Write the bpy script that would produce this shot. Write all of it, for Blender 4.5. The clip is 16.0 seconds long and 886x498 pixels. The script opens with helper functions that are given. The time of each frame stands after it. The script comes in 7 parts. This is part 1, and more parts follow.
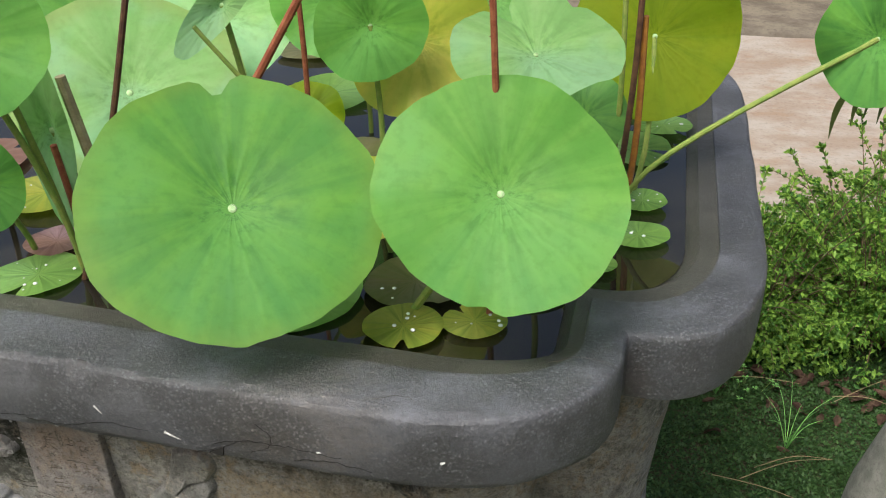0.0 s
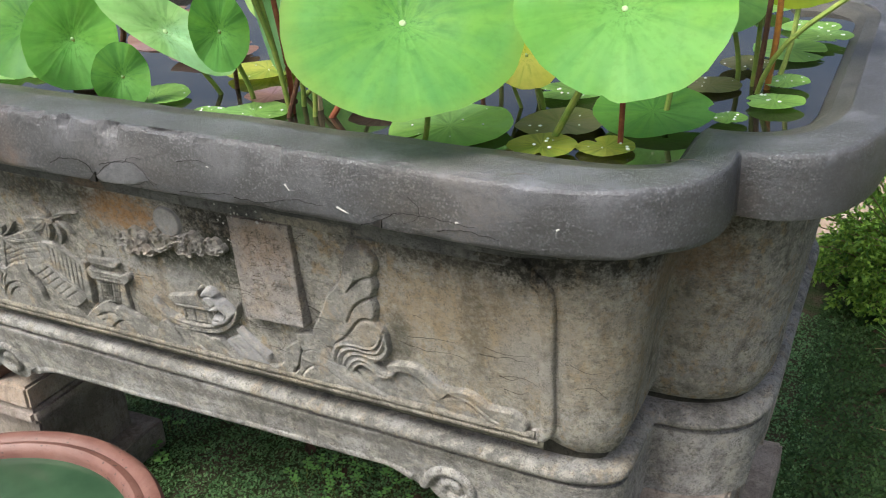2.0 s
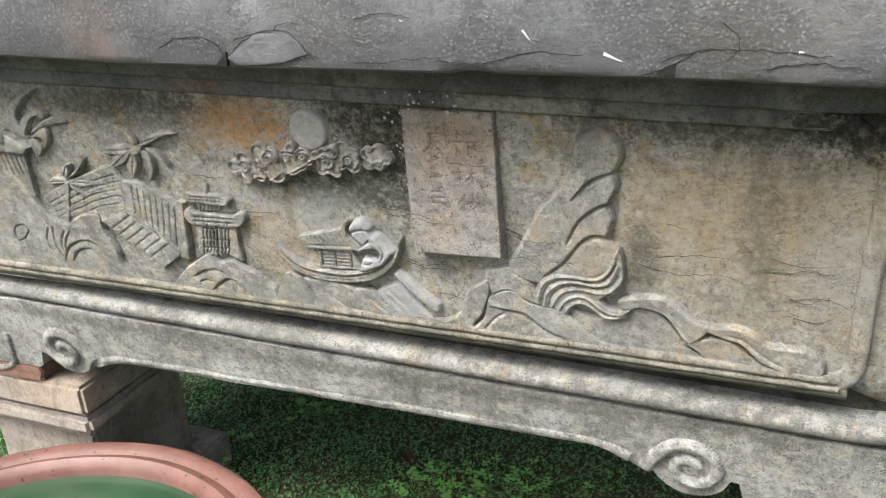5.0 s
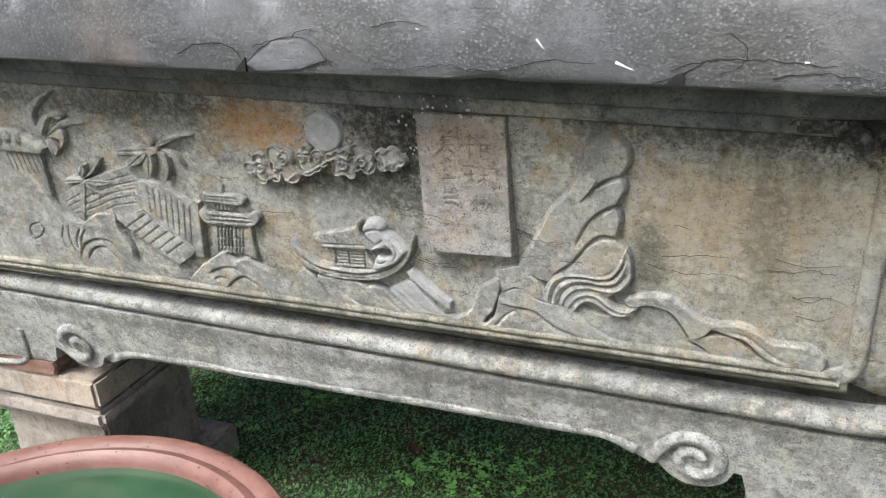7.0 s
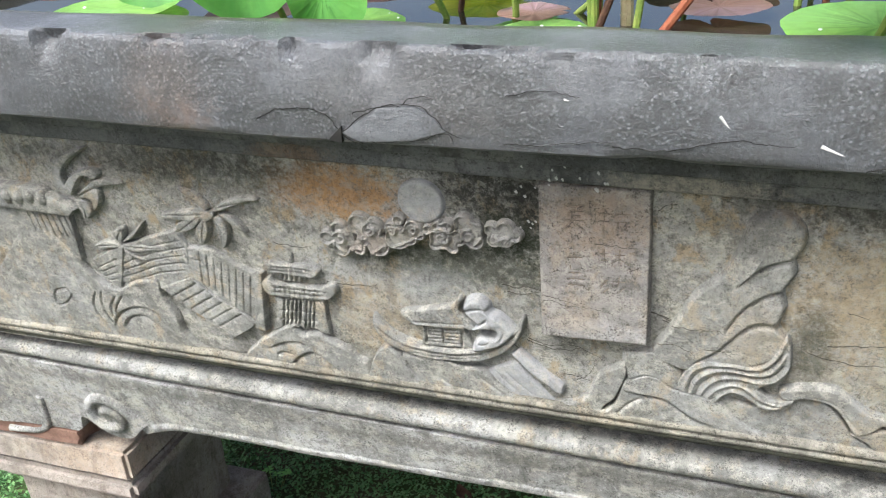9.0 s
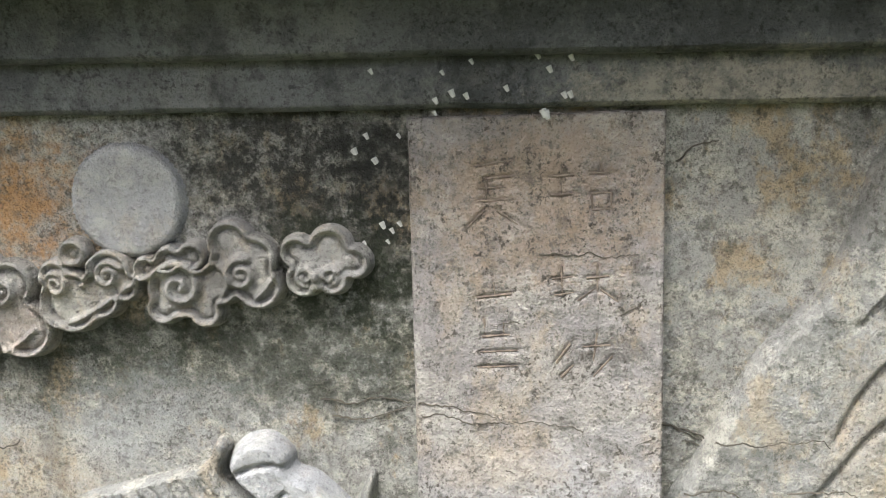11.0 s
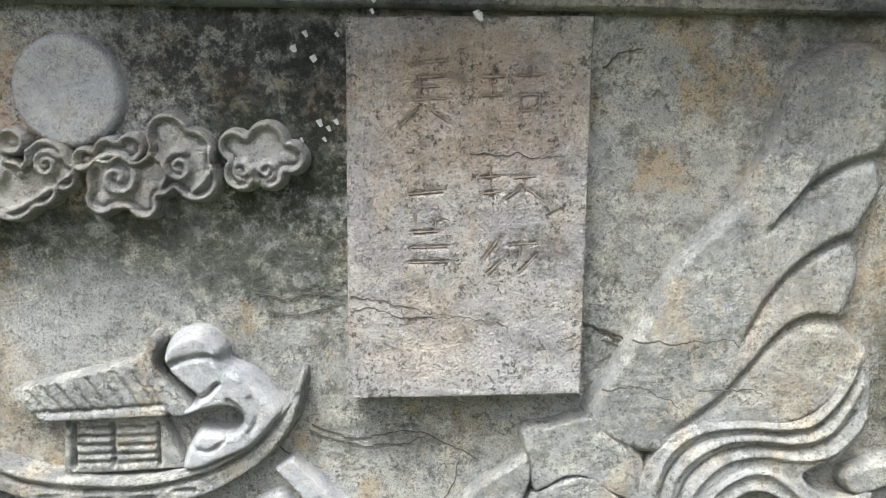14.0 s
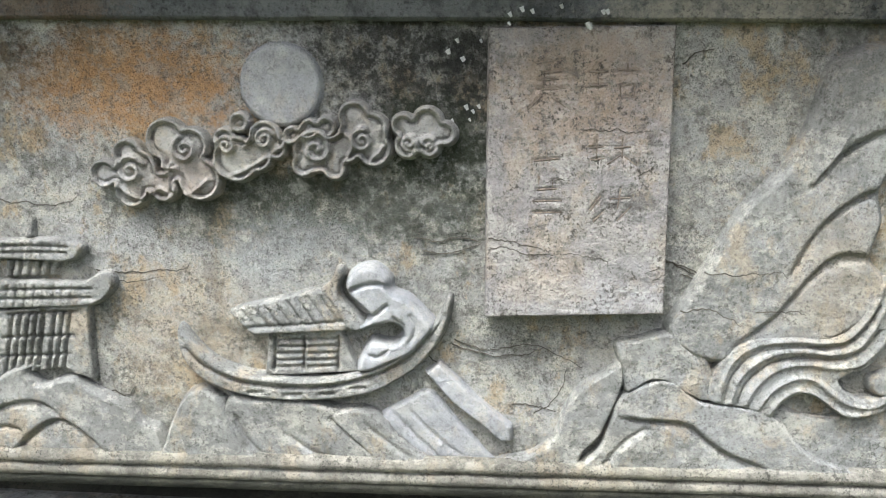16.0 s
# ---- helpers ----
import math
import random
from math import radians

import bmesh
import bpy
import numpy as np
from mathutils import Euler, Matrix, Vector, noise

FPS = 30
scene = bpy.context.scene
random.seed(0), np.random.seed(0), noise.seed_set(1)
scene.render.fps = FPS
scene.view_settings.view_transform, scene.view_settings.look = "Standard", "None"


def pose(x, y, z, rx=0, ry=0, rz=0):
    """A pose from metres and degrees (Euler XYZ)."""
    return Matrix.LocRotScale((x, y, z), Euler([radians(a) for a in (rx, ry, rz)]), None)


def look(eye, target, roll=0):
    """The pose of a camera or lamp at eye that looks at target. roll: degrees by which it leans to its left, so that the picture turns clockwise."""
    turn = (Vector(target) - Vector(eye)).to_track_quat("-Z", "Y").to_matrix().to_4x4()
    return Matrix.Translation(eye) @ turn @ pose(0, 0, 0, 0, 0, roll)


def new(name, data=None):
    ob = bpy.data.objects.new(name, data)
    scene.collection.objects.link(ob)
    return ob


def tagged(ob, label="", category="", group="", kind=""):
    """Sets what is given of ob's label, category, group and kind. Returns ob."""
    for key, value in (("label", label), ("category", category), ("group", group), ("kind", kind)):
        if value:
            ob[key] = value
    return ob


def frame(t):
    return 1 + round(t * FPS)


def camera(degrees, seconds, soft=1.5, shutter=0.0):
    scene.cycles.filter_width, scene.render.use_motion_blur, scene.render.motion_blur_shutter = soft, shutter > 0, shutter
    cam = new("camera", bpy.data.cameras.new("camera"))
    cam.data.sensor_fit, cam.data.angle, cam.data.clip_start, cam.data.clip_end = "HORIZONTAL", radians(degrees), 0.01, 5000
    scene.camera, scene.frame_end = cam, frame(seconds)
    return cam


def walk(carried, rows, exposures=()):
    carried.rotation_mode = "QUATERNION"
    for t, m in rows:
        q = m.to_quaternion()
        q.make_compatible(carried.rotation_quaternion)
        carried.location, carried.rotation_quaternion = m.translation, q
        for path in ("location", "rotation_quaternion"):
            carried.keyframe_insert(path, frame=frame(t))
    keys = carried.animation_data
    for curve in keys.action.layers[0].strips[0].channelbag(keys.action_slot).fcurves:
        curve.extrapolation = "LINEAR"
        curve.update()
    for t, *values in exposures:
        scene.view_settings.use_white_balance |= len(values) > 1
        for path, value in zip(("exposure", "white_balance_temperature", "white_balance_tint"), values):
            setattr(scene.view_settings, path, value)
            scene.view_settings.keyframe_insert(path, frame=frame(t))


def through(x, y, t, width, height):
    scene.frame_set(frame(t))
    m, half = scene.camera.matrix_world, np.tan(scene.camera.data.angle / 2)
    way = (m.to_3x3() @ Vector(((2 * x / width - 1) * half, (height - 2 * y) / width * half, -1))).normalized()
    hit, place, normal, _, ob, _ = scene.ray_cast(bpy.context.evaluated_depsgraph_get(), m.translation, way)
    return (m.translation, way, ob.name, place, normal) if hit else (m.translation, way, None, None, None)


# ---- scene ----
cam = camera(50.7, 16.0, soft=1.1)
PATH = [
    (0, (0.677, -0.724, 1.506), (0.264, 0.986, 0.555), -1.0),
    (0.5, (0.719, -0.778, 1.47), (0.25, 0.914, 0.511), -0.7),
    (1, (0.755, -0.946, 1.479), (0.26, 0.779, 0.596), -0.4),
    (1.5, (0.802, -0.972, 1.43), (0.159, 0.716, 0.57), -2.4),
    (2, (0.834, -0.946, 1.345), (-0.011, 0.652, 0.489), -3.6),
    (2.5, (0.767, -0.915, 1.275), (-0.118, 0.663, 0.423), -4.7),
    (3, (0.606, -0.889, 1.179), (-0.238, 0.72, 0.342), -5.2),
    (3.5, (0.508, -0.868, 1.123), (-0.272, 0.788, 0.318), -4.9),
    (4, (0.461, -0.871, 1.097), (-0.317, 0.796, 0.311), -5.0),
    (4.5, (0.447, -0.874, 1.08), (-0.337, 0.798, 0.313), -4.7),
    (6.8, (0.435, -0.901, 1.106), (-0.333, 0.775, 0.331), -4.4),
    (7, (0.433, -0.905, 1.107), (-0.333, 0.764, 0.316), -4.6),
    (7.5, (0.452, -0.909, 1.132), (-0.319, 0.75, 0.321), -5.0),
    (8, (0.496, -0.892, 1.169), (-0.302, 0.731, 0.316), -5.4),
    (8.2, (0.45, -0.89, 1.185), (-0.364, 0.723, 0.327), -5.8),
    (10.3, (0.0108, -0.5005, 0.967), (-0.0819, 1.33, 0.1264), -2.12),
    (10.5, (0.0006, -0.4667, 0.8816), (-0.0213, 1.434, 0.3021), -1.96),
    (10.8, (0.0208, -0.415, 0.8319), (-0.0232, 1.555, 0.499), -1.86),
    (11, (0.0452, -0.3972, 0.8344), (-0.1023, 1.59, 0.6085), -2.45),
    (11.5, (0.0625, -0.3223, 0.8242), (-0.0871, 1.662, 0.5618), -1.7),
    (12, (0.062, -0.2661, 0.8023), (0.0275, 1.69, 0.4226), -1.05),
    (12.5, (0.06, -0.2725, 0.7935), (0.0518, 1.679, 0.4168), -1.03),
    (13, (0.0587, -0.2893, 0.7959), (0.0063, 1.675, 0.4684), -0.99),
    (13.5, (0.0599, -0.3482, 0.7921), (-0.0076, 1.631, 0.5278), -0.74),
    (14, (0.0544, -0.4154, 0.801), (0.005, 1.566, 0.5307), -0.58),
    (14.5, (0.0374, -0.4671, 0.8077), (0.0051, 1.516, 0.5618), -0.82),
    (15, (0.0239, -0.5101, 0.802), (0.0009, 1.476, 0.5764), -0.46),
    (15.5, (0.0261, -0.5317, 0.7954), (-0.0153, 1.457, 0.5834), -0.37),
    (16, (0.025, -0.553, 0.796), (-0.151, 1.419, 0.515), -0.9),
]
walk(cam, [(t, look(eye, target, roll)) for t, eye, target, roll in PATH],
     [(0, 0.52, 6350, 6), (0.5, 0.43, 6350, 6), (1, 0.55, 6350, 6), (1.5, 0.78, 6300, 6), (2, 0.98, 6300, 7), (2.5, 1.24, 6250, 6), (3, 1.3, 6200, 6), (4.5, 1.38, 6200, 6), (7, 1.4, 5950, 5), (8.2, 1.42, 5900, 5), (10.5, 1.8, 6050, 6), (12, 1.8, 5900, 5), (13, 1.78, 5780, 4), (16, 1.74, 5750, 4)])

# ---- light ----
SUN_EL, SUN_AZ = radians(58), radians(203)      # azimuth clockwise from +y
world = bpy.data.worlds.new("sky")
scene.world = world
world.use_nodes = True
wn = world.node_tree
sky = wn.nodes.new("ShaderNodeTexSky")
sky.sky_type, sky.sun_disc = "NISHITA", False
sky.sun_elevation, sky.sun_rotation = SUN_EL, SUN_AZ
sky.air_density, sky.dust_density, sky.ozone_density = 0.7, 9.0, 0.6
wn.links.new(sky.outputs[0], wn.nodes["Background"].inputs["Color"])
wn.nodes["Background"].inputs["Strength"].default_value = 0.125
sun = new("sun", bpy.data.lights.new("sun", "SUN"))
sun.data.energy, sun.data.angle, sun.data.color = 2.0, radians(22), (1.0, 0.98, 0.95)
toward = Vector((math.sin(SUN_AZ) * math.cos(SUN_EL), math.cos(SUN_AZ) * math.cos(SUN_EL), math.sin(SUN_EL)))
sun.matrix_world = look(toward * 10, (0, 0, 0))


# ---- materials ----
class Mat:
    """A node material with short helpers; coordinates are metres of the object."""

    def __init__(self, name, rough=0.8, spec=0.3):
        self.m = bpy.data.materials.new(name)
        self.m.use_nodes = True
        self.t = self.m.node_tree
        self.b = self.t.nodes["Principled BSDF"]
        self.b.inputs["Roughness"].default_value = rough
        self.b.inputs["Specular IOR Level"].default_value = spec
        self.co = self.t.nodes.new("ShaderNodeTexCoord").outputs["Object"]

    def node(self, kind, **kw):
        n = self.t.nodes.new(kind)
        for k, v in kw.items():
            n.inputs[k].default_value = v
        return n

    def link(self, a, b):
        self.t.links.new(a, b)

    def noise(self, scale, detail=4.0, rough=0.6, stretch=None, co=None):
        n = self.node("ShaderNodeTexNoise", Scale=scale, Detail=detail, Roughness=rough)
        src = co or self.co
        if stretch:
            mp = self.node("ShaderNodeMapping")
            mp.inputs["Scale"].default_value = stretch
            self.link(src, mp.inputs["Vector"])
            src = mp.outputs[0]
        self.link(src, n.inputs["Vector"])
        return n.outputs["Fac"]

    def ramp(self, fac, lo, hi):
        n = self.node("ShaderNodeMapRange")
        n.inputs["From Min"].default_value, n.inputs["From Max"].default_value = lo, hi
        n.interpolation_type = "SMOOTHSTEP"
        self.link(fac, n.inputs["Value"])
        return n.outputs[0]

    def math(self, op, a, b=None):
        n = self.t.nodes.new("ShaderNodeMath")
        n.operation = op
        for i, v in enumerate((a, b)):
            if v is None:
                continue
            if isinstance(v, (int, float)):
                n.inputs[i].default_value = v
            else:
                self.link(v, n.inputs[i])
        return n.outputs[0]

    def mix(self, fac, a, b, mode="MIX"):
        n = self.t.nodes.new("ShaderNodeMix")
        n.data_type, n.blend_type = "RGBA", mode
        for i, v in ((0, fac), (6, a), (7, b)):
            if isinstance(v, tuple):
                n.inputs[i].default_value = (*v, 1)
            elif isinstance(v, (int, float)):
                n.inputs[i].default_value = v
            else:
                self.link(v, n.inputs[i])
        return n.outputs[2]

    def blot(self, centre, size, wobble=0.6):
        """A ragged patch round a place, 0 to 1, for weathering and painted shade."""
        mp = self.node("ShaderNodeMapping")
        mp.inputs["Location"].default_value = [-c / s for c, s in zip(centre, size)]
        mp.inputs["Scale"].default_value = [1 / s for s in size]
        self.link(self.co, mp.inputs["Vector"])
        ln = self.t.nodes.new("ShaderNodeVectorMath")
        ln.operation = "LENGTH"
        self.link(mp.outputs[0], ln.inputs[0])
        d = self.math("ADD", ln.outputs["Value"], self.math("MULTIPLY", self.math("SUBTRACT", self.noise(45, 6, 0.7), 0.5), wobble * 2.2))
        d = self.math("ADD", d, self.math("MULTIPLY", self.math("SUBTRACT", self.noise(210, 5, 0.75), 0.5), wobble * 3.0))
        return self.ramp(d, 1.25, 0.45)

    def colour(self, c):
        self.link(c, self.b.inputs["Base Color"])

    def bump(self, fac, dist, strength=1.0, after=None):
        n = self.node("ShaderNodeBump", Strength=strength, Distance=dist)
        self.link(fac, n.inputs["Height"])
        if after:
            self.link(after, n.inputs["Normal"])
        self.link(n.outputs[0], self.b.inputs["Normal"])
        return n.outputs[0]


def stone(name, light, mid, dark, pits=0.5, blots=(), rough=0.85, grain=0.0016, pale=0.0, streak=True, size=1.0, cream_share=0.6, spec=0.25, mottle=0.0, hammer=0.0, grit=0.0, tan=1.0):
    """Weathered stone: broad tone, cream and lichen patches with ragged edges, blots of stain and painted shade, dark
    pits and pale grains.
    """
    m = Mat(name, rough, spec)
    big, med, mott = m.noise(9, 6, 0.65), m.noise(36 * size, 8, 0.72), m.noise(120 * size, 6, 0.75)
    fine, speck, grains = m.noise(430 * size, 4, 0.75), m.noise(900 * size, 2, 0.6), m.noise(300 * size, 5, 0.75)
    lichen = tuple(0.3 * a + 0.7 * b for a, b in zip(mid, dark))
    cream = tuple(min(0.8, v * k) for v, k in zip(light, (1.22, 1.20, 1.10)))
    c = m.mix(m.ramp(big, 0.42, 0.58), mid, light)
    c = m.mix(m.math("MULTIPLY", m.ramp(m.noise(22 * size, 8, 0.72), 0.49, 0.62), cream_share), c, cream)
    c = m.mix(m.math("MULTIPLY", m.ramp(med, 0.50, 0.62), 0.85 * pits), c, lichen)
    c = m.mix(m.math("MULTIPLY", m.ramp(grains, 0.52, 0.64), 0.28 + pale), c, tuple(min(0.8, 1.4 * v) for v in light))
    if mottle:
        c = m.mix(m.math("MULTIPLY", m.ramp(m.noise(26, 9, 0.75), 0.52, 0.60), 0.42 * mottle), c, (0.095, 0.098, 0.075))
        c = m.mix(m.math("MULTIPLY", m.ramp(m.noise(48, 9, 0.78, stretch=(1, 1, 1.4)), 0.50, 0.58), 0.8 * mottle), c, (0.56, 0.535, 0.46))
        c = m.mix(m.math("MULTIPLY", m.ramp(m.noise(28, 8, 0.72, stretch=(1.3, 1, 0.8)), 0.52, 0.62), 0.6 * mottle * tan), c, (0.46, 0.345, 0.20))
        c = m.mix(m.math("MULTIPLY", m.ramp(m.noise(150, 7, 0.82), 0.53, 0.60), 0.5 * mottle), c, (0.085, 0.08, 0.062))
    if mottle > 0.9:
        c = m.mix(m.math("MULTIPLY", m.ramp(m.noise(75, 9, 0.8, stretch=(1, 1, 1.3)), 0.52, 0.60), 0.50), c, (0.42, 0.41, 0.35))
        c = m.mix(m.math("MULTIPLY", m.ramp(m.noise(33, 9, 0.8, stretch=(1, 1, 0.8)), 0.55, 0.62), 0.55), c, (0.10, 0.10, 0.078))
    breakup = m.math("ADD", 0.5, m.math("MULTIPLY", m.ramp(m.noise(95 * size, 7, 0.78), 0.58, 0.46), 0.5))
    for tint, centre, spread, amount in blots:
        c = m.mix(m.math("MULTIPLY", m.math("MULTIPLY", m.blot(centre, spread), breakup), amount), c, tint)
    c = m.mix(m.math("MULTIPLY", m.ramp(mott, 0.53, 0.63), 0.7 * pits), c, lichen)
    pit = m.math("MULTIPLY", m.ramp(fine, 0.51, 0.60), m.ramp(m.noise(70 * size, 5, 0.7), 0.40, 0.60))
    c = m.mix(m.math("MULTIPLY", pit, min(1.0, pits * 1.05)), c, dark)
    c = m.mix(m.math("MULTIPLY", m.ramp(speck, 0.58, 0.66), pits * 0.5), c, tuple(0.6 * v for v in dark))
    if streak:
        c = m.mix(m.math("MULTIPLY", m.ramp(m.noise(26, 5, 0.65, stretch=(1, 1, 0.25)), 0.54, 0.68), 0.35), c, dark)
    tool = None
    if hammer:
        cell = m.node("ShaderNodeTexVoronoi", Scale=250.0, Randomness=1.0)
        m.link(m.co, cell.inputs["Vector"])
        tool = m.ramp(m.math("ADD", cell.outputs["Distance"], m.math("MULTIPLY", m.math("SUBTRACT", m.noise(260, 3), 0.5), 0.5)), 0.15, 0.55)
        where = m.ramp(m.noise(11, 4, 0.6), 0.36, 0.56)
        c = m.mix(m.math("MULTIPLY", m.math("MULTIPLY", tool, where), 0.75 * hammer), c, dark)
        c = m.mix(m.math("MULTIPLY", m.math("MULTIPLY", m.ramp(tool, 0.25, 0.0), m.math("MULTIPLY", where, m.ramp(m.noise(55, 4), 0.42, 0.58))), 0.55 * hammer), c, (0.26, 0.27, 0.29))
    m.colour(m.mix(1.0, c, (0.86, 0.86, 0.86), "MULTIPLY"))
    n = m.bump(med, 0.006, 0.6)
    if grit:
        n = m.bump(m.noise(115, 5, 0.65), 0.010 * grit, 0.8, n)
    if hammer:
        n = m.bump(m.math("MULTIPLY", m.math("SUBTRACT", 1.0, tool), where), 0.0010, 0.8 * hammer, n)
    n = m.bump(m.math("SUBTRACT", mott, m.math("MULTIPLY", pit, 0.5)), grain * 2.4, 0.9, n)
    m.bump(m.math("ADD", fine, m.math("MULTIPLY", speck, 0.7)), grain, 1.0, n)
    return m.m


MOSS, RUST, NEAR_BLACK = (0.035, 0.042, 0.025), (0.36, 0.19, 0.075), (0.030, 0.030, 0.027)
M_RIM = stone("dark_weathered_stone", (0.146, 0.153, 0.177), (0.069, 0.072, 0.083), (0.018, 0.018, 0.0175), 0.6,
              [((0.15, 0.12, 0.085), (0.37, -0.09, 0.945), (0.09, 0.2, 0.05), 0.5), ((0.13, 0.105, 0.08), (-0.08, -0.09, 0.945), (0.10, 0.2, 0.04), 0.35), ((0.17, 0.10, 0.06), (-0.33, -0.09, 0.94), (0.05, 0.2, 0.06), 0.6), ((0.11, 0.065, 0.045), (0.68, 0.10, 0.91), (0.02, 0.03, 0.04), 0.35), ((0.20, 0.205, 0.22), (0.0, -0.08, 0.96), (0.5, 0.05, 0.03), 0.45)], 0.45, 0.0011, 0.15, False, 1.0, 0.3, 1.0, 0.0, 0.8)
# near-black blots lie along the wall's top and beside the plaque
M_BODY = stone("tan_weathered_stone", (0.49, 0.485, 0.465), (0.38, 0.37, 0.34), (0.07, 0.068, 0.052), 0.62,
               [((0.47, 0.40, 0.285), (0.44, 0, 0.72), (0.25, 0.6, 0.13), 0.6), ((0.52, 0.29, 0.12), (-0.21, 0, 0.818), (0.085, 0.3, 0.036), 0.85), (NEAR_BLACK, (-0.040, 0, 0.832), (0.075, 0.2, 0.05), 0.95), (NEAR_BLACK, (-0.01, 0, 0.80), (0.02, 0.2, 0.05), 1.0), (MOSS, (-0.035, 0, 0.782), (0.05, 0.2, 0.03), 1.0), (MOSS, (-0.14, 0, 0.752), (0.06, 0.2, 0.018), 0.7), ((0.47, 0.36, 0.22), (0.33, 0, 0.75), (0.14, 0.2, 0.06), 0.5), ((0.42, 0.43, 0.43), (0.45, 0, 0.69), (0.05, 0.2, 0.07), 0.5), ((0.10, 0.098, 0.075), (0.37, 0, 0.72), (0.022, 0.2, 0.09), 0.55), ((0.46, 0.36, 0.24), (-0.19, 0, 0.66), (0.05, 0.2, 0.05), 0.5),
                (MOSS, (-0.07, 0, 0.745), (0.14, 0.2, 0.032), 0.8), ((0.30, 0.17, 0.07), (0.62, 0.2, 0.80), (0.06, 0.3, 0.06), 0.6), (NEAR_BLACK, (0.34, 0, 0.845), (0.16, 0.2, 0.035), 0.8), (NEAR_BLACK, (-0.1, 0, 0.875), (0.2, 0.2, 0.025), 0.85),
                (MOSS, (-0.36, 0, 0.83), (0.12, 0.2, 0.03), 0.6), (NEAR_BLACK, (0.455, 0, 0.842), (0.05, 0.2, 0.04), 0.95), (NEAR_BLACK, (0.56, 0, 0.862), (0.22, 0.4, 0.042), 0.95), (NEAR_BLACK, (-0.45, 0, 0.842), (0.2, 0.2, 0.02), 0.6), (NEAR_BLACK, (0.40, 0, 0.78), (0.03, 0.2, 0.06), 0.28), (MOSS, (0.255, 0, 0.69), (0.02, 0.2, 0.05), 0.6), ((0.40, 0.41, 0.41), (-0.12, 0, 0.715), (0.05, 0.2, 0.025), 0.5)], 0.9, 0.0018, mottle=1.2, grit=1.2)
M_RELIEF = stone("pale_carved_stone", (0.325, 0.324, 0.314), (0.245, 0.242, 0.226), (0.085, 0.080, 0.066), 0.68, [((0.40, 0.32, 0.21), (0.33, 0, 0.60), (0.07, 0.2, 0.02), 0.45), ((0.40, 0.33, 0.23), (0.20, 0, 0.70), (0.03, 0.2, 0.05), 0.4)], 0.9, 0.0013, 0.1, mottle=0.6, grit=0.4)
M_GREY = stone("blue_grey_carved_stone", (0.36, 0.362, 0.372), (0.285, 0.287, 0.296), (0.12, 0.12, 0.12), 0.4, [], 0.9, 0.0010, 0.05, mottle=0.3)
M_CLOUD = stone("brown_grey_carved_stone", (0.36, 0.35, 0.335), (0.26, 0.25, 0.235), (0.07, 0.066, 0.055), 0.55, [(RUST, (-0.18, 0, 0.76), (0.03, 0.2, 0.02), 0.2)], 0.9, 0.0012, mottle=0.4)
M_PLAQUE = stone("plaque_stone", (0.325, 0.308, 0.30), (0.265, 0.245, 0.235), (0.065, 0.056, 0.045), 0.85, [((0.42, 0.41, 0.41), (0.05, 0, 0.69), (0.06, 0.2, 0.012), 0.6), ((0.31, 0.23, 0.165), (0.06, 0, 0.81), (0.06, 0.2, 0.04), 0.6), ((0.40, 0.33, 0.25), (0.035, 0, 0.695), (0.03, 0.2, 0.012), 0.5)], 0.9, 0.0014, mottle=0.4)
# the two dark blots paint stain and the moulding's shade along the apron's top
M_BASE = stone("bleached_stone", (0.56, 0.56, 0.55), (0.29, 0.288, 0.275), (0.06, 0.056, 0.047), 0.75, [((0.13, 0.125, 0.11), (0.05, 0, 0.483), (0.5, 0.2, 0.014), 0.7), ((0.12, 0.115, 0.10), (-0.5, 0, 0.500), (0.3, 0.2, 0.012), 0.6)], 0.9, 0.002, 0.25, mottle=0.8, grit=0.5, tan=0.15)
M_TORUS = stone("stained_moulding_stone", (0.38, 0.38, 0.37), (0.20, 0.198, 0.185), (0.045, 0.043, 0.036), 0.75, [], 0.85, 0.0015, mottle=0.5)
M_SILL = stone("brown_stained_sill_stone", (0.33, 0.31, 0.265), (0.16, 0.15, 0.125), (0.035, 0.033, 0.026), 0.7, [], 0.85, 0.0015, mottle=0.3)
M_PED = stone("pinkish_pedestal_stone", (0.45, 0.40, 0.355), (0.31, 0.275, 0.24), (0.10, 0.078, 0.06), 0.6, [((0.42, 0.30, 0.20), (-0.70, 0.04, 0.33), (0.12, 0.1, 0.035), 0.45)], 0.85, 0.0012)
M_LEDGE = stone("dark_ledge_stone", (0.185, 0.188, 0.188), (0.096, 0.099, 0.101), (0.018, 0.018, 0.017), 0.6, [((0.36, 0.33, 0.27), (0.14, 0, 0.851), (0.075, 0.2, 0.014), 0.9), ((0.26, 0.16, 0.09), (-0.25, 0, 0.862), (0.05, 0.2, 0.014), 0.5)], 0.8, 0.0013, mottle=0.0)
M_WET = stone("wet_algae_stone", (0.085, 0.082, 0.066), (0.045, 0.043, 0.033), (0.014, 0.014, 0.010), 0.5, [], 0.35, 0.0008, 0.0, False, 1.0, 0.2, 0.7)
M_CHIP = stone("flaked_blue_grey_stone", (0.135, 0.14, 0.153), (0.088, 0.091, 0.099), (0.025, 0.025, 0.027), 0.5, [], 0.4, 0.0006, 0.0, False, 1.0, 0.1, 0.8)
# mossy stone, coloured darker to put the hollow's shade into it
M_COVE = stone("mossy_shaded_stone", (0.10, 0.097, 0.075), (0.042, 0.042, 0.033), (0.010, 0.011, 0.008), 0.7, [], 0.85, 0.0015)


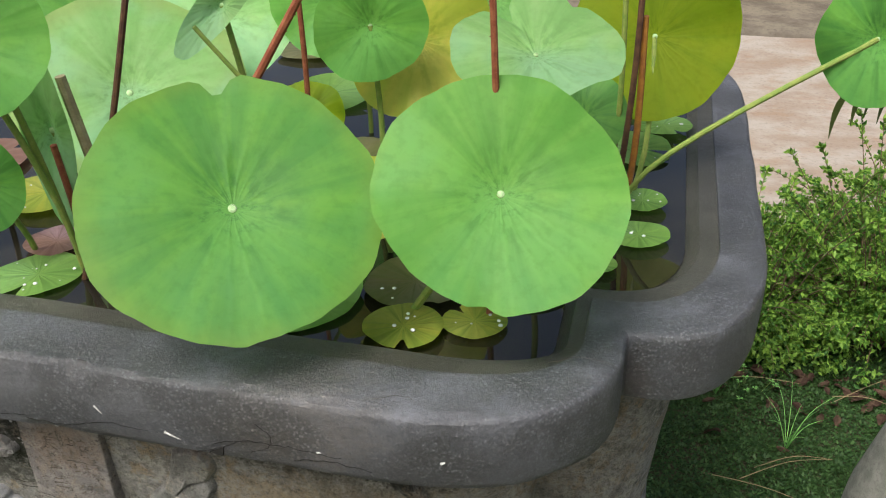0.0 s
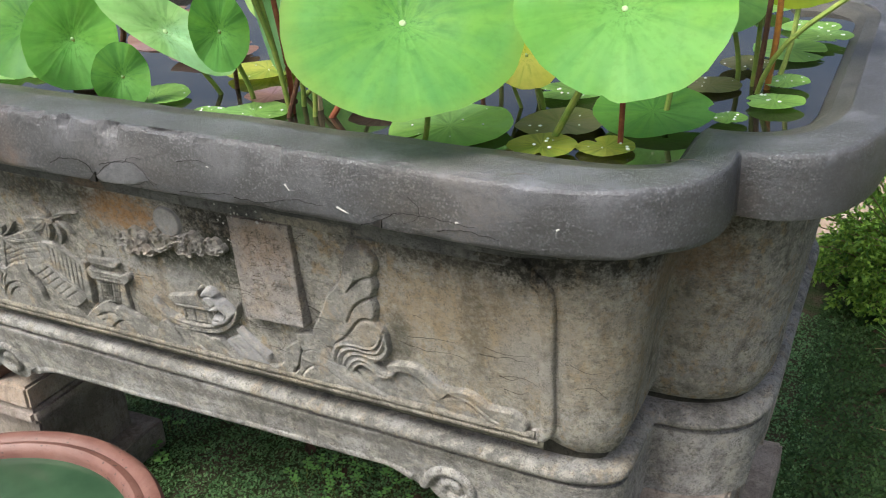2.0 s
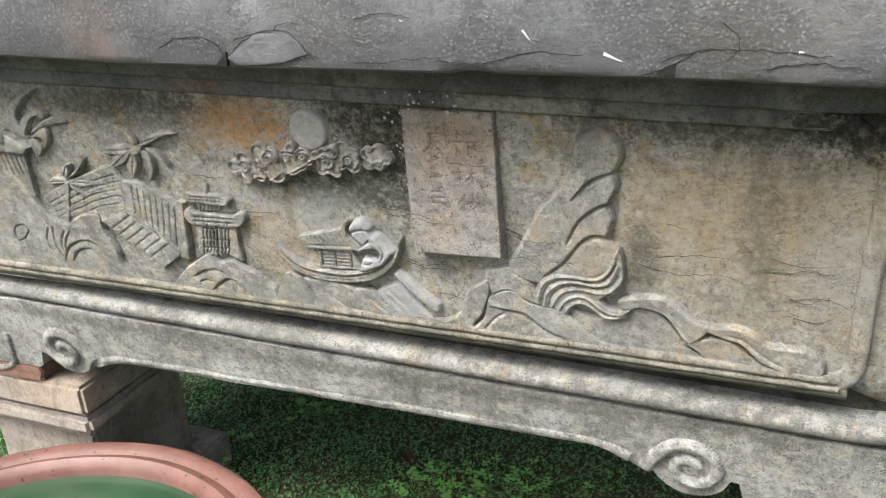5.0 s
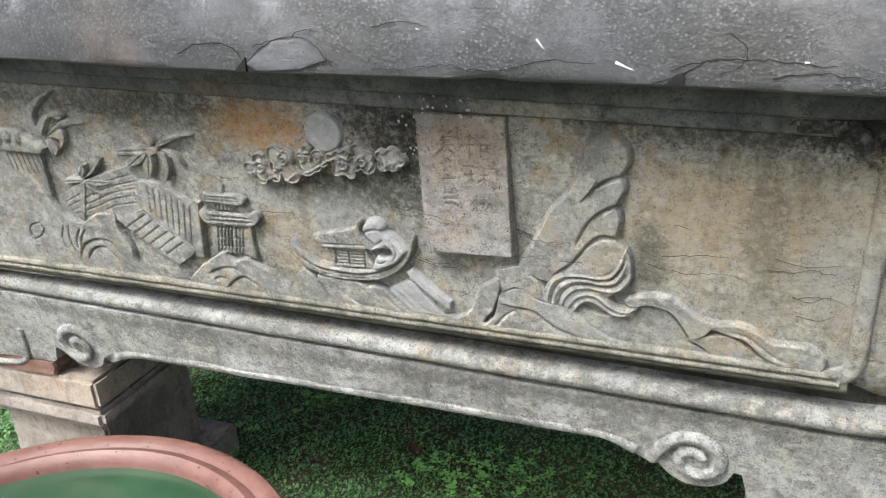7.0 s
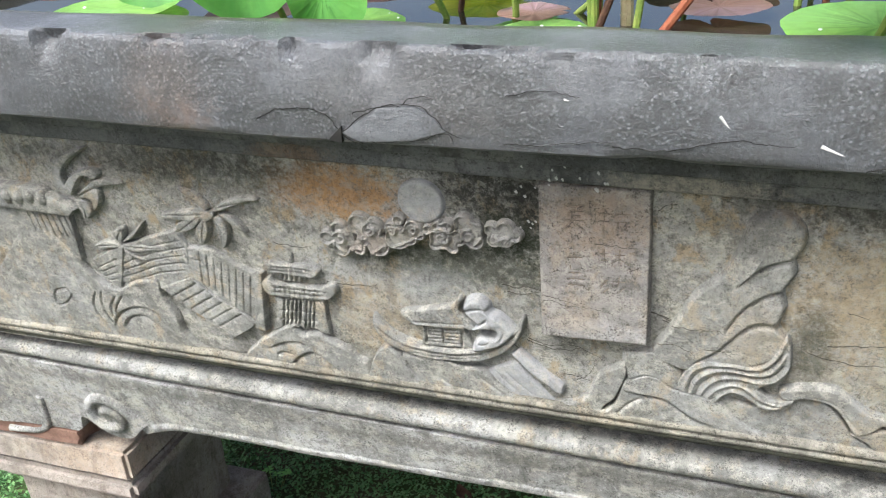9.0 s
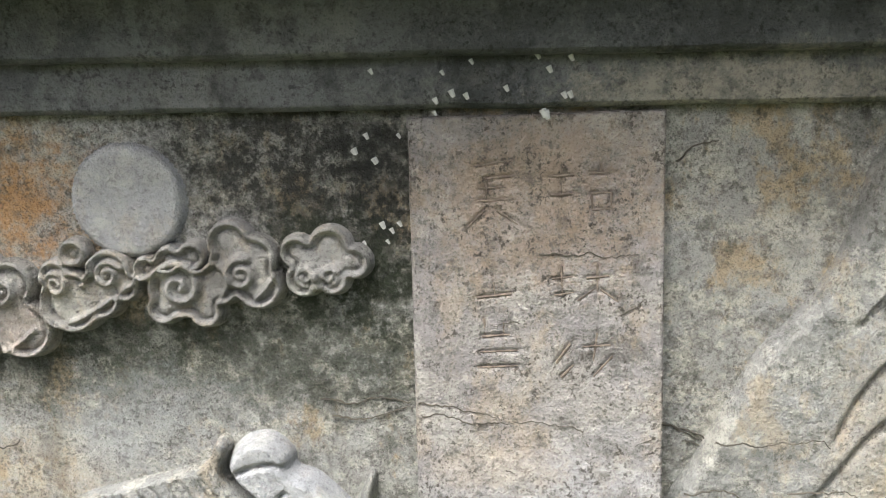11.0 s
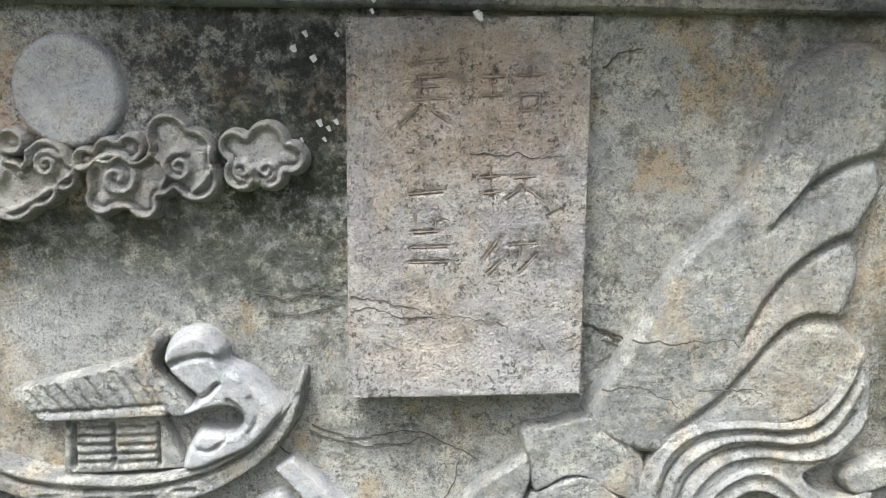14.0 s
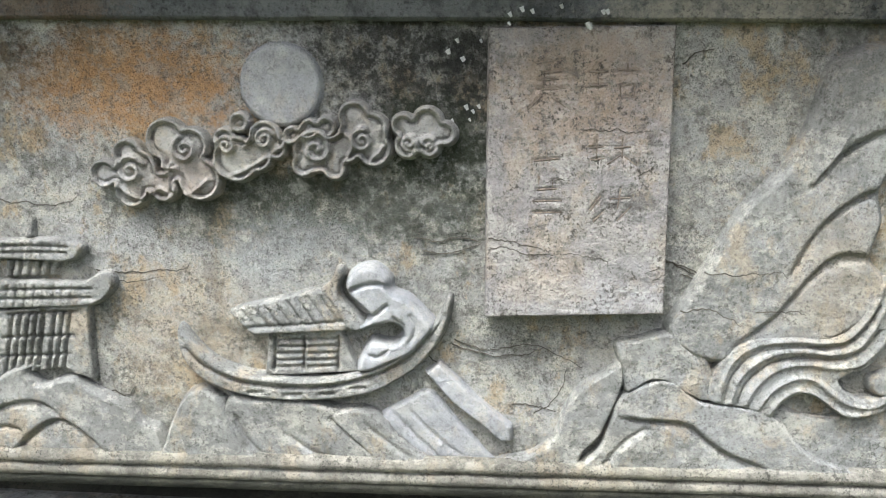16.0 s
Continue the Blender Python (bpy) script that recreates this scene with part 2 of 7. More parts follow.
def plain(name, a, b, scale=30.0, rough=0.6, bump=0.0005, spec=0.3):
    m = Mat(name, rough, spec)
    c = m.mix(m.ramp(m.noise(scale, 5), 0.35, 0.65), a, b)
    c = m.mix(m.math("MULTIPLY", m.ramp(m.noise(scale * 7, 4), 0.5, 0.7), 0.4), c, tuple(0.55 * v for v in a))
    m.colour(c)
    m.bump(m.noise(scale * 6, 4), bump, 0.8)
    return m.m


M_MARK = plain("white_lime", (0.42, 0.42, 0.40), (0.52, 0.52, 0.50), 200, 0.8)
M_CUT = plain("stroke_shade_brown", (0.09, 0.072, 0.058), (0.20, 0.165, 0.13), 260, 0.95)
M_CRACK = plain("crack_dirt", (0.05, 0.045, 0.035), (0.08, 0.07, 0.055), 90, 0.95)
# near-black stands in for the shade inside rim notches and cracks
M_VOID = plain("crevice_shade_black", (0.010, 0.0095, 0.009), (0.018, 0.017, 0.015), 90, 1.0)
m = Mat("terracotta_glaze", 0.5, 0.4)
c = m.mix(m.ramp(m.noise(14, 5), 0.35, 0.65), (0.115, 0.052, 0.042), (0.155, 0.078, 0.062))
c = m.mix(m.math("MULTIPLY", m.ramp(m.noise(5, 6, 0.7), 0.48, 0.66), 0.35), c, (0.16, 0.10, 0.085))
c = m.mix(m.math("MULTIPLY", m.ramp(m.noise(75, 4, 0.6), 0.64, 0.68), 0.85), c, (0.025, 0.018, 0.014))
c = m.mix(m.math("MULTIPLY", m.ramp(m.noise(26, 6, 0.75, stretch=(1, 1, 3)), 0.60, 0.70), 0.6), c, (0.045, 0.028, 0.022))
m.colour(c)
m.bump(m.noise(90, 5), 0.0012, 0.8)
M_POT = m.m
M_SOIL = plain("soil", (0.10, 0.085, 0.065), (0.17, 0.145, 0.11), 6, 0.95, 0.006)
M_WOOD = plain("rotten_wood", (0.13, 0.075, 0.055), (0.20, 0.12, 0.09), 40, 0.9, 0.002)
M_TWIG = plain("dry_straw", (0.20, 0.155, 0.085), (0.28, 0.22, 0.12), 60, 0.9)
M_BARK = plain("shrub_twig", (0.12, 0.085, 0.05), (0.18, 0.13, 0.08), 80, 0.9)
M_DRY = plain("dead_leaf", (0.08, 0.045, 0.032), (0.16, 0.10, 0.068), 60, 0.8)
M_STEM = plain("green_stalk", (0.16, 0.24, 0.05), (0.24, 0.29, 0.07), 90, 0.5, 0.0006)
M_STEM_RED = plain("red_brown_stalk", (0.20, 0.055, 0.03), (0.28, 0.10, 0.05), 90, 0.5, 0.0006)
M_STEM_DARK = plain("dark_brown_stalk", (0.06, 0.03, 0.02), (0.11, 0.055, 0.03), 90, 0.6, 0.0006)
M_STEM_ORANGE = plain("orange_dying_stalk", (0.36, 0.16, 0.03), (0.25, 0.10, 0.03), 70, 0.55, 0.0006)
M_POST = plain("mossy_grey_stone", (0.16, 0.165, 0.14), (0.26, 0.26, 0.23), 25, 0.9, 0.003)

m = Mat("pavement_concrete", 0.85, 0.25)
c = m.mix(m.ramp(m.noise(2.2, 7, 0.65, stretch=(1, 1.4, 1)), 0.38, 0.62), (0.25, 0.195, 0.15), (0.33, 0.295, 0.255))
c = m.mix(m.math("MULTIPLY", m.ramp(m.noise(6, 6, 0.7, stretch=(1, 1.5, 1)), 0.50, 0.66), 0.45), c, (0.25, 0.16, 0.10))
c = m.mix(m.math("MULTIPLY", m.ramp(m.noise(60, 5), 0.5, 0.72), 0.4), c, (0.14, 0.11, 0.085))
m.colour(c)
m.bump(m.noise(40, 6), 0.004, 0.7)
M_PAVE = m.m

m = Mat("dark_earth_under_grass", 0.95, 0.15)
c = m.mix(m.ramp(m.noise(9, 6), 0.4, 0.62), (0.055, 0.085, 0.03), (0.10, 0.085, 0.055))
c = m.mix(m.math("MULTIPLY", m.ramp(m.noise(160, 4), 0.45, 0.7), 0.6), c, (0.025, 0.035, 0.015))
m.colour(c)
m.bump(m.noise(110, 5), 0.008, 1.0)
M_EARTH = m.m

m = Mat("still_dark_water", 0.03, 0.5)
m.colour(m.mix(m.ramp(m.noise(9, 4), 0.4, 0.7), (0.012, 0.011, 0.008), (0.03, 0.027, 0.018)))
m.bump(m.noise(12, 3), 0.0006, 0.25)
M_WATER = m.m
m = Mat("green_pot_water", 0.12, 0.5)
m.colour(m.mix(m.ramp(m.noise(5, 4), 0.4, 0.7), (0.022, 0.050, 0.027), (0.034, 0.070, 0.038)))
m.bump(m.noise(12, 3), 0.0006, 0.2)
M_GREENWATER = m.m
m = Mat("clear_drop", 0.03, 0.5)
m.colour(m.mix(0.5, (0.75, 0.8, 0.78), (0.8, 0.83, 0.8)))
M_DROP = m.m


def leaf_mat(name, green, young, edge, decay=None, veins=21, through=0.35, rough=0.5):
    """A peltate leaf: pale veins that run out from the middle, blotches and a worn margin."""
    m = Mat(name, rough, 0.35)
    sep = m.node("ShaderNodeSeparateXYZ")
    m.link(m.co, sep.inputs[0])
    ang = m.math("ARCTAN2", sep.outputs[1], sep.outputs[0])
    wob = m.math("MULTIPLY", m.math("SUBTRACT", m.noise(14, 3), 0.5), 0.5)
    ray = m.math("ABSOLUTE", m.math("SINE", m.math("MULTIPLY", m.math("ADD", ang, wob), veins / 2)))
    rad = m.node("ShaderNodeVectorMath")
    rad.operation = "LENGTH"
    m.link(m.co, rad.inputs[0])
    dist = rad.outputs["Value"]
    vein = m.math("MAXIMUM", m.math("MULTIPLY", m.ramp(ray, 0.12, 0.0), m.ramp(dist, 0.05, 0.01)), m.math("MULTIPLY", m.math("MULTIPLY", m.ramp(ray, 0.9, 0.0), m.ramp(dist, 0.16, 0.02)), 0.5))
    way = m.t.nodes.new("ShaderNodeVectorMath")
    way.operation = "NORMALIZE"
    m.link(m.co, way.inputs[0])
    fold = m.noise(3.2, 5, 0.6, co=way.outputs[0])
    c = m.mix(m.ramp(m.math("ADD", m.math("MULTIPLY", m.noise(9, 5), 0.5), m.math("MULTIPLY", fold, 0.5)), 0.40, 0.60), green, young)
    c = m.mix(m.math("MULTIPLY", m.ramp(m.noise(5.5, 3), 0.46, 0.62), 0.30), c, tuple(min(1.0, v * k) for v, k in zip(young, (0.85, 1.0, 2.2))))
    c = m.mix(m.math("MULTIPLY", m.math("MULTIPLY", m.ramp(fold, 0.50, 0.36), m.ramp(dist, 0.09, 0.01)), 0.45), c, tuple(0.55 * v for v in green))
    c = m.mix(m.math("MULTIPLY", m.ramp(m.noise(90, 4), 0.45, 0.7), 0.22), c, tuple(0.6 * v for v in green))
    c = m.mix(m.math("MULTIPLY", vein, 0.20), c, tuple(min(1, 0.03 + 1.25 * v) for v in young))
    c = m.mix(m.math("MULTIPLY", m.ramp(m.math("ADD", dist, m.math("MULTIPLY", m.noise(30, 4), 0.03)), 0.125, 0.165), 0.5), c, edge)
    c = m.mix(m.math("MULTIPLY", m.ramp(m.noise(28, 5, 0.7), 0.70, 0.80), 0.5), c, edge)
    if decay:
        tint, amount = decay
        c = m.mix(m.ramp(m.noise(17, 5, 0.65), 1 - amount, 1 - amount + 0.12), c, tint)
    info = m.node("ShaderNodeObjectInfo")
    hue = m.node("ShaderNodeHueSaturation")
    m.link(m.math("ADD", m.math("MULTIPLY", info.outputs["Random"], 0.3), 0.85), hue.inputs["Value"])
    m.link(c, hue.inputs["Color"])
    c = hue.outputs[0]
    m.colour(c)
    h = m.math("ADD", m.math("MULTIPLY", m.ramp(ray, 0.8, 0.0), 0.8), m.math("MULTIPLY", m.noise(60, 4), 0.5))
    m.bump(h, 0.0018, 0.22)
    tr = m.node("ShaderNodeBsdfTranslucent")
    m.link(m.mix(0.35, c, (0.35, 0.55, 0.06)), tr.inputs["Color"])
    add = m.node("ShaderNodeMixShader", Fac=through)
    m.link(m.b.outputs[0], add.inputs[1])
    m.link(tr.outputs[0], add.inputs[2])
    m.link(add.outputs[0], m.t.nodes["Material Output"].inputs["Surface"])
    return m.m


L_GREEN = leaf_mat("lotus_leaf_green", (0.13, 0.36, 0.085), (0.22, 0.49, 0.095), (0.30, 0.42, 0.08))
L_BRIGHT = leaf_mat("lotus_leaf_bright", (0.17, 0.43, 0.085), (0.26, 0.55, 0.115), (0.42, 0.48, 0.08))
L_BLUE = leaf_mat("lotus_leaf_blue_green", (0.32, 0.58, 0.22), (0.44, 0.68, 0.30), (0.40, 0.45, 0.15))
L_OLIVE = leaf_mat("lotus_leaf_olive", (0.32, 0.46, 0.015), (0.46, 0.55, 0.025), (0.20, 0.12, 0.02), ((0.14, 0.09, 0.02), 0.28), 23, 0.5)
L_YELLOW = leaf_mat("lotus_leaf_yellowing", (0.48, 0.55, 0.07), (0.65, 0.60, 0.10), (0.50, 0.30, 0.04), ((0.22, 0.07, 0.045), 0.34))
M_NAVEL = plain("leaf_navel", (0.30, 0.46, 0.20), (0.36, 0.50, 0.26), 200, 0.6)
L_PAD = leaf_mat("floating_pad_green", (0.21, 0.41, 0.09), (0.32, 0.54, 0.13), (0.45, 0.42, 0.07), ((0.42, 0.30, 0.03), 0.27), 17, 0.15)
L_PADOLD = leaf_mat("floating_pad_olive", (0.17, 0.20, 0.06), (0.23, 0.22, 0.09), (0.30, 0.20, 0.09), ((0.20, 0.10, 0.07), 0.35), 17, 0.1)
L_PADRED = leaf_mat("floating_pad_dead", (0.28, 0.16, 0.13), (0.38, 0.24, 0.20), (0.20, 0.12, 0.06), None, 17, 0.1)
L_PADYEL = leaf_mat("floating_pad_yellow", (0.30, 0.40, 0.06), (0.50, 0.50, 0.08), (0.50, 0.30, 0.04), ((0.28, 0.10, 0.03), 0.30), 17, 0.15)


def foliage(name, a, b, through=0.3):
    m = Mat(name, 0.55, 0.35)
    g = m.node("ShaderNodeNewGeometry")
    c = m.mix(g.outputs["Random Per Island"], a, b)
    m.colour(c)
    tr = m.node("ShaderNodeBsdfTranslucent")
    m.link(c, tr.inputs["Color"])
    mx = m.node("ShaderNodeMixShader", Fac=through)
    m.link(m.b.outputs[0], mx.inputs[1])
    m.link(tr.outputs[0], mx.inputs[2])
    m.link(mx.outputs[0], m.t.nodes["Material Output"].inputs["Surface"])
    return m.m


M_GRASS = foliage("ground_cover_leaf", (0.024, 0.066, 0.016), (0.07, 0.145, 0.036))
M_COVER = foliage("shade_ground_cover_leaf", (0.07, 0.18, 0.06), (0.20, 0.36, 0.14))
M_SHRUB = foliage("shrub_leaf", (0.04, 0.13, 0.018), (0.25, 0.42, 0.06))
M_CLOVER = foliage("clover_leaf", (0.15, 0.42, 0.09), (0.30, 0.60, 0.17))
M_HANG = foliage("drooping_leaf", (0.06, 0.10, 0.03), (0.14, 0.19, 0.05))


# ---- mesh helpers ----
WORLD = {}


def thing(name, at, label, category, group="", kind=""):
    ob = new(name)
    ob.empty_display_size = 0.05
    ob.location = at
    WORLD[ob.name] = Matrix.Translation(at)
    return tagged(ob, label, category, group, kind)


def link_mesh(name, me, material, parent=None, label="", m=None):
    ob = new(name, me)
    if not me.materials:
        me.materials.append(material)
    m = m or Matrix()
    if parent:
        ob.parent = parent
        ob.matrix_parent_inverse = WORLD[parent.name].inverted()
    ob.matrix_basis = m
    WORLD[ob.name] = m
    if label:
        ob["label"] = label
    return ob


def part(name, bm, material, parent=None, label="", m=None, smooth=True):
    me = bpy.data.meshes.new(name)
    bmesh.ops.recalc_face_normals(bm, faces=bm.faces)
    bm.to_mesh(me)
    bm.free()
    if smooth:
        me.polygons.foreach_set("use_smooth", [True] * len(me.polygons))
        me.set_sharp_from_angle(angle=radians(42))
    return link_mesh(name, me, material, parent, label, m)


def loft(bm, rings, closed=True, cap_a=False, cap_b=False):
    vs = [[bm.verts.new(p) for p in r] for r in rings]
    n = len(vs[0])
    for a, b in zip(vs, vs[1:]):
        for i in range(n if closed else n - 1):
            j = (i + 1) % n
            bm.faces.new((a[i], a[j], b[j], b[i]))
    if cap_a:
        bm.faces.new(list(reversed(vs[0])))
    if cap_b:
        bm.faces.new(vs[-1])
    return vs


def spline(pts, n=6, closed=False):
    """A smooth line through a few points."""
    P = [Vector(p) for p in pts]
    out, k = [], len(P)
    for i in range(k if closed else k - 1):
        a, b, c, d = (P[(i + j) % k] if closed else P[min(max(i + j, 0), k - 1)] for j in (-1, 0, 1, 2))
        for s in range(n):
            t = s / n
            out.append(0.5 * ((2 * b) + (c - a) * t + (2 * a - 5 * b + 4 * c - d) * t * t + (3 * b - a - 3 * c + d) * t ** 3))
    if not closed:
        out.append(P[-1])
    return out


def tube(bm, pts, r0, r1=None, sides=8):
    r1 = r0 if r1 is None else r1
    pts = [Vector(p) for p in pts]
    rings, u = [], None
    for i, p in enumerate(pts):
        d = (pts[min(i + 1, len(pts) - 1)] - pts[max(i - 1, 0)]).normalized()
        if u is None:
            u = d.orthogonal().normalized()
        u = (u - d * u.dot(d)).normalized()
        v = d.cross(u)
        r = r0 + (r1 - r0) * i / max(1, len(pts) - 1)
        rings.append([p + (u * math.cos(a) + v * math.sin(a)) * r for a in (2 * math.pi * k / sides for k in range(sides))])
    loft(bm, rings, True, True, True)


def box(bm, x0, x1, y0, y1, z0, z1, bevel=0.004):
    r = bmesh.ops.create_cube(bm, size=1, matrix=Matrix.Translation(((x0 + x1) / 2, (y0 + y1) / 2, (z0 + z1) / 2)) @ Matrix.Diagonal((x1 - x0, y1 - y0, z1 - z0, 1)))
    if bevel:
        es = list({e for v in r["verts"] for e in v.link_edges})
        bmesh.ops.bevel(bm, geom=es, offset=bevel, segments=2, affect="EDGES")


def nz(p, s):
    return noise.noise(Vector(p) * s)


# ---- ground ----
GX = [-40, -12, -4] + [-2.5 + 0.1 * i for i in range(51)] + [4, 12, 40]
GY = [-40, -12, -4] + [-2 + 0.1 * i for i in range(46)] + [4.5, 8, 20, 60]
bm = bmesh.new()
rows = [[(x, y, 0.012 * nz((x, y, 0), 2.2) + 0.006 * nz((x, y, 3), 7) if abs(x) < 3 and abs(y) < 3 else 0.0) for x in GX] for y in GY]
loft(bm, rows, False)
tagged(part("ground", bm, M_EARTH), "dark damp earth with thin low ground cover", "ground", kind="structure")

bm = bmesh.new()
rows = [[(x, 2.05 + 0.07 * nz((x, 1, 0), 3) if j == 0 else y, (0.02 if j else -0.01) + 0.004 * nz((x, y, 5), 2)) for x in [-6 + 0.25 * i for i in range(49)]] for j, y in enumerate([2.05] + [2.09 + 0.25 * i for i in range(12)])]
loft(bm, rows, False)
tagged(part("pavement", bm, M_PAVE), "worn brownish concrete garden path with stains", "pavement", kind="structure")

# ---- the stone basin ----
CX, CY = -0.185, 0.60
WATER = 0.948


def quarter(fy, nx, ny, sx, step=0.009):
    """Front right quarter of the plan: straight front, a rounded lobe, the notch, a second lobe, straight side."""
    pts = []
    k = int((0.45 - CX) / step)
    pts += [(CX + (0.45 - CX) * i / k, fy) for i in range(k)]
    n1, e = 16, 2.0 / 2.25
    for i in range(n1 + 1):
        a = math.pi / 2 * i / n1
        pts.append((0.45 + (nx - 0.45) * math.sin(a) ** e, 0.08 - (0.08 - fy) * math.cos(a) ** e))
    pts += [(nx, (0.08 + ny) / 2), (nx, ny - 0.004), (nx + 0.003, ny), (nx + 0.01, ny)]
    for i in range(n1 + 1):
        a = math.pi / 2 * i / n1
        pts.append((nx + 0.02 + (sx - nx - 0.02) * math.sin(a) ** e, 0.34 - (0.34 - ny) * math.cos(a) ** e))
    pts += [(sx, 0.34 + (CY - 0.34) * i / 12) for i in range(1, 13)]
    return pts


def plan(fy, nx, ny, sx):
    q = [(x - CX, y - CY) for x, y in quarter(fy, nx, ny, sx)]
    full = q + [(x, -y) for x, y in reversed(q[:-1])] + [(-x, -y) for x, y in q[1:]] + [(-x, y) for x, y in reversed(q[1:-1])]
    return [(CX + x, CY + y) for x, y in full]


def lean(x):
    """The basin leans a little: its right end stands lower."""
    return -0.025 * (min(max(x, -1.2), 0.85) - 0.45)


def inset(d):
    return plan(-0.088 + d, 0.672 - d, 0.098 + d, 0.825 - d)


INNER = plan(0.026, 0.612, 0.198, 0.745)
basin = thing("stone_basin", (CX, CY, 0.355), "large carved stone basin of lotus with dark rim and reliefs", "planter")

# rim: rounded slab with chipped front edge
rings = []
OUT = inset(0.0)
for d, z in [(0.055, 0.8965), (0.02, 0.896), (0.007, 0.897), (0.0025, 0.900), (0.001, 0.906), (0.0, 0.925), (0.0, 0.942), (0.0, 0.959), (0.0005, 0.9715), (0.003, 0.9755), (0.007, 0.9768)]:
    ring = []
    for x, y in inset(d):
        p = Vector((x, y, z))
        chip = max(0.0, nz((x, y, 1), 23) + 0.7 * nz((x, y, 4), 60) - (0.0 if x < 0.25 else 0.12)) if y < 0.05 and x < 0.55 else 0.0
        worn = chip * {0.959: 0.3, 0.9715: 0.8, 0.9755: 1.0, 0.9768: 0.85}.get(z, 0.0) * (1.4 if x < 0.1 else 0.8)
        low = max(0.0, nz((x, y, 9), 13) - 0.25) * {0.896: 0.4, 0.897: 0.8, 0.900: 0.8, 0.906: 0.5}.get(z, 0.0)
        low -= (0.45 + 0.65 * min(1.0, max(0.0, (0.35 - x) / 0.5))) * (1.0 if z < 0.91 else 0.0)
        ring.append((x + 0.002 * nz(p, 9), y + 0.003 * nz(p, 6) + 0.018 * worn + 0.008 * max(0.0, low), z + lean(x) - 0.011 * worn + 0.01 * low + 0.0015 * nz(p, 5)))
    rings.append(ring)
A, B = inset(0.013), INNER
for f, drop in ((0, 0), (0.2, 0), (0.4, 0), (0.58, 0), (0.625, 0.0006), (0.64, 0.0045), (0.66, 0.0052), (0.82, 0.0058), (0.985, 0.0065)):
    rings.append([(ax + (bx - ax) * f, ay + (by - ay) * f, 0.977 + lean(ax) - 0.002 * f - drop + 0.0025 * nz((ax + (bx - ax) * f, ay + (by - ay) * f, 0), 8)) for (ax, ay), (bx, by) in zip(A, B)])
rings.append([(x, y, 0.9655 + lean(x)) for x, y in INNER])
rings.append([(CX + (x - CX) * 0.982, CY + (y - CY) * 0.976, 0.945) for x, y in INNER])
rings.append([(CX + (x - CX) * 0.97, CY + (y - CY) * 0.955, 0.80) for x, y in INNER])
bm = bmesh.new()
loft(bm, rings[:17])
part("rim", bm, M_RIM, basin, "thick dark grey rim with chipped front edge")
bm = bmesh.new()
loft(bm, rings[16:])
part("inner_ledge", bm, M_WET, basin, "dark wet sunken ledge inside the rim")

# body: tapering wall, then the groove
SLOPE = 0.13


def face_y(z):
    return 0.002 - SLOPE * (z - 0.74)


def body_d(z):
    return face_y(z) + 0.088


def round_off(x, y):
    """The wall reaches lower round the corners than under the panel."""
    f = min(1.0, max(0.0, (abs(x - CX) - 0.63) / 0.06)) if y < CY else 1.0
    return 0.017 * f * f * (3 - 2 * f)


prof = [(body_d(z), z) for z in (0.908, 0.87, 0.84, 0.80, 0.76, 0.72, 0.68, 0.64, 0.60)] + [(0.1095, 0.585), (0.1135, 0.572), (0.119, 0.562), (0.127, 0.554), (0.136, 0.549), (0.150, 0.547)]
bm = bmesh.new()
loft(bm, [[(x + 0.0015 * nz((x, y, z), 14), y + 0.0012 * nz((x, z, y), 11), z + (lean(x) if z < 0.56 or z > 0.9 else 0) - round_off(x, y) * (0.6 - z) / 0.05 * (z < 0.6)) for x, y in inset(d)] for d, z in prof])
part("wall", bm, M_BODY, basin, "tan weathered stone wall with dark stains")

bm = bmesh.new()
loft(bm, [[(x, y + 0.0015 * nz((x, y, z), 18), z + lean(x)) for x, y in inset(d)] for d, z in [(0.128, 0.5495), (0.139, 0.546), (0.147, 0.540), (0.151, 0.533), (0.148, 0.522), (0.136, 0.514)]])
part("cove", bm, M_COVE, basin, "mossy hollow under the wall with shade painted in")
bm = bmesh.new()
tor = [(0.142, 0.5185), (0.127, 0.518), (0.115, 0.5155), (0.108, 0.511), (0.106, 0.505), (0.108, 0.499), (0.113, 0.494), (0.12, 0.491), (0.128, 0.489), (0.14, 0.487)]
loft(bm, [[(x, y + 0.0012 * nz((x, y, z), 16), z + lean(x) + 0.001 * nz((x, y, z), 7)) for x, y in inset(d)] for d, z in tor])
part("base_moulding", bm, M_TORUS, basin, "rounded grey-brown moulding")


def skirt_d(z, x=0.0, y=-0.08):
    """How far the apron stands back from the rim; the corner legs stand more upright."""
    f = min(1.0, max(0.0, (abs(x - CX) - 0.5) / 0.3))
    return 0.112 + (0.20 - 0.12 * f * f * (3 - 2 * f)) * (0.5 - z)


def skirt_bottom(u):
    """Lower edge of the apron by the distance from the middle: flat, a pointed tip, the scroll, then the leg."""
    left = u < 0
    c, tip = (0.432, 0.405) if left else (0.4175, 0.396)
    u = abs(u) + (0.0445 if left else 0.0055)
    if u < 0.375:
        return 0.4255
    if u < 0.447:
        return 0.4255 + (tip - 0.4255) * ((u - 0.375) / 0.072) ** 1.6
    if u < 0.4515:
        return tip + (c - 0.008 - tip) * (u - 0.447) / 0.0045
    if u < 0.5415:
        return c - math.sqrt(max(0, 0.046 ** 2 - (u - 0.4965) ** 2))
    if u < 0.553:
        return c - 0.014
    return (0.386 + 0.02 * max(0.0, 1 - (u - 0.553) / 0.02) ** 2) if left else 0.356


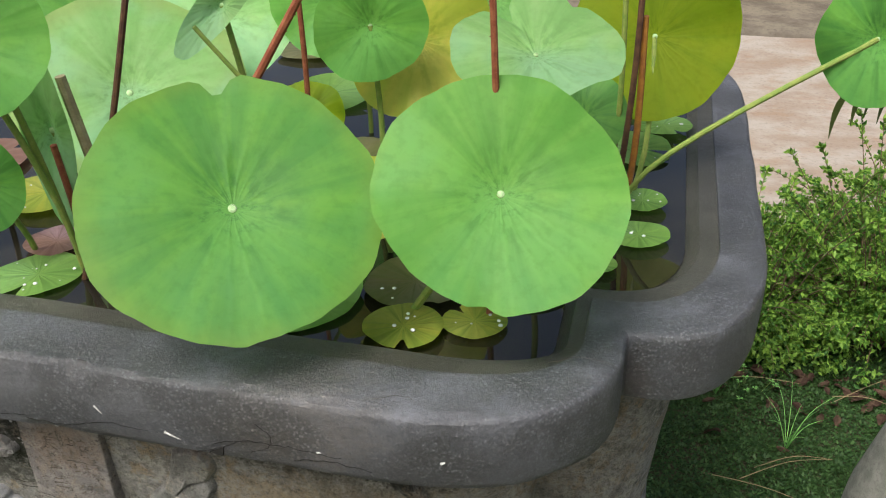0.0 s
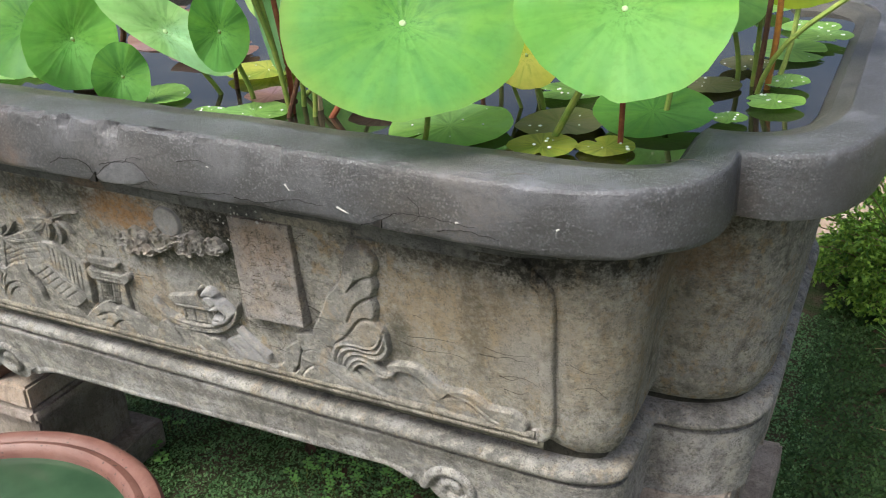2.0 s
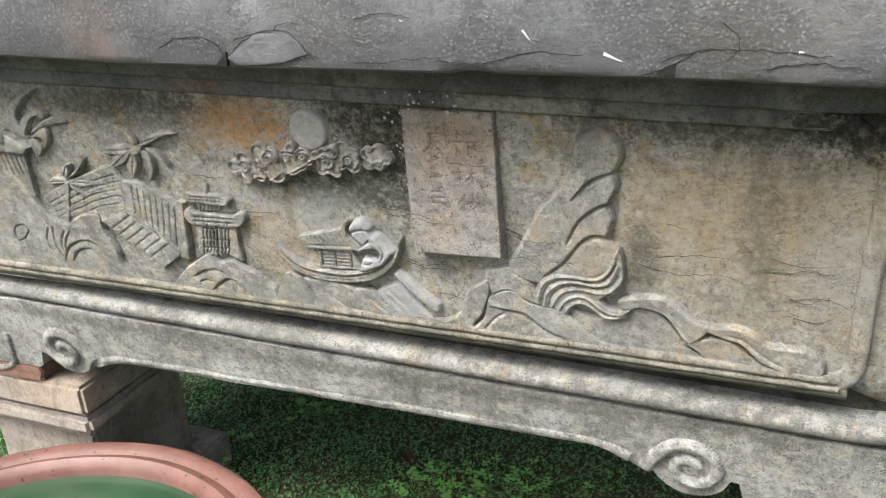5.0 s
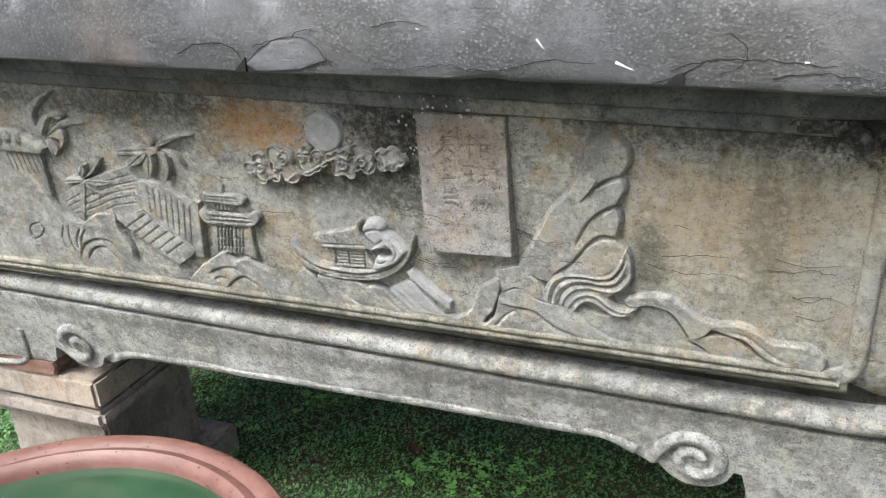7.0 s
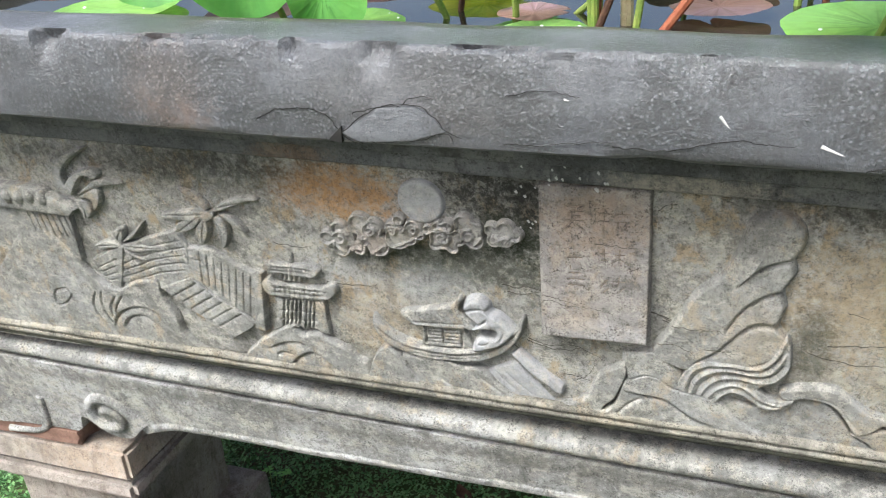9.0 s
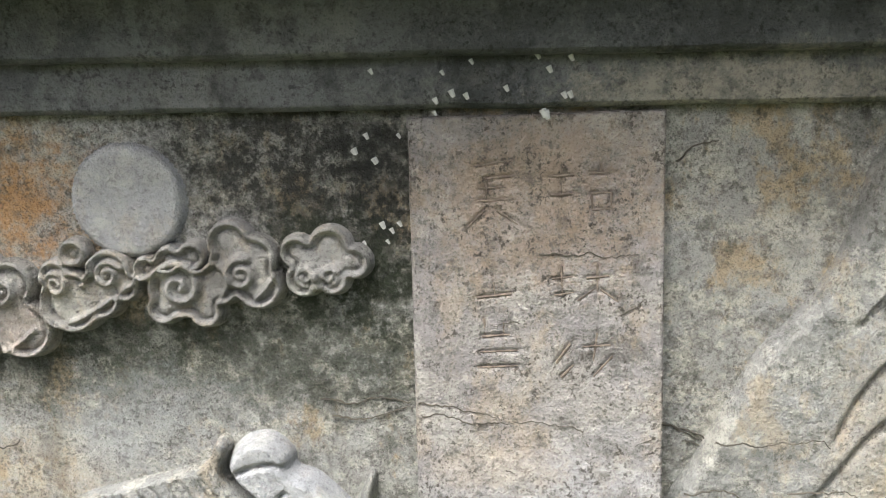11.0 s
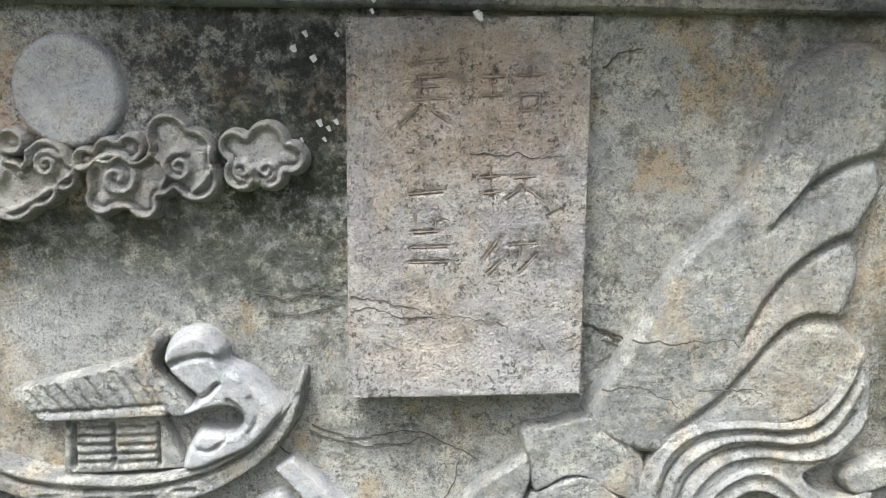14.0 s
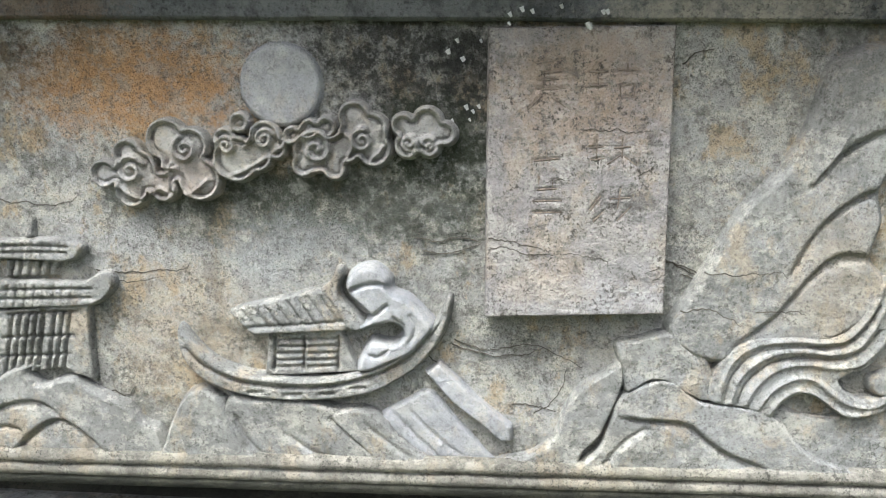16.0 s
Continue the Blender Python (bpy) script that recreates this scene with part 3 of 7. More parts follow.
bm = bmesh.new()
front, back = [], []
TOP = 0.4885
for k in range(10):
    f = k / 9
    row, row_in = [], []
    for i, (x, y) in enumerate(OUT):
        u = (x - CX) if abs(y - CY) > 0.62 else (0.5 * (abs(y - CY) + 0.2) if abs(y - CY) < 0.35 else 0.6)
        z = TOP + lean(x) + (skirt_bottom(u) - TOP - lean(x)) * f
        d = skirt_d(z, x, y)
        row.append((d, z))
    front.append(row)
cache = {}


def inset_pt(d, i):
    key = round(d, 3)
    if key not in cache:
        cache[key] = inset(key)
    return cache[key][i]


for row in front:
    back.append([(*inset_pt(d + 0.05, i), z) for i, (d, z) in enumerate(row)])
shell = [[(*inset_pt(d, i), z) for i, (d, z) in enumerate(row)] for row in front]
shell = [[(x + 0.001 * nz((x, y, z), 20), y + 0.0015 * nz((x, z, y), 15), z) for x, y, z in r] for r in shell]
loft(bm, shell + list(reversed(back)) + [[(x, y, z + 0.0004) for x, y, z in shell[0]]])
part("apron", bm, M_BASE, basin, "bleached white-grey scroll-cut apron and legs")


def spiral(cx, cz, r0, r1, a0, turns, flip=1, n=26):
    return [(cx + flip * (r0 + (r1 - r0) * k / n) * math.cos(a0 + 2 * math.pi * turns * k / n), cz + (r0 + (r1 - r0) * k / n) * math.sin(a0 + 2 * math.pi * turns * k / n)) for k in range(n + 1)]


for s, uc, zc in ((1, 0.491, 0.4175), (-1, 0.452, 0.432)):
    line = [(-0.052, -0.010), (-0.045, 0.004)] + spiral(0, 0, 0.039, 0.009, math.pi * 0.86, -1.35)
    bm = bmesh.new()
    tube(bm, [(CX + s * (uc + a), -0.088 + skirt_d(zc + b) + 0.0005, zc + b) for a, b in line], 0.0092, 0.0080, 10)
    part("scroll", bm, M_BASE, basin, "carved spiral scroll")
    bm = bmesh.new()
    tube(bm, [(CX + s * u, -0.088 + skirt_d(0.438) + 0.0082, skirt_bottom(s * u) + 0.0085) for u in [0.02 * k for k in range(0, 22 if s > 0 else 20)]], 0.0098, 0.0098, 9)
    part("apron_bead", bm, M_BASE, basin)


bm = bmesh.new()
foot = [(-0.752, 0.448), (-0.757, 0.420), (-0.763, 0.392), (-0.782, 0.376), (-0.81, 0.372), (-0.84, 0.371)]
tube(bm, [(a, -0.088 + skirt_d(b, a) + 0.0012, b) for a, b, _ in spline([(a, b, 0) for a, b in foot], 6)], 0.0062, 0.0055, 9)
part("leg_bead", bm, M_BASE, basin, "carved bead along the basin leg")


# ---- relief panel ----
def P(u, w, h):
    return Vector((u, face_y(w) - h * (1.3 if h > 0 else 1.0), w))


def inward(poly):
    n = len(poly)
    area = sum(poly[i][0] * poly[(i + 1) % n][1] - poly[(i + 1) % n][0] * poly[i][1] for i in range(n))
    sgn = 1 if area > 0 else -1
    out = []
    for i in range(n):
        a, b = poly[i - 1], poly[(i + 1) % n]
        t = Vector((b[0] - a[0], b[1] - a[1]))
        t = t.normalized() if t.length > 1e-9 else Vector((1, 0))
        out.append((-t[1] * sgn, t[0] * sgn))
    return out


def plate(bm, pts, T, soft=0.004, n=5, smooth=True, h0=0.0, puff=0.0):
    """A carved raised shape on the panel from a few outline points, with rounded edges."""
    poly = [(p[0], p[1]) for p in (spline([(a, b, 0) for a, b in pts], n, True) if smooth else [Vector((a, b, 0)) for a, b in pts])]
    nrm = inward(poly)
    rings = []
    for ins, h in ((-0.001, -0.003), (0.0, h0 + T - soft * 0.8), (soft * 0.2, h0 + T - soft * 0.35), (soft * 0.6, h0 + T - soft * 0.08), (soft * 0.95, h0 + T + puff)):
        rings.append([P(a + na * ins, b + nb * ins, h + 0.0006 * nz((a * 90, b * 90, h), 1)) for (a, b), (na, nb) in zip(poly, nrm)])
    loft(bm, rings, True, False, True)


def band(bm, pts, r, h=0.0, r1=None, n=5, smooth=True):
    line = spline([(a, b, 0) for a, b in pts], n) if smooth else [Vector((a, b, 0)) for a, b in pts]
    tube(bm, [P(p[0], p[1], h) for p in line], r, r1, 7)


def dome(bm, u, w, ru, rw, T, h0=0.0, flat=0.0, k=20):
    rings = []
    for s, h in ((1.03, -0.003), (1.0, T * 0.55), (0.96, T * 0.8), (0.85, T * (0.97 if flat else 0.9)), (0.5, T), (0.02, T * (1.0 if flat else 1.12))):
        rings.append([P(u + ru * s * math.cos(2 * math.pi * i / k), w + rw * s * math.sin(2 * math.pi * i / k), h0 + h) for i in range(k)])
    loft(bm, rings, True, False, True)


# frame round the panel
FR = [(0.4665, 0.60), (0.4685, 0.66), (0.472, 0.72), (0.476, 0.785), (0.474, 0.806), (0.466, 0.816), (0.456, 0.825), (0.448, 0.837), (0.432, 0.8465), (0.41, 0.8475)]
fr_right = [(0.41, 0.5635), (0.44, 0.5635), (0.456, 0.569), (0.464, 0.582)] + FR
L2 = 2 * CX
for line, lift in ((fr_right + [(0.39, 0.848)], 0.0), ([(L2 - a, b + 0.0235 * min(1, max(0, (b - 0.6) / 0.2))) for a, b in fr_right], -0.001)):
    bm = bmesh.new()
    path = [(a, b) for a, b, _ in spline([(a, b, 0) for a, b in line], 5)]
    side = inward(path)
    rows = []
    for off, h in ((-0.0108, -0.004), (-0.0104, 0.0010), (-0.0090, 0.0046), (-0.0064, 0.0062), (0.0, 0.0066), (0.0064, 0.0062), (0.0090, 0.0046), (0.0104, 0.0010), (0.0108, -0.004)):
        rows.append([P(a + na * off, b + nb * off, h + lift + 0.0006 * nz((a, b, off), 60)) for (a, b), (na, nb) in zip(path, side)])
    loft(bm, rows, False)
    part("panel_border", bm, M_BODY, basin, "rounded stone border of the relief panel")


def ledge(profile, x0, x1, taper, name, mat, label):
    """A stepped band along the top of the panel; its height dies away towards the ends."""
    bm = bmesh.new()
    xs = [x0 + (x1 - x0) * k / 90 for k in range(91)]
    rows = []
    for z, hh in profile:
        rows.append([P(a, z + 0.028 * (0.43 - a) + 0.0007 * nz((a, z, 0), 30), hh * min(1.0, (a - x0) / taper, (x1 - a) / taper) - 0.0015 + 0.0008 * nz((a, z, 4), 24)) for a in xs])
    loft(bm, rows, False)
    part(name, bm, mat, basin, label)


ledge([(0.8365, -0.002), (0.8366, 0.0055), (0.8385, 0.0072), (0.848, 0.0074), (0.8592, 0.007), (0.8596, -0.002)], -0.80, 0.435, 0.012, "panel_cornice", M_LEDGE, "stained ledge over the relief panel")
ledge([(0.8565, -0.002), (0.8567, 0.0125), (0.8585, 0.0145), (0.87, 0.015), (0.887, 0.0155), (0.9085, 0.016)], -0.86, 0.49, 0.05, "fascia", M_LEDGE, "black stone band below the rim")
bm = bmesh.new()
tube(bm, [P(a, 0.5705 + 0.0125 * (0.43 - a), 0.0065 + 0.0008 * nz((a, 0, 0), 30)) for a in [0.448 - 0.01 * k for k in range(126)]], 0.0056, 0.0056, 10)
part("panel_sill", bm, M_SILL, basin, "rounded brown-stained sill under the relief")
bm = bmesh.new()
tube(bm, [P(a, 0.5605 + 0.0132 * (0.43 - a), 0.0062 + 0.0008 * nz((a, 3, 0), 30)) for a in [0.452 - 0.01 * k for k in range(127)]], 0.0050, 0.0050, 10)
part("panel_sill", bm, M_SILL, basin, "second narrow brown-stained sill")
bm = bmesh.new()
tube(bm, [P(a, 0.5545 + 0.0145 * (0.43 - a), 0.002 + 0.001 * nz((a, 1, 0), 30)) for a in [0.46 - 0.02 * k for k in range(65)]], 0.0085, 0.0085, 10)
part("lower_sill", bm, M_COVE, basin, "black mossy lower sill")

def away(X, Z, line):
    """Distance of the points from a line, the side that they lie on and how far along it they lie (0 to 1)."""
    line = np.array([(a, b) for a, b, *_ in line])
    seg = line[1:] - line[:-1]
    run = np.maximum(np.hypot(seg[:, 0], seg[:, 1]), 1e-9)
    start = np.concatenate(([0.0], np.cumsum(run)))
    best, side, along = np.full(X.shape, 9.0), np.zeros(X.shape), np.zeros(X.shape)
    for (ax, az), (sx, sz), ln, s0 in zip(line[:-1], seg, run, start):
        f = np.clip(((X - ax) * sx + (Z - az) * sz) / ln ** 2, 0, 1)
        d = np.hypot(X - ax - f * sx, Z - az - f * sz)
        near = d < best
        best = np.where(near, d, best)
        side = np.where(near, np.sign(sx * (Z - az) - sz * (X - ax)), side)
        along = np.where(near, (s0 + f * ln) / start[-1], along)
    return best, side, along


def within(X, Z, poly):
    poly = np.array(poly)
    inside = np.zeros(X.shape, bool)
    for (ax, az), (bx, bz) in zip(poly, np.roll(poly, -1, 0)):
        if az != bz:
            inside ^= ((az > Z) != (bz > Z)) & (X < (bx - ax) * (Z - az) / (bz - az) + ax)
    return inside


def carve(name, pts, T, material, label="", edge=0.003, grooves=(), ridges=(), shelves=(), smooth=True, h0=0.0, step=0.0009, tilt=0.0, discs=(), lip=0.0, owner=None):
    """A shape in relief on the panel: its outline, its height, cut lines (width, depth), raised lines (width, height)
    and shelves (height, fade), where the left of a line stands over its right. discs: a union of lobes (u, w, r) in place of an outline."""
    if discs:
        D = np.array(discs)
        u0, u1, w0, w1 = (D[:, 0] - D[:, 2]).min(), (D[:, 0] + D[:, 2]).max(), (D[:, 1] - D[:, 2]).min(), (D[:, 1] + D[:, 2]).max()
    else:
        poly = [(a, b) for a, b, _ in spline([(a, b, 0) for a, b in pts], 5, True)] if smooth else list(pts)
        u0, u1, w0, w1 = min(a for a, b in poly), max(a for a, b in poly), min(b for a, b in poly), max(b for a, b in poly)
    xs, zs = np.arange(u0 - 0.004, u1 + 0.004, step), np.arange(w0 - 0.004, w1 + 0.004, step)
    X, Z = np.meshgrid(xs, zs)
    if discs:
        ring = np.array([(a + r * math.cos(k * 0.105), b + r * math.sin(k * 0.105)) for a, b, r in discs for k in range(60)])
        deep = np.max([r - np.hypot(ring[:, 0] - a, ring[:, 1] - b) for a, b, r in discs], axis=0)
        s = np.full(X.shape, 9.0)
        for a, b in ring[deep < 1e-6]:
            s = np.minimum(s, np.hypot(X - a, Z - b))
        s *= np.where(np.max([r - np.hypot(X - a, Z - b) for a, b, r in discs], axis=0) > 0, 1, -1)
    else:
        s = away(X, Z, poly + poly[:1])[0] * np.where(within(X, Z, poly), 1, -1)
    s = s + 0.0007
    q = np.clip(s / edge, 0, 1)
    H = np.where(s > 0, h0 + T * (1 - (1 - q) ** 2), (h0 + 0.001) * (s > -0.0006) + 2 * T / edge * s)
    inner = np.clip(s / 0.002, 0, 1)
    if lip:
        H += lip * (np.exp(-((s - 0.0019) / 0.0013) ** 2) - 0.9 * np.exp(-((s - 0.0046) / 0.0010) ** 2) - 0.3 * np.clip((s - 0.004) / 0.002, 0, 1)) * (s > 0)
    for line, wide, depth in grooves:
        H -= inner * depth * np.exp(-(away(X, Z, spline([(a, b, 0) for a, b in line], 5))[0] / wide) ** 2)
    for line, wide, high in ridges:
        H += inner * high * np.exp(-(away(X, Z, spline([(a, b, 0) for a, b in line], 5))[0] / wide) ** 2)
    for line, high, fade in shelves:
        d, side, along = away(X, Z, spline([(a, b, 0) for a, b in line], 5))
        ends = np.clip(np.minimum(along, 1 - along) / 0.12, 0, 1)
        H += inner * ends * high * 0.32 * np.exp(-d / fade) * np.clip(side * d / 0.0011, -1, 1) - inner * ends * abs(high) * 0.45 * np.exp(-(d / 0.0019) ** 2)
    bumps = np.array([[noise.noise(Vector((a * 95, b * 95, T * 900))) + 0.6 * noise.noise(Vector((a * 260, b * 260, T * 500))) for a in xs] for b in zs])
    H += 0.00055 * bumps + tilt * (0.76 - Z) * (s > 0)
    keep = s > -0.0028
    index = np.where(keep, np.cumsum(keep).reshape(keep.shape) - 1, -1)
    Y = 0.002 - SLOPE * (Z - 0.74) - (1.12 if tilt else 0.92) * H
    quads = np.stack((index[:-1, :-1], index[:-1, 1:], index[1:, 1:], index[1:, :-1]), -1).reshape(-1, 4)
    me = bpy.data.meshes.new(name)
    me.from_pydata(np.stack((X, Y, Z), -1)[keep].tolist(), [], quads[(quads >= 0).all(1)].tolist())
    me.polygons.foreach_set("use_smooth", [True] * len(me.polygons))
    return link_mesh(name, me, material, owner or basin, label)


# moon and cloud
carve("moon_relief", (), 0.0065, M_GREY, "smooth grey carved moon disc", edge=0.004, discs=[(-0.1167, 0.8156, 0.0245)])
carve("cloud_relief", (), 0.0085, M_CLOUD, "scrolled carved cloud", edge=0.003, step=0.0007, lip=0.0030, discs=[(-0.2280, 0.7650, 0.0090), (-0.2118, 0.7767, 0.0094), (-0.2117, 0.7546, 0.0107), (-0.1922, 0.7565, 0.0094), (-0.2074, 0.7668, 0.0134), (-0.1873, 0.7851, 0.0127), (-0.1723, 0.7815, 0.0107), (-0.1692, 0.7610, 0.0134), (-0.1784, 0.7723, 0.0134)],
      ridges=[(spiral(-0.2110, 0.7665, 0.0092, 0.0012, 0.5, 1.5, 1, 18), 0.0016, 0.0046),
              (spiral(-0.1760, 0.7789, 0.0077, 0.0012, 2, 1.5, 1, 18), 0.0016, 0.0046),
              ([(-0.22, 0.7575), (-0.207, 0.7495), (-0.194, 0.7555), (-0.1875, 0.7505)], 0.0012, 0.0034),
              ([(-0.1855, 0.7705), (-0.1875, 0.757), (-0.177, 0.752), (-0.164, 0.7605)], 0.0012, 0.0034),
              ([(-0.1975, 0.7825), (-0.1925, 0.7705), (-0.1825, 0.7675)], 0.0012, 0.0034)])
carve("cloud_relief", (), 0.0085, M_CLOUD, "scrolled carved cloud", edge=0.003, step=0.0007, lip=0.0030, discs=[(-0.1515, 0.7846, 0.0074), (-0.1422, 0.7943, 0.0064), (-0.1271, 0.7856, 0.0100), (-0.1458, 0.7729, 0.0141), (-0.1337, 0.7751, 0.0107), (-0.1215, 0.7792, 0.0074), (-0.1109, 0.7863, 0.0060), (-0.1006, 0.7895, 0.0067), (-0.0905, 0.7909, 0.0067)],
      ridges=[(spiral(-0.1508, 0.7809, 0.0054, 0.0012, 0.5, 1.5, -1, 18), 0.0016, 0.0046),
              (spiral(-0.1275, 0.7843, 0.0062, 0.0012, 0.5, 1.5, 1, 18), 0.0016, 0.0046),
              ([(-0.1605, 0.772), (-0.152, 0.763), (-0.138, 0.767), (-0.1235, 0.776), (-0.1095, 0.7835), (-0.094, 0.7875)], 0.0012, 0.0034),
              ([(-0.1355, 0.795), (-0.1345, 0.7865), (-0.14, 0.78)], 0.0012, 0.0034)])
carve("cloud_relief", (), 0.0085, M_CLOUD, "scrolled carved cloud", edge=0.003, step=0.0007, lip=0.0030, discs=[(-0.0737, 0.7962, 0.0100), (-0.0981, 0.7770, 0.0134), (-0.0803, 0.7787, 0.0100), (-0.0870, 0.7669, 0.0077), (-0.1054, 0.7688, 0.0074), (-0.0642, 0.7889, 0.0107), (-0.0631, 0.7775, 0.0107), (-0.0726, 0.7858, 0.0117)],
      ridges=[(spiral(-0.0970, 0.7779, 0.0100, 0.0012, 0.6, 1.5, -1, 18), 0.0016, 0.0046),
              (spiral(-0.0695, 0.7825, 0.0069, 0.0012, 1.2, 1.5, 1, 18), 0.0016, 0.0046),
              ([(-0.08, 0.771), (-0.0745, 0.781), (-0.081, 0.7875)], 0.0012, 0.0034),
              ([(-0.065, 0.771), (-0.0545, 0.7825), (-0.0575, 0.7905)], 0.0012, 0.0034)])
carve("cloud_relief", (), 0.0085, M_CLOUD, "scrolled carved cloud", edge=0.003, step=0.0007, lip=0.0030, discs=[(-0.0454, 0.7913, 0.0074), (-0.0313, 0.7927, 0.0094), (-0.0214, 0.7861, 0.0074), (-0.0432, 0.7795, 0.0080), (-0.0310, 0.7794, 0.0074), (-0.0348, 0.7859, 0.0084)],
      ridges=[(spiral(-0.0421, 0.7808, 0.0050, 0.0012, 3, 1.5, -1, 18), 0.0016, 0.0046),
              (spiral(-0.0317, 0.7807, 0.0050, 0.0012, 3, 1.5, 1, 18), 0.0016, 0.0046),
              ([(-0.038, 0.782), (-0.0365, 0.776)], 0.0012, 0.0034)])

# plaque with worn cut strokes
STROKES = [(0.0312, 0.8244, 0.0479, 0.8266), (0.0354, 0.8192, 0.0468, 0.8198), (0.0329, 0.8154, 0.0438, 0.8154), (0.0318, 0.8102, 0.0466, 0.8104), (0.0261, 0.7983, 0.0347, 0.8066),
           (0.0396, 0.8060, 0.0494, 0.7988), (0.0359, 0.8186, 0.0352, 0.8103), (0.0609, 0.8192, 0.0713, 0.8194), (0.0660, 0.8239, 0.0659, 0.7978), (0.0614, 0.8115, 0.0703, 0.8117),
           (0.0771, 0.8197, 0.0869, 0.8199), (0.0820, 0.8236, 0.0820, 0.8196), (0.0781, 0.8116, 0.0864, 0.8117), (0.0781, 0.8116, 0.0783, 0.8051), (0.0860, 0.8115, 0.0858, 0.8049),
           (0.0783, 0.8049, 0.0858, 0.8049), (0.0298, 0.7699, 0.0444, 0.7712), (0.0370, 0.7763, 0.0375, 0.7706), (0.0314, 0.7533, 0.0430, 0.7538), (0.0302, 0.7466, 0.0460, 0.7469),
           (0.0290, 0.7399, 0.0459, 0.7402), (0.0326, 0.7611, 0.0328, 0.7535), (0.0407, 0.7590, 0.0406, 0.7538), (0.0612, 0.7770, 0.0696, 0.7775), (0.0652, 0.7820, 0.0653, 0.7669),
           (0.0752, 0.7767, 0.0846, 0.7774), (0.0798, 0.7822, 0.0798, 0.7677), (0.0714, 0.7674, 0.0790, 0.7726), (0.0810, 0.7718, 0.0881, 0.7664), (0.0621, 0.7700, 0.0702, 0.7709),
           (0.0732, 0.7477, 0.0848, 0.7482), (0.0793, 0.7535, 0.0773, 0.7410), (0.0773, 0.7347, 0.0854, 0.7435), (0.0619, 0.7411, 0.0681, 0.7494), (0.0639, 0.7348, 0.0691, 0.7400)]
random.seed(31)


def tablet(w):
    """Height of the tablet's face, which hangs more upright than the wall."""
    return (0.0116 * 1.12 + 0.0717 * (0.76 - w)) / 1.3


plaque = carve("plaque", [(0.0045, 0.845), (0.1085, 0.844), (0.1055, 0.679), (0.0005, 0.677)], 0.0116, M_PLAQUE, 'flat inscribed stone tablet with worn strokes', edge=0.0016,
      grooves=[([(a, b), (c, d)], 0.0010, 0.0011) for a, b, c, d in STROKES] + [([(0.0035, 0.7255), (0.012, 0.7245), (0.02, 0.722), (0.0295, 0.7195), (0.039, 0.718)], 0.0005, 0.0004)], smooth=False, step=0.0008, tilt=0.064)
# dark brown tubes in the cut strokes paint in the grooves' shade
for a, b, c, d in STROKES:
    bm = bmesh.new()
    tube(bm, [P(a + (c - a) * k / 4, b + (d - b) * k / 4, tablet(b) - 0.0006 + 0.0006 * nz((a, b, k), 40)) for k in range(5)], random.uniform(0.0003, 0.0007), random.uniform(0.0002, 0.0006), 5)
    part("stroke", bm, M_CUT, plaque)

# boat with its boatman as a plain shape, and the oar
carve("boat_hull_relief", [(-0.1925, 0.668), (-0.189, 0.668), (-0.182, 0.658), (-0.1705, 0.647), (-0.153, 0.6395), (-0.1315, 0.636), (-0.106, 0.635), (-0.0845, 0.638), (-0.0625, 0.646), (-0.043, 0.659), (-0.0285, 0.6745), (-0.021, 0.6885), (-0.02, 0.681), (-0.025, 0.664), (-0.037, 0.647), (-0.0525, 0.6345), (-0.0705, 0.625), (-0.096, 0.62), (-0.129, 0.619), (-0.1545, 0.6225), (-0.176, 0.6305), (-0.1885, 0.643), (-0.193, 0.656)], 0.0125, M_RELIEF, 'carved sampan hull', edge=0.003,
      grooves=[([(-0.188, 0.6545), (-0.1765, 0.642), (-0.1535, 0.632), (-0.1285, 0.6285), (-0.099, 0.6295), (-0.074, 0.635), (-0.052, 0.6455), (-0.034, 0.6625), (-0.024, 0.677)], 0.0011, 0.003),
              ([(-0.1495, 0.625), (-0.1405, 0.6255)], 0.0011, 0.0026),
              ([(-0.126, 0.6235), (-0.117, 0.624)], 0.0011, 0.0026),
              ([(-0.104, 0.6245), (-0.095, 0.625)], 0.0011, 0.0026),
              ([(-0.084, 0.6285), (-0.075, 0.629)], 0.0011, 0.0026)],
      ridges=[([(-0.1885, 0.664), (-0.181, 0.6525), (-0.169, 0.6425), (-0.153, 0.636), (-0.1315, 0.633), (-0.1065, 0.6325), (-0.0845, 0.6355), (-0.061, 0.6435), (-0.041, 0.657), (-0.0265, 0.6735)], 0.0016, 0.0018)])
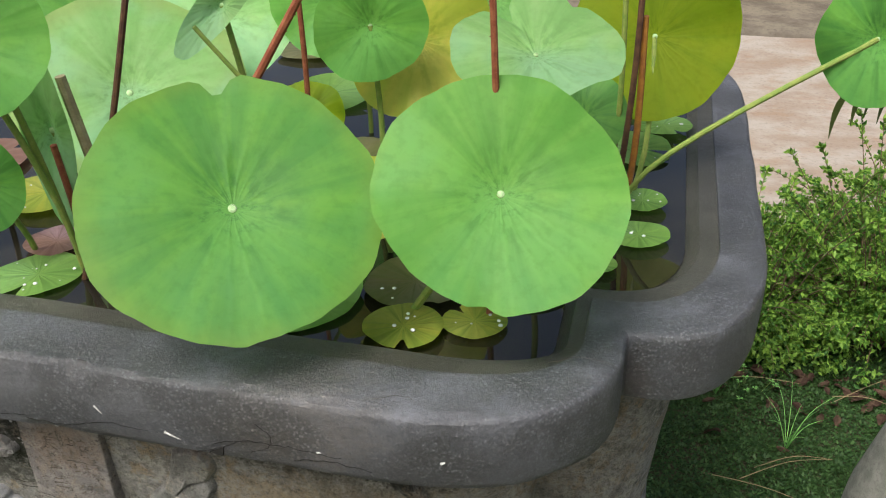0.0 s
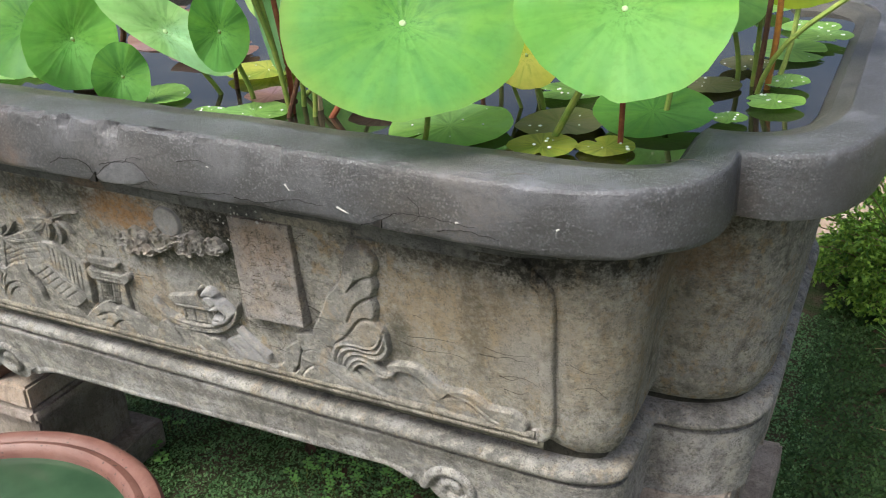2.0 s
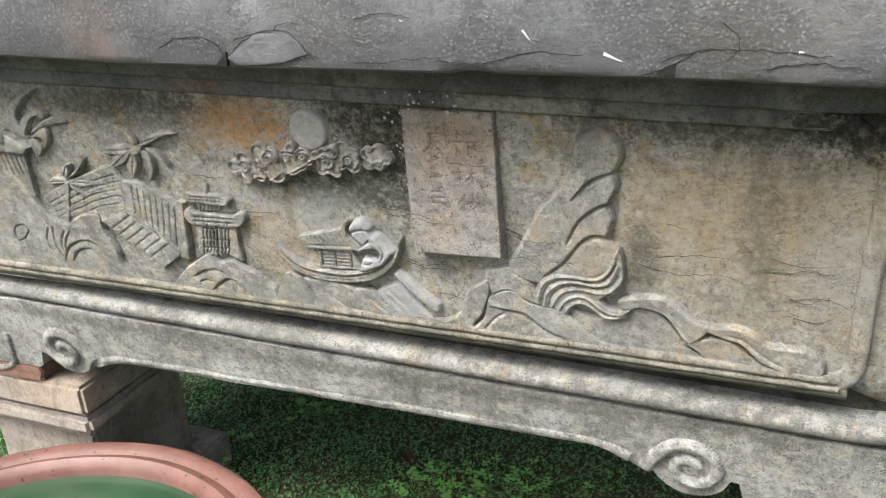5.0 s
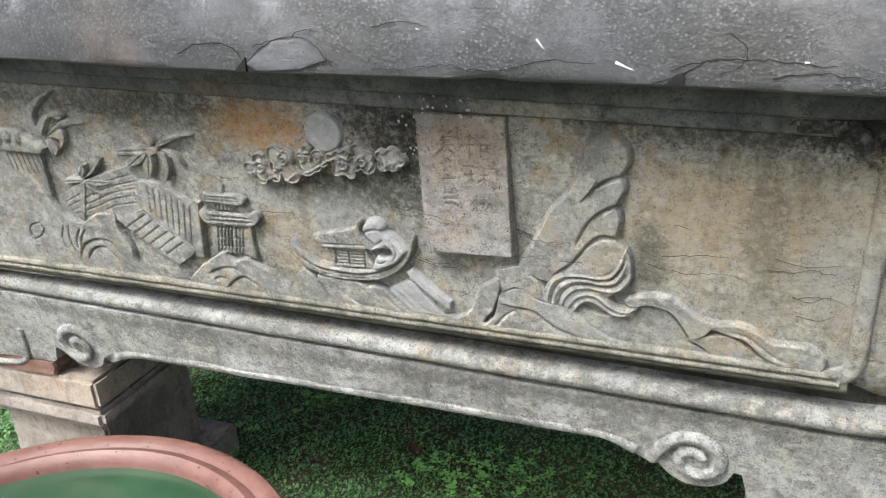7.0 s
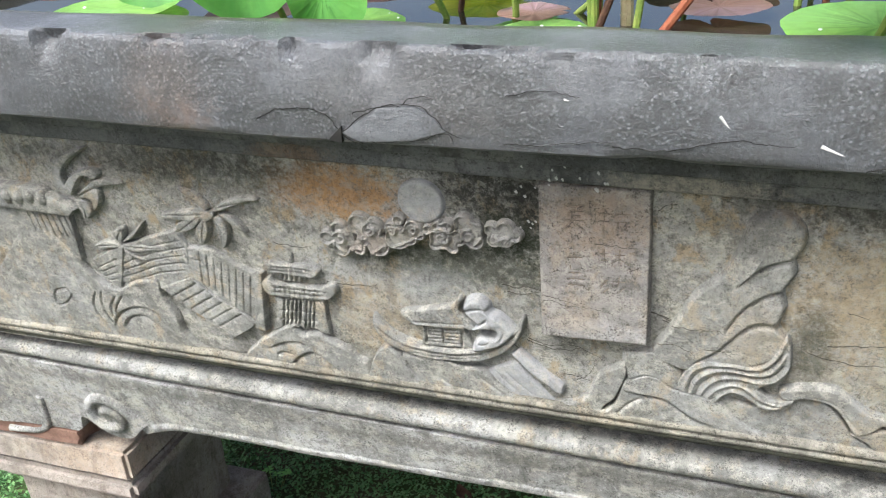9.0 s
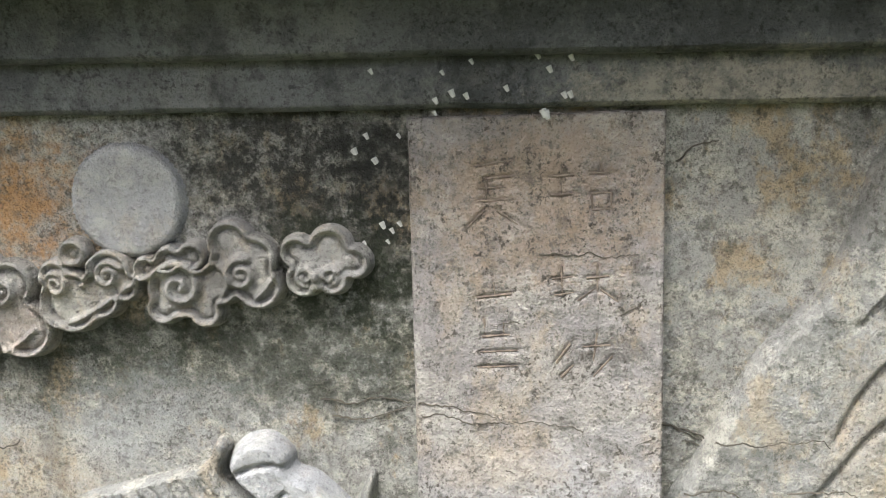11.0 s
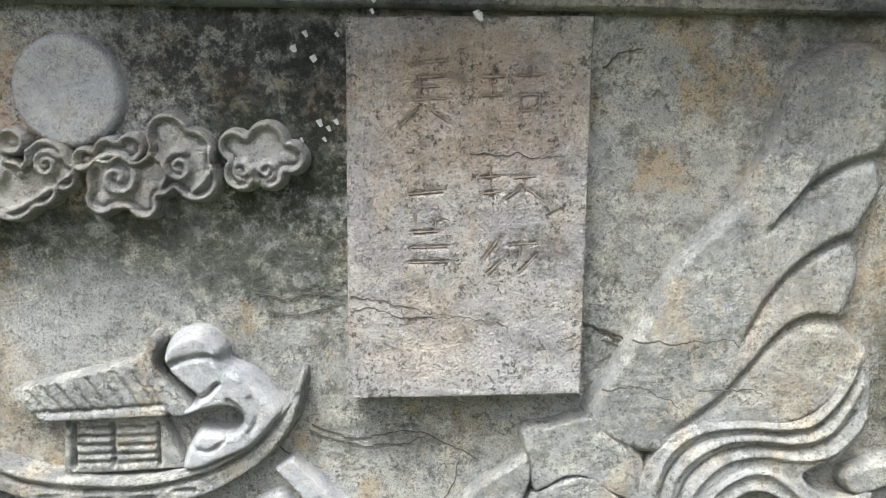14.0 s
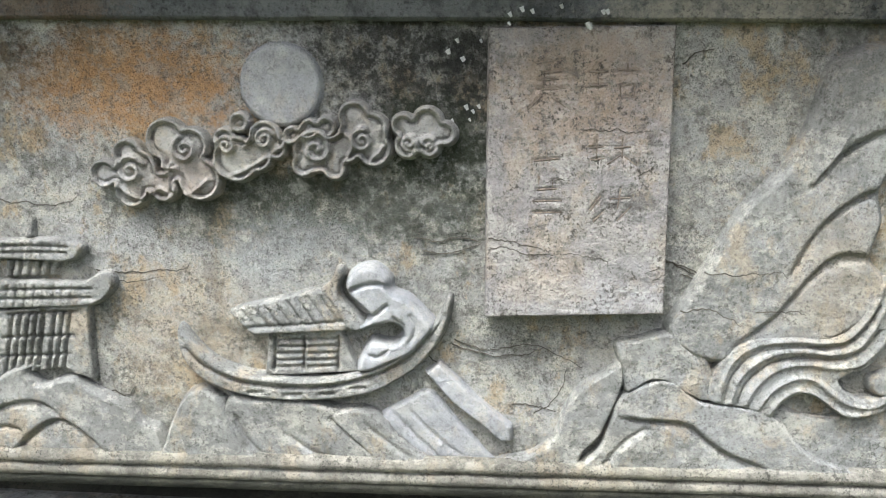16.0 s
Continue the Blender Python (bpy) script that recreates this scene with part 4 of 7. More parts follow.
carve("boat_cabin_relief", [(-0.135, 0.666), (-0.09, 0.6685), (-0.081, 0.6455), (-0.077, 0.6385), (-0.1395, 0.6345)], 0.0075, M_RELIEF, 'carved boat cabin with slatted windows', edge=0.002,
      grooves=[([(-0.1295, 0.659), (-0.114, 0.6595)], 0.0009, 0.0026),
              ([(-0.1295, 0.655), (-0.114, 0.655)], 0.0009, 0.0026),
              ([(-0.13, 0.6505), (-0.1145, 0.6505)], 0.0009, 0.0026),
              ([(-0.1305, 0.6455), (-0.1145, 0.646)], 0.0009, 0.0026),
              ([(-0.1305, 0.6415), (-0.115, 0.642)], 0.0009, 0.0026),
              ([(-0.1095, 0.6595), (-0.093, 0.66)], 0.0009, 0.0026),
              ([(-0.11, 0.655), (-0.0935, 0.6555)], 0.0009, 0.0026),
              ([(-0.11, 0.6505), (-0.0935, 0.651)], 0.0009, 0.0026),
              ([(-0.1105, 0.646), (-0.094, 0.6465)], 0.0009, 0.0026),
              ([(-0.1105, 0.6415), (-0.094, 0.6425)], 0.0009, 0.0026),
              ([(-0.131, 0.661), (-0.133, 0.6395)], 0.001, 0.0045),
              ([(-0.1125, 0.661), (-0.114, 0.64)], 0.001, 0.0045),
              ([(-0.091, 0.6615), (-0.0925, 0.64)], 0.001, 0.0045)], smooth=False)
carve("boat_roof_relief", [(-0.1585, 0.6785), (-0.151, 0.6815), (-0.1025, 0.6925), (-0.095, 0.692), (-0.0815, 0.67), (-0.0855, 0.666), (-0.142, 0.663), (-0.145, 0.664)], 0.0125, M_RELIEF, 'carved sloping boat roof', edge=0.0022,
      grooves=[([(-0.149, 0.6795), (-0.1405, 0.6685)], 0.0009, 0.0016),
              ([(-0.142, 0.681), (-0.133, 0.669)], 0.0009, 0.0016),
              ([(-0.135, 0.6825), (-0.126, 0.6695)], 0.0009, 0.0016),
              ([(-0.128, 0.6845), (-0.119, 0.6705)], 0.0009, 0.0016),
              ([(-0.121, 0.686), (-0.1115, 0.671)], 0.0009, 0.0016),
              ([(-0.1145, 0.6875), (-0.1045, 0.6715)], 0.0009, 0.0016),
              ([(-0.1075, 0.689), (-0.0975, 0.672)], 0.0009, 0.0016),
              ([(-0.101, 0.691), (-0.0905, 0.673)], 0.0009, 0.0016),
              ([(-0.147, 0.6685), (-0.118, 0.67), (-0.0855, 0.6725)], 0.0009, 0.0022)], smooth=False)
carve("roof_gable_relief", [(-0.0995, 0.6925), (-0.094, 0.697), (-0.0885, 0.707), (-0.084, 0.704), (-0.088, 0.6915), (-0.08, 0.6795), (-0.0715, 0.6715), (-0.076, 0.6665), (-0.084, 0.668), (-0.092, 0.6825)], 0.0135, M_RELIEF, 'carved gable edge of the boat roof', edge=0.0022)
carve("boatman_relief", [(-0.084, 0.6925), (-0.083, 0.7005), (-0.076, 0.707), (-0.0655, 0.7085), (-0.057, 0.701), (-0.055, 0.6925), (-0.046, 0.6885), (-0.036, 0.6785), (-0.0295, 0.669), (-0.037, 0.6585), (-0.045, 0.6505), (-0.058, 0.6445), (-0.0715, 0.639), (-0.0805, 0.641), (-0.075, 0.654), (-0.069, 0.6615), (-0.058, 0.6595), (-0.0505, 0.6645), (-0.0555, 0.6705), (-0.066, 0.669), (-0.076, 0.666), (-0.0775, 0.671), (-0.071, 0.676), (-0.0785, 0.6845)], 0.0175, M_GREY, '', edge=0.005,
      grooves=[([(-0.0805, 0.6925), (-0.0725, 0.696), (-0.063, 0.697), (-0.0565, 0.694)], 0.0013, 0.0034),
              ([(-0.075, 0.678), (-0.067, 0.677), (-0.059, 0.6835)], 0.0012, 0.0034),
              ([(-0.0545, 0.6755), (-0.049, 0.669), (-0.0535, 0.6595)], 0.0013, 0.003),
              ([(-0.0445, 0.677), (-0.0415, 0.668), (-0.046, 0.6595)], 0.0011, 0.0018),
              ([(-0.0735, 0.6525), (-0.0655, 0.6505), (-0.0585, 0.655)], 0.0012, 0.0022)])
carve("oar_relief", [(-0.0375, 0.6385), (-0.028, 0.6445), (-0.0205, 0.637), (-0.006, 0.6215), (0.004, 0.6125), (0.016, 0.6025), (0.016, 0.5925), (0.008, 0.5925), (-0.0035, 0.604), (-0.021, 0.618)], 0.0095, M_GREY, 'carved grey steering oar', edge=0.0022, smooth=False)

# hills, rocks and waves along the foot of the panel
carve("hill_relief", [(-0.366, 0.5755), (-0.353, 0.607), (-0.33, 0.624), (-0.3085, 0.638), (-0.2935, 0.642), (-0.2805, 0.6395), (-0.295, 0.638), (-0.2865, 0.6285), (-0.276, 0.6325), (-0.2645, 0.6335), (-0.254, 0.627), (-0.24, 0.619), (-0.2305, 0.6145), (-0.2225, 0.6035), (-0.212, 0.5985), (-0.207, 0.582), (-0.201, 0.5665)], 0.0115, M_RELIEF, 'carved rounded hill', edge=0.004,
      grooves=[],
      shelves=[([(-0.3355, 0.602), (-0.318, 0.6115), (-0.304, 0.616), (-0.2885, 0.616), (-0.2745, 0.606)], 0.006, 0.006),
               ([(-0.319, 0.571), (-0.302, 0.5905), (-0.2845, 0.6025), (-0.273, 0.603), (-0.262, 0.5945), (-0.249, 0.581), (-0.2345, 0.571)], 0.007, 0.007),
               ([(-0.329, 0.594), (-0.316, 0.5995), (-0.303, 0.5965)], 0.004, 0.005)])
carve("hill_relief", [(-0.214, 0.5665), (-0.209, 0.59), (-0.2025, 0.606), (-0.1935, 0.621), (-0.1835, 0.6275), (-0.174, 0.624), (-0.1665, 0.6175), (-0.162, 0.6045), (-0.1555, 0.59), (-0.1445, 0.58), (-0.1305, 0.568)], 0.0125, M_RELIEF, 'carved rounded hill', edge=0.0035,
      shelves=[([(-0.1985, 0.598), (-0.195, 0.586), (-0.1995, 0.574)], 0.00225, 0.004)])
carve("hill_relief", [(-0.1735, 0.567), (-0.1665, 0.6175), (-0.151, 0.62), (-0.129, 0.62), (-0.107, 0.618), (-0.0895, 0.6115), (-0.0755, 0.598), (-0.0565, 0.5825), (-0.044, 0.5695)], 0.0105, M_RELIEF, 'carved sloping hill under the boat', edge=0.0035,
      shelves=[([(-0.14, 0.5745), (-0.155, 0.5925), (-0.162, 0.611)], 0.00525, 0.006),
              ([(-0.091, 0.5745), (-0.115, 0.585), (-0.129, 0.597)], 0.0045, 0.005),
              ([(-0.0585, 0.574), (-0.085, 0.595), (-0.1015, 0.608)], 0.0045, 0.006)])
carve("hill_relief", [(-0.0985, 0.6095), (-0.0785, 0.6145), (-0.0645, 0.607), (-0.0535, 0.593), (-0.0345, 0.579), (-0.0275, 0.57), (-0.0585, 0.5695), (-0.08, 0.588)], 0.0125, M_RELIEF, 'carved sloping hill under the boat', edge=0.003,
      shelves=[([(-0.0455, 0.579), (-0.0615, 0.5905), (-0.079, 0.6055)], 0.003, 0.005)])
carve("water_relief", [(-0.068, 0.606), (-0.0495, 0.619), (-0.0345, 0.6245), (-0.0195, 0.6065), (-0.004, 0.5885), (0.006, 0.5705), (-0.033, 0.57), (-0.0525, 0.5905)], 0.005, M_GREY, 'carved low water behind the oar', edge=0.003,
      grooves=[([(-0.0605, 0.612), (-0.047, 0.5965), (-0.0295, 0.579)], 0.0016, 0.0012),
              ([(-0.0465, 0.61), (-0.0325, 0.5945), (-0.015, 0.5795)], 0.0016, 0.0012)])
carve("rock_relief", [(0.003, 0.5705), (0.0085, 0.58), (0.028, 0.585), (0.042, 0.597), (0.0475, 0.6115), (0.0525, 0.6225), (0.061, 0.632), (0.078, 0.6435), (0.083, 0.6465), (0.085, 0.636), (0.082, 0.624), (0.076, 0.609), (0.07, 0.5955), (0.0605, 0.586), (0.051, 0.5715)], 0.0115, M_RELIEF, 'carved upright rock', edge=0.003)
carve("rock_relief", [(0.079, 0.6585), (0.0925, 0.6615), (0.1065, 0.666), (0.1165, 0.664), (0.129, 0.6545), (0.136, 0.644), (0.1395, 0.6275), (0.1325, 0.622), (0.1205, 0.627), (0.11, 0.634), (0.1, 0.6345), (0.086, 0.627), (0.083, 0.6415)], 0.012, M_RELIEF, 'carved shell-shaped rock', edge=0.0025,
      grooves=[([(0.1175, 0.6625), (0.1315, 0.6505), (0.138, 0.629)], 0.0012, 0.0016)],
      shelves=[([(0.1145, 0.6605), (0.127, 0.649), (0.1335, 0.6365), (0.1355, 0.6235)], -0.0045, 0.007)])
carve("rock_relief", [(0.0705, 0.572), (0.053, 0.5715), (0.06, 0.5805), (0.07, 0.5905), (0.076, 0.607), (0.0805, 0.622), (0.09, 0.63), (0.1035, 0.636), (0.1155, 0.635), (0.1225, 0.6285), (0.133, 0.622), (0.1515, 0.62), (0.167, 0.6175), (0.1795, 0.6095), (0.1905, 0.5945), (0.2045, 0.5845), (0.2235, 0.5735)], 0.013, M_RELIEF, 'carved humped rock', edge=0.003,
      shelves=[([(0.081, 0.6115), (0.094, 0.6095), (0.1075, 0.6085), (0.123, 0.6065), (0.1365, 0.5955), (0.1505, 0.586), (0.1725, 0.578)], 0.0075, 0.007),
              ([(0.0705, 0.5725), (0.078, 0.584), (0.088, 0.5955), (0.1015, 0.604)], -0.00525, 0.006)])
carve("rock_relief", [(0.161, 0.5735), (0.156, 0.593), (0.167, 0.612), (0.1765, 0.6185), (0.1925, 0.6125), (0.2115, 0.612), (0.235, 0.624), (0.2595, 0.6315), (0.276, 0.624), (0.288, 0.607), (0.298, 0.593), (0.3165, 0.577), (0.3285, 0.564), (0.265, 0.561)], 0.0075, M_RELIEF, 'carved flat rock', edge=0.003)
carve("rock_relief", [(0.2285, 0.636), (0.243, 0.6425), (0.262, 0.646), (0.2795, 0.6455), (0.294, 0.6335), (0.311, 0.622), (0.3255, 0.6165), (0.3165, 0.6015), (0.3005, 0.593), (0.29, 0.609), (0.277, 0.6255), (0.256, 0.6305), (0.235, 0.6255)], 0.0125, M_RELIEF, 'carved winding ridge', edge=0.003,
      shelves=[([(0.3045, 0.5965), (0.291, 0.6135), (0.277, 0.629), (0.2545, 0.634)], 0.003, 0.006)])
carve("rock_relief", [(0.2945, 0.593), (0.319, 0.602), (0.3425, 0.604), (0.357, 0.5935), (0.3715, 0.5815), (0.3935, 0.5765), (0.4015, 0.5665), (0.371, 0.564), (0.3285, 0.5625), (0.312, 0.5835)], 0.0105, M_RELIEF, 'carved tan boulder', edge=0.003)
carve("rock_relief", [(0.3165, 0.614), (0.346, 0.62), (0.369, 0.613), (0.3815, 0.6025), (0.3995, 0.6025), (0.4185, 0.602), (0.4325, 0.593), (0.4385, 0.5815), (0.43, 0.5685), (0.4095, 0.568), (0.3915, 0.5735), (0.3725, 0.583), (0.355, 0.6005), (0.336, 0.605)], 0.013, M_RELIEF, 'carved winding ridge', edge=0.003,
      shelves=[([(0.401, 0.5765), (0.3785, 0.5885), (0.3585, 0.605), (0.337, 0.609)], 0.00375, 0.006)])
carve("mountain_relief", [(0.1925, 0.8215), (0.2065, 0.8295), (0.2215, 0.832), (0.2335, 0.824), (0.2395, 0.8105), (0.238, 0.7965), (0.232, 0.785), (0.234, 0.7695), (0.2255, 0.75), (0.2285, 0.7325), (0.224, 0.711), (0.233, 0.6985), (0.231, 0.6835), (0.2135, 0.664), (0.176, 0.651), (0.134, 0.646), (0.108, 0.6645), (0.1205, 0.6895), (0.135, 0.716), (0.1475, 0.74), (0.1675, 0.761), (0.181, 0.7845), (0.187, 0.8035)], 0.0115, M_RELIEF, 'carved rocky peak', edge=0.006,
      grooves=[([(0.2335, 0.7845), (0.219, 0.78), (0.204, 0.7715)], 0.0018, 0.002),
              ([(0.228, 0.75), (0.215, 0.7455), (0.199, 0.7345)], 0.0018, 0.002),
              ([(0.2245, 0.7075), (0.21, 0.711), (0.1975, 0.706)], 0.0018, 0.002)],
      ridges=[([(0.204, 0.7835), (0.1965, 0.7695), (0.1875, 0.756)], 0.0014, 0.0022)],
      shelves=[([(0.236, 0.7865), (0.219, 0.7825), (0.2045, 0.774), (0.192, 0.7615), (0.1835, 0.7495)], -0.006, 0.009),
              ([(0.2305, 0.752), (0.215, 0.748), (0.1995, 0.737), (0.187, 0.721), (0.1765, 0.6985)], -0.006, 0.009),
              ([(0.2285, 0.71), (0.21, 0.7135), (0.198, 0.709), (0.185, 0.694), (0.1725, 0.6775), (0.159, 0.6655), (0.1445, 0.6545)], -0.006, 0.009)])
carve("wave_relief", [(0.135, 0.6225), (0.1375, 0.64), (0.146, 0.654), (0.159, 0.662), (0.1815, 0.6645), (0.198, 0.6635), (0.21, 0.6665), (0.22, 0.6775), (0.2305, 0.7005), (0.236, 0.69), (0.2375, 0.666), (0.234, 0.6545), (0.2255, 0.644), (0.2145, 0.6395), (0.211, 0.635), (0.2185, 0.627), (0.227, 0.6245), (0.243, 0.629), (0.239, 0.6175), (0.2285, 0.612), (0.215, 0.6125), (0.2025, 0.622), (0.191, 0.627), (0.1795, 0.6215), (0.172, 0.611), (0.158, 0.6175)], 0.0125, M_RELIEF, 'carved curling waves', edge=0.0022,
      grooves=[([(0.145, 0.623), (0.1475, 0.6365), (0.1555, 0.649), (0.1685, 0.6565), (0.1855, 0.658), (0.2015, 0.657), (0.2145, 0.66), (0.2235, 0.6705), (0.2295, 0.6825)], 0.001, 0.0028),
              ([(0.153, 0.622), (0.157, 0.6345), (0.167, 0.645), (0.182, 0.6505), (0.1975, 0.65), (0.212, 0.65), (0.224, 0.6565), (0.231, 0.6675)], 0.001, 0.0028)],
      ridges=[([(0.1415, 0.6235), (0.143, 0.6375), (0.15, 0.651), (0.163, 0.659), (0.1815, 0.6615), (0.198, 0.6605), (0.211, 0.6625), (0.2205, 0.6715), (0.227, 0.684), (0.23, 0.695)], 0.0015, 0.0022),
              ([(0.1485, 0.6225), (0.1515, 0.636), (0.1605, 0.647), (0.1745, 0.654), (0.1895, 0.655), (0.205, 0.6535), (0.2185, 0.6575), (0.227, 0.6695), (0.232, 0.6815)], 0.0015, 0.0022),
              ([(0.157, 0.6215), (0.1625, 0.633), (0.174, 0.6435), (0.1895, 0.647), (0.206, 0.645), (0.2195, 0.6465), (0.2295, 0.6555), (0.235, 0.666)], 0.0015, 0.0022),
              ([(0.1645, 0.619), (0.1715, 0.6295), (0.1835, 0.6375), (0.196, 0.637), (0.2065, 0.6285), (0.2175, 0.6215), (0.231, 0.62), (0.2405, 0.626)], 0.0015, 0.0022),
              ([(0.171, 0.615), (0.177, 0.624), (0.1865, 0.63), (0.1975, 0.6275), (0.2065, 0.6195), (0.219, 0.6145), (0.231, 0.6165)], 0.0015, 0.0022)])

# pavilion gate
carve("gate_wall_relief", [(-0.3125, 0.678), (-0.2485, 0.6835), (-0.2505, 0.666), (-0.2515, 0.6315), (-0.2645, 0.6355), (-0.27, 0.6395), (-0.3145, 0.6335), (-0.327, 0.627), (-0.312, 0.66)], 0.008, M_RELIEF, 'carved gate wall with lattice doors', edge=0.002,
      grooves=[([(-0.3005, 0.6745), (-0.311, 0.6355)], 0.0009, 0.0045),
              ([(-0.295, 0.675), (-0.3055, 0.636)], 0.0009, 0.0045),
              ([(-0.2895, 0.6755), (-0.3, 0.6365)], 0.0009, 0.0045),
              ([(-0.2845, 0.676), (-0.2945, 0.637)], 0.0009, 0.0045),
              ([(-0.272, 0.677), (-0.2815, 0.6385)], 0.0009, 0.0045),
              ([(-0.2665, 0.6775), (-0.2765, 0.639)], 0.0009, 0.0045),
              ([(-0.2615, 0.678), (-0.271, 0.6395)], 0.0009, 0.0045),
              ([(-0.3025, 0.6755), (-0.257, 0.6775)], 0.001, 0.0035),
              ([(-0.3075, 0.66), (-0.262, 0.6615)], 0.001, 0.0035),
              ([(-0.312, 0.647), (-0.2655, 0.649)], 0.001, 0.0035),
              ([(-0.2795, 0.678), (-0.289, 0.6375)], 0.0014, 0.005)], smooth=False)
carve("gate_roof_relief", [(-0.3235, 0.69), (-0.3225, 0.699), (-0.314, 0.7035), (-0.306, 0.698), (-0.2785, 0.698), (-0.2515, 0.697), (-0.2395, 0.7035), (-0.232, 0.7015), (-0.2315, 0.693), (-0.242, 0.6835), (-0.2555, 0.681), (-0.306, 0.6795), (-0.3185, 0.6815)], 0.0105, M_RELIEF, 'carved tiled roof with curled eaves', edge=0.0022,
      grooves=[([(-0.3105, 0.692), (-0.2785, 0.6925), (-0.2445, 0.693)], 0.0009, 0.0026),
              ([(-0.3125, 0.686), (-0.28, 0.6865), (-0.246, 0.687)], 0.0009, 0.0026),
              ([(-0.3055, 0.695), (-0.3095, 0.679)], 0.0007, 0.0014),
              ([(-0.299, 0.6955), (-0.303, 0.6795)], 0.0007, 0.0014),
              ([(-0.293, 0.696), (-0.297, 0.6805)], 0.0007, 0.0014),
              ([(-0.2865, 0.6965), (-0.2905, 0.681)], 0.0007, 0.0014),
              ([(-0.2805, 0.697), (-0.2845, 0.6815)], 0.0007, 0.0014),
              ([(-0.2745, 0.6975), (-0.278, 0.682)], 0.0007, 0.0014),
              ([(-0.268, 0.698), (-0.272, 0.6825)], 0.0007, 0.0014),
              ([(-0.262, 0.6985), (-0.266, 0.683)], 0.0007, 0.0014),
              ([(-0.256, 0.699), (-0.2595, 0.6835)], 0.0007, 0.0014),
              ([(-0.25, 0.6995), (-0.2535, 0.684)], 0.0007, 0.0014)])
carve("gate_roof_relief", [(-0.317, 0.716), (-0.3155, 0.7225), (-0.3075, 0.726), (-0.2995, 0.7245), (-0.266, 0.725), (-0.253, 0.723), (-0.248, 0.7195), (-0.252, 0.7125), (-0.263, 0.71), (-0.2915, 0.7115), (-0.3085, 0.712)], 0.0105, M_RELIEF, 'carved tiled roof with curled eaves', edge=0.0022,
      grooves=[([(-0.306, 0.72), (-0.28, 0.7205), (-0.2565, 0.7195)], 0.0009, 0.0024),
              ([(-0.3075, 0.716), (-0.2815, 0.7165), (-0.258, 0.716)], 0.0009, 0.0024),
              ([(-0.297, 0.7215), (-0.299, 0.712)], 0.0007, 0.0014),
              ([(-0.2905, 0.722), (-0.293, 0.7125)], 0.0007, 0.0014),
              ([(-0.2845, 0.7225), (-0.2865, 0.713)], 0.0007, 0.0014),
              ([(-0.2785, 0.723), (-0.2805, 0.7135)], 0.0007, 0.0014),
              ([(-0.2725, 0.723), (-0.2745, 0.714)], 0.0007, 0.0014),
              ([(-0.2665, 0.7235), (-0.2685, 0.714)], 0.0007, 0.0014),
              ([(-0.2605, 0.724), (-0.2625, 0.7145)], 0.0007, 0.0014)])
carve("gate_frieze_relief", [(-0.3, 0.711), (-0.264, 0.7115), (-0.269, 0.701), (-0.302, 0.7)], 0.006, M_RELIEF, 'carved frieze between two roofs', edge=0.002,
      grooves=[([(-0.295, 0.7105), (-0.299, 0.6985)], 0.0009, 0.004),
              ([(-0.289, 0.711), (-0.293, 0.699)], 0.0009, 0.004),
              ([(-0.283, 0.7115), (-0.2865, 0.6995)], 0.0009, 0.004),
              ([(-0.2765, 0.712), (-0.2805, 0.7)], 0.0009, 0.004),
              ([(-0.2705, 0.7125), (-0.274, 0.7005)], 0.0009, 0.004)], smooth=False)
carve("gate_finial_relief", [(-0.2855, 0.7255), (-0.279, 0.7375), (-0.28, 0.7255)], 0.005, M_RELIEF, 'small carved finial', edge=0.0015, smooth=False)

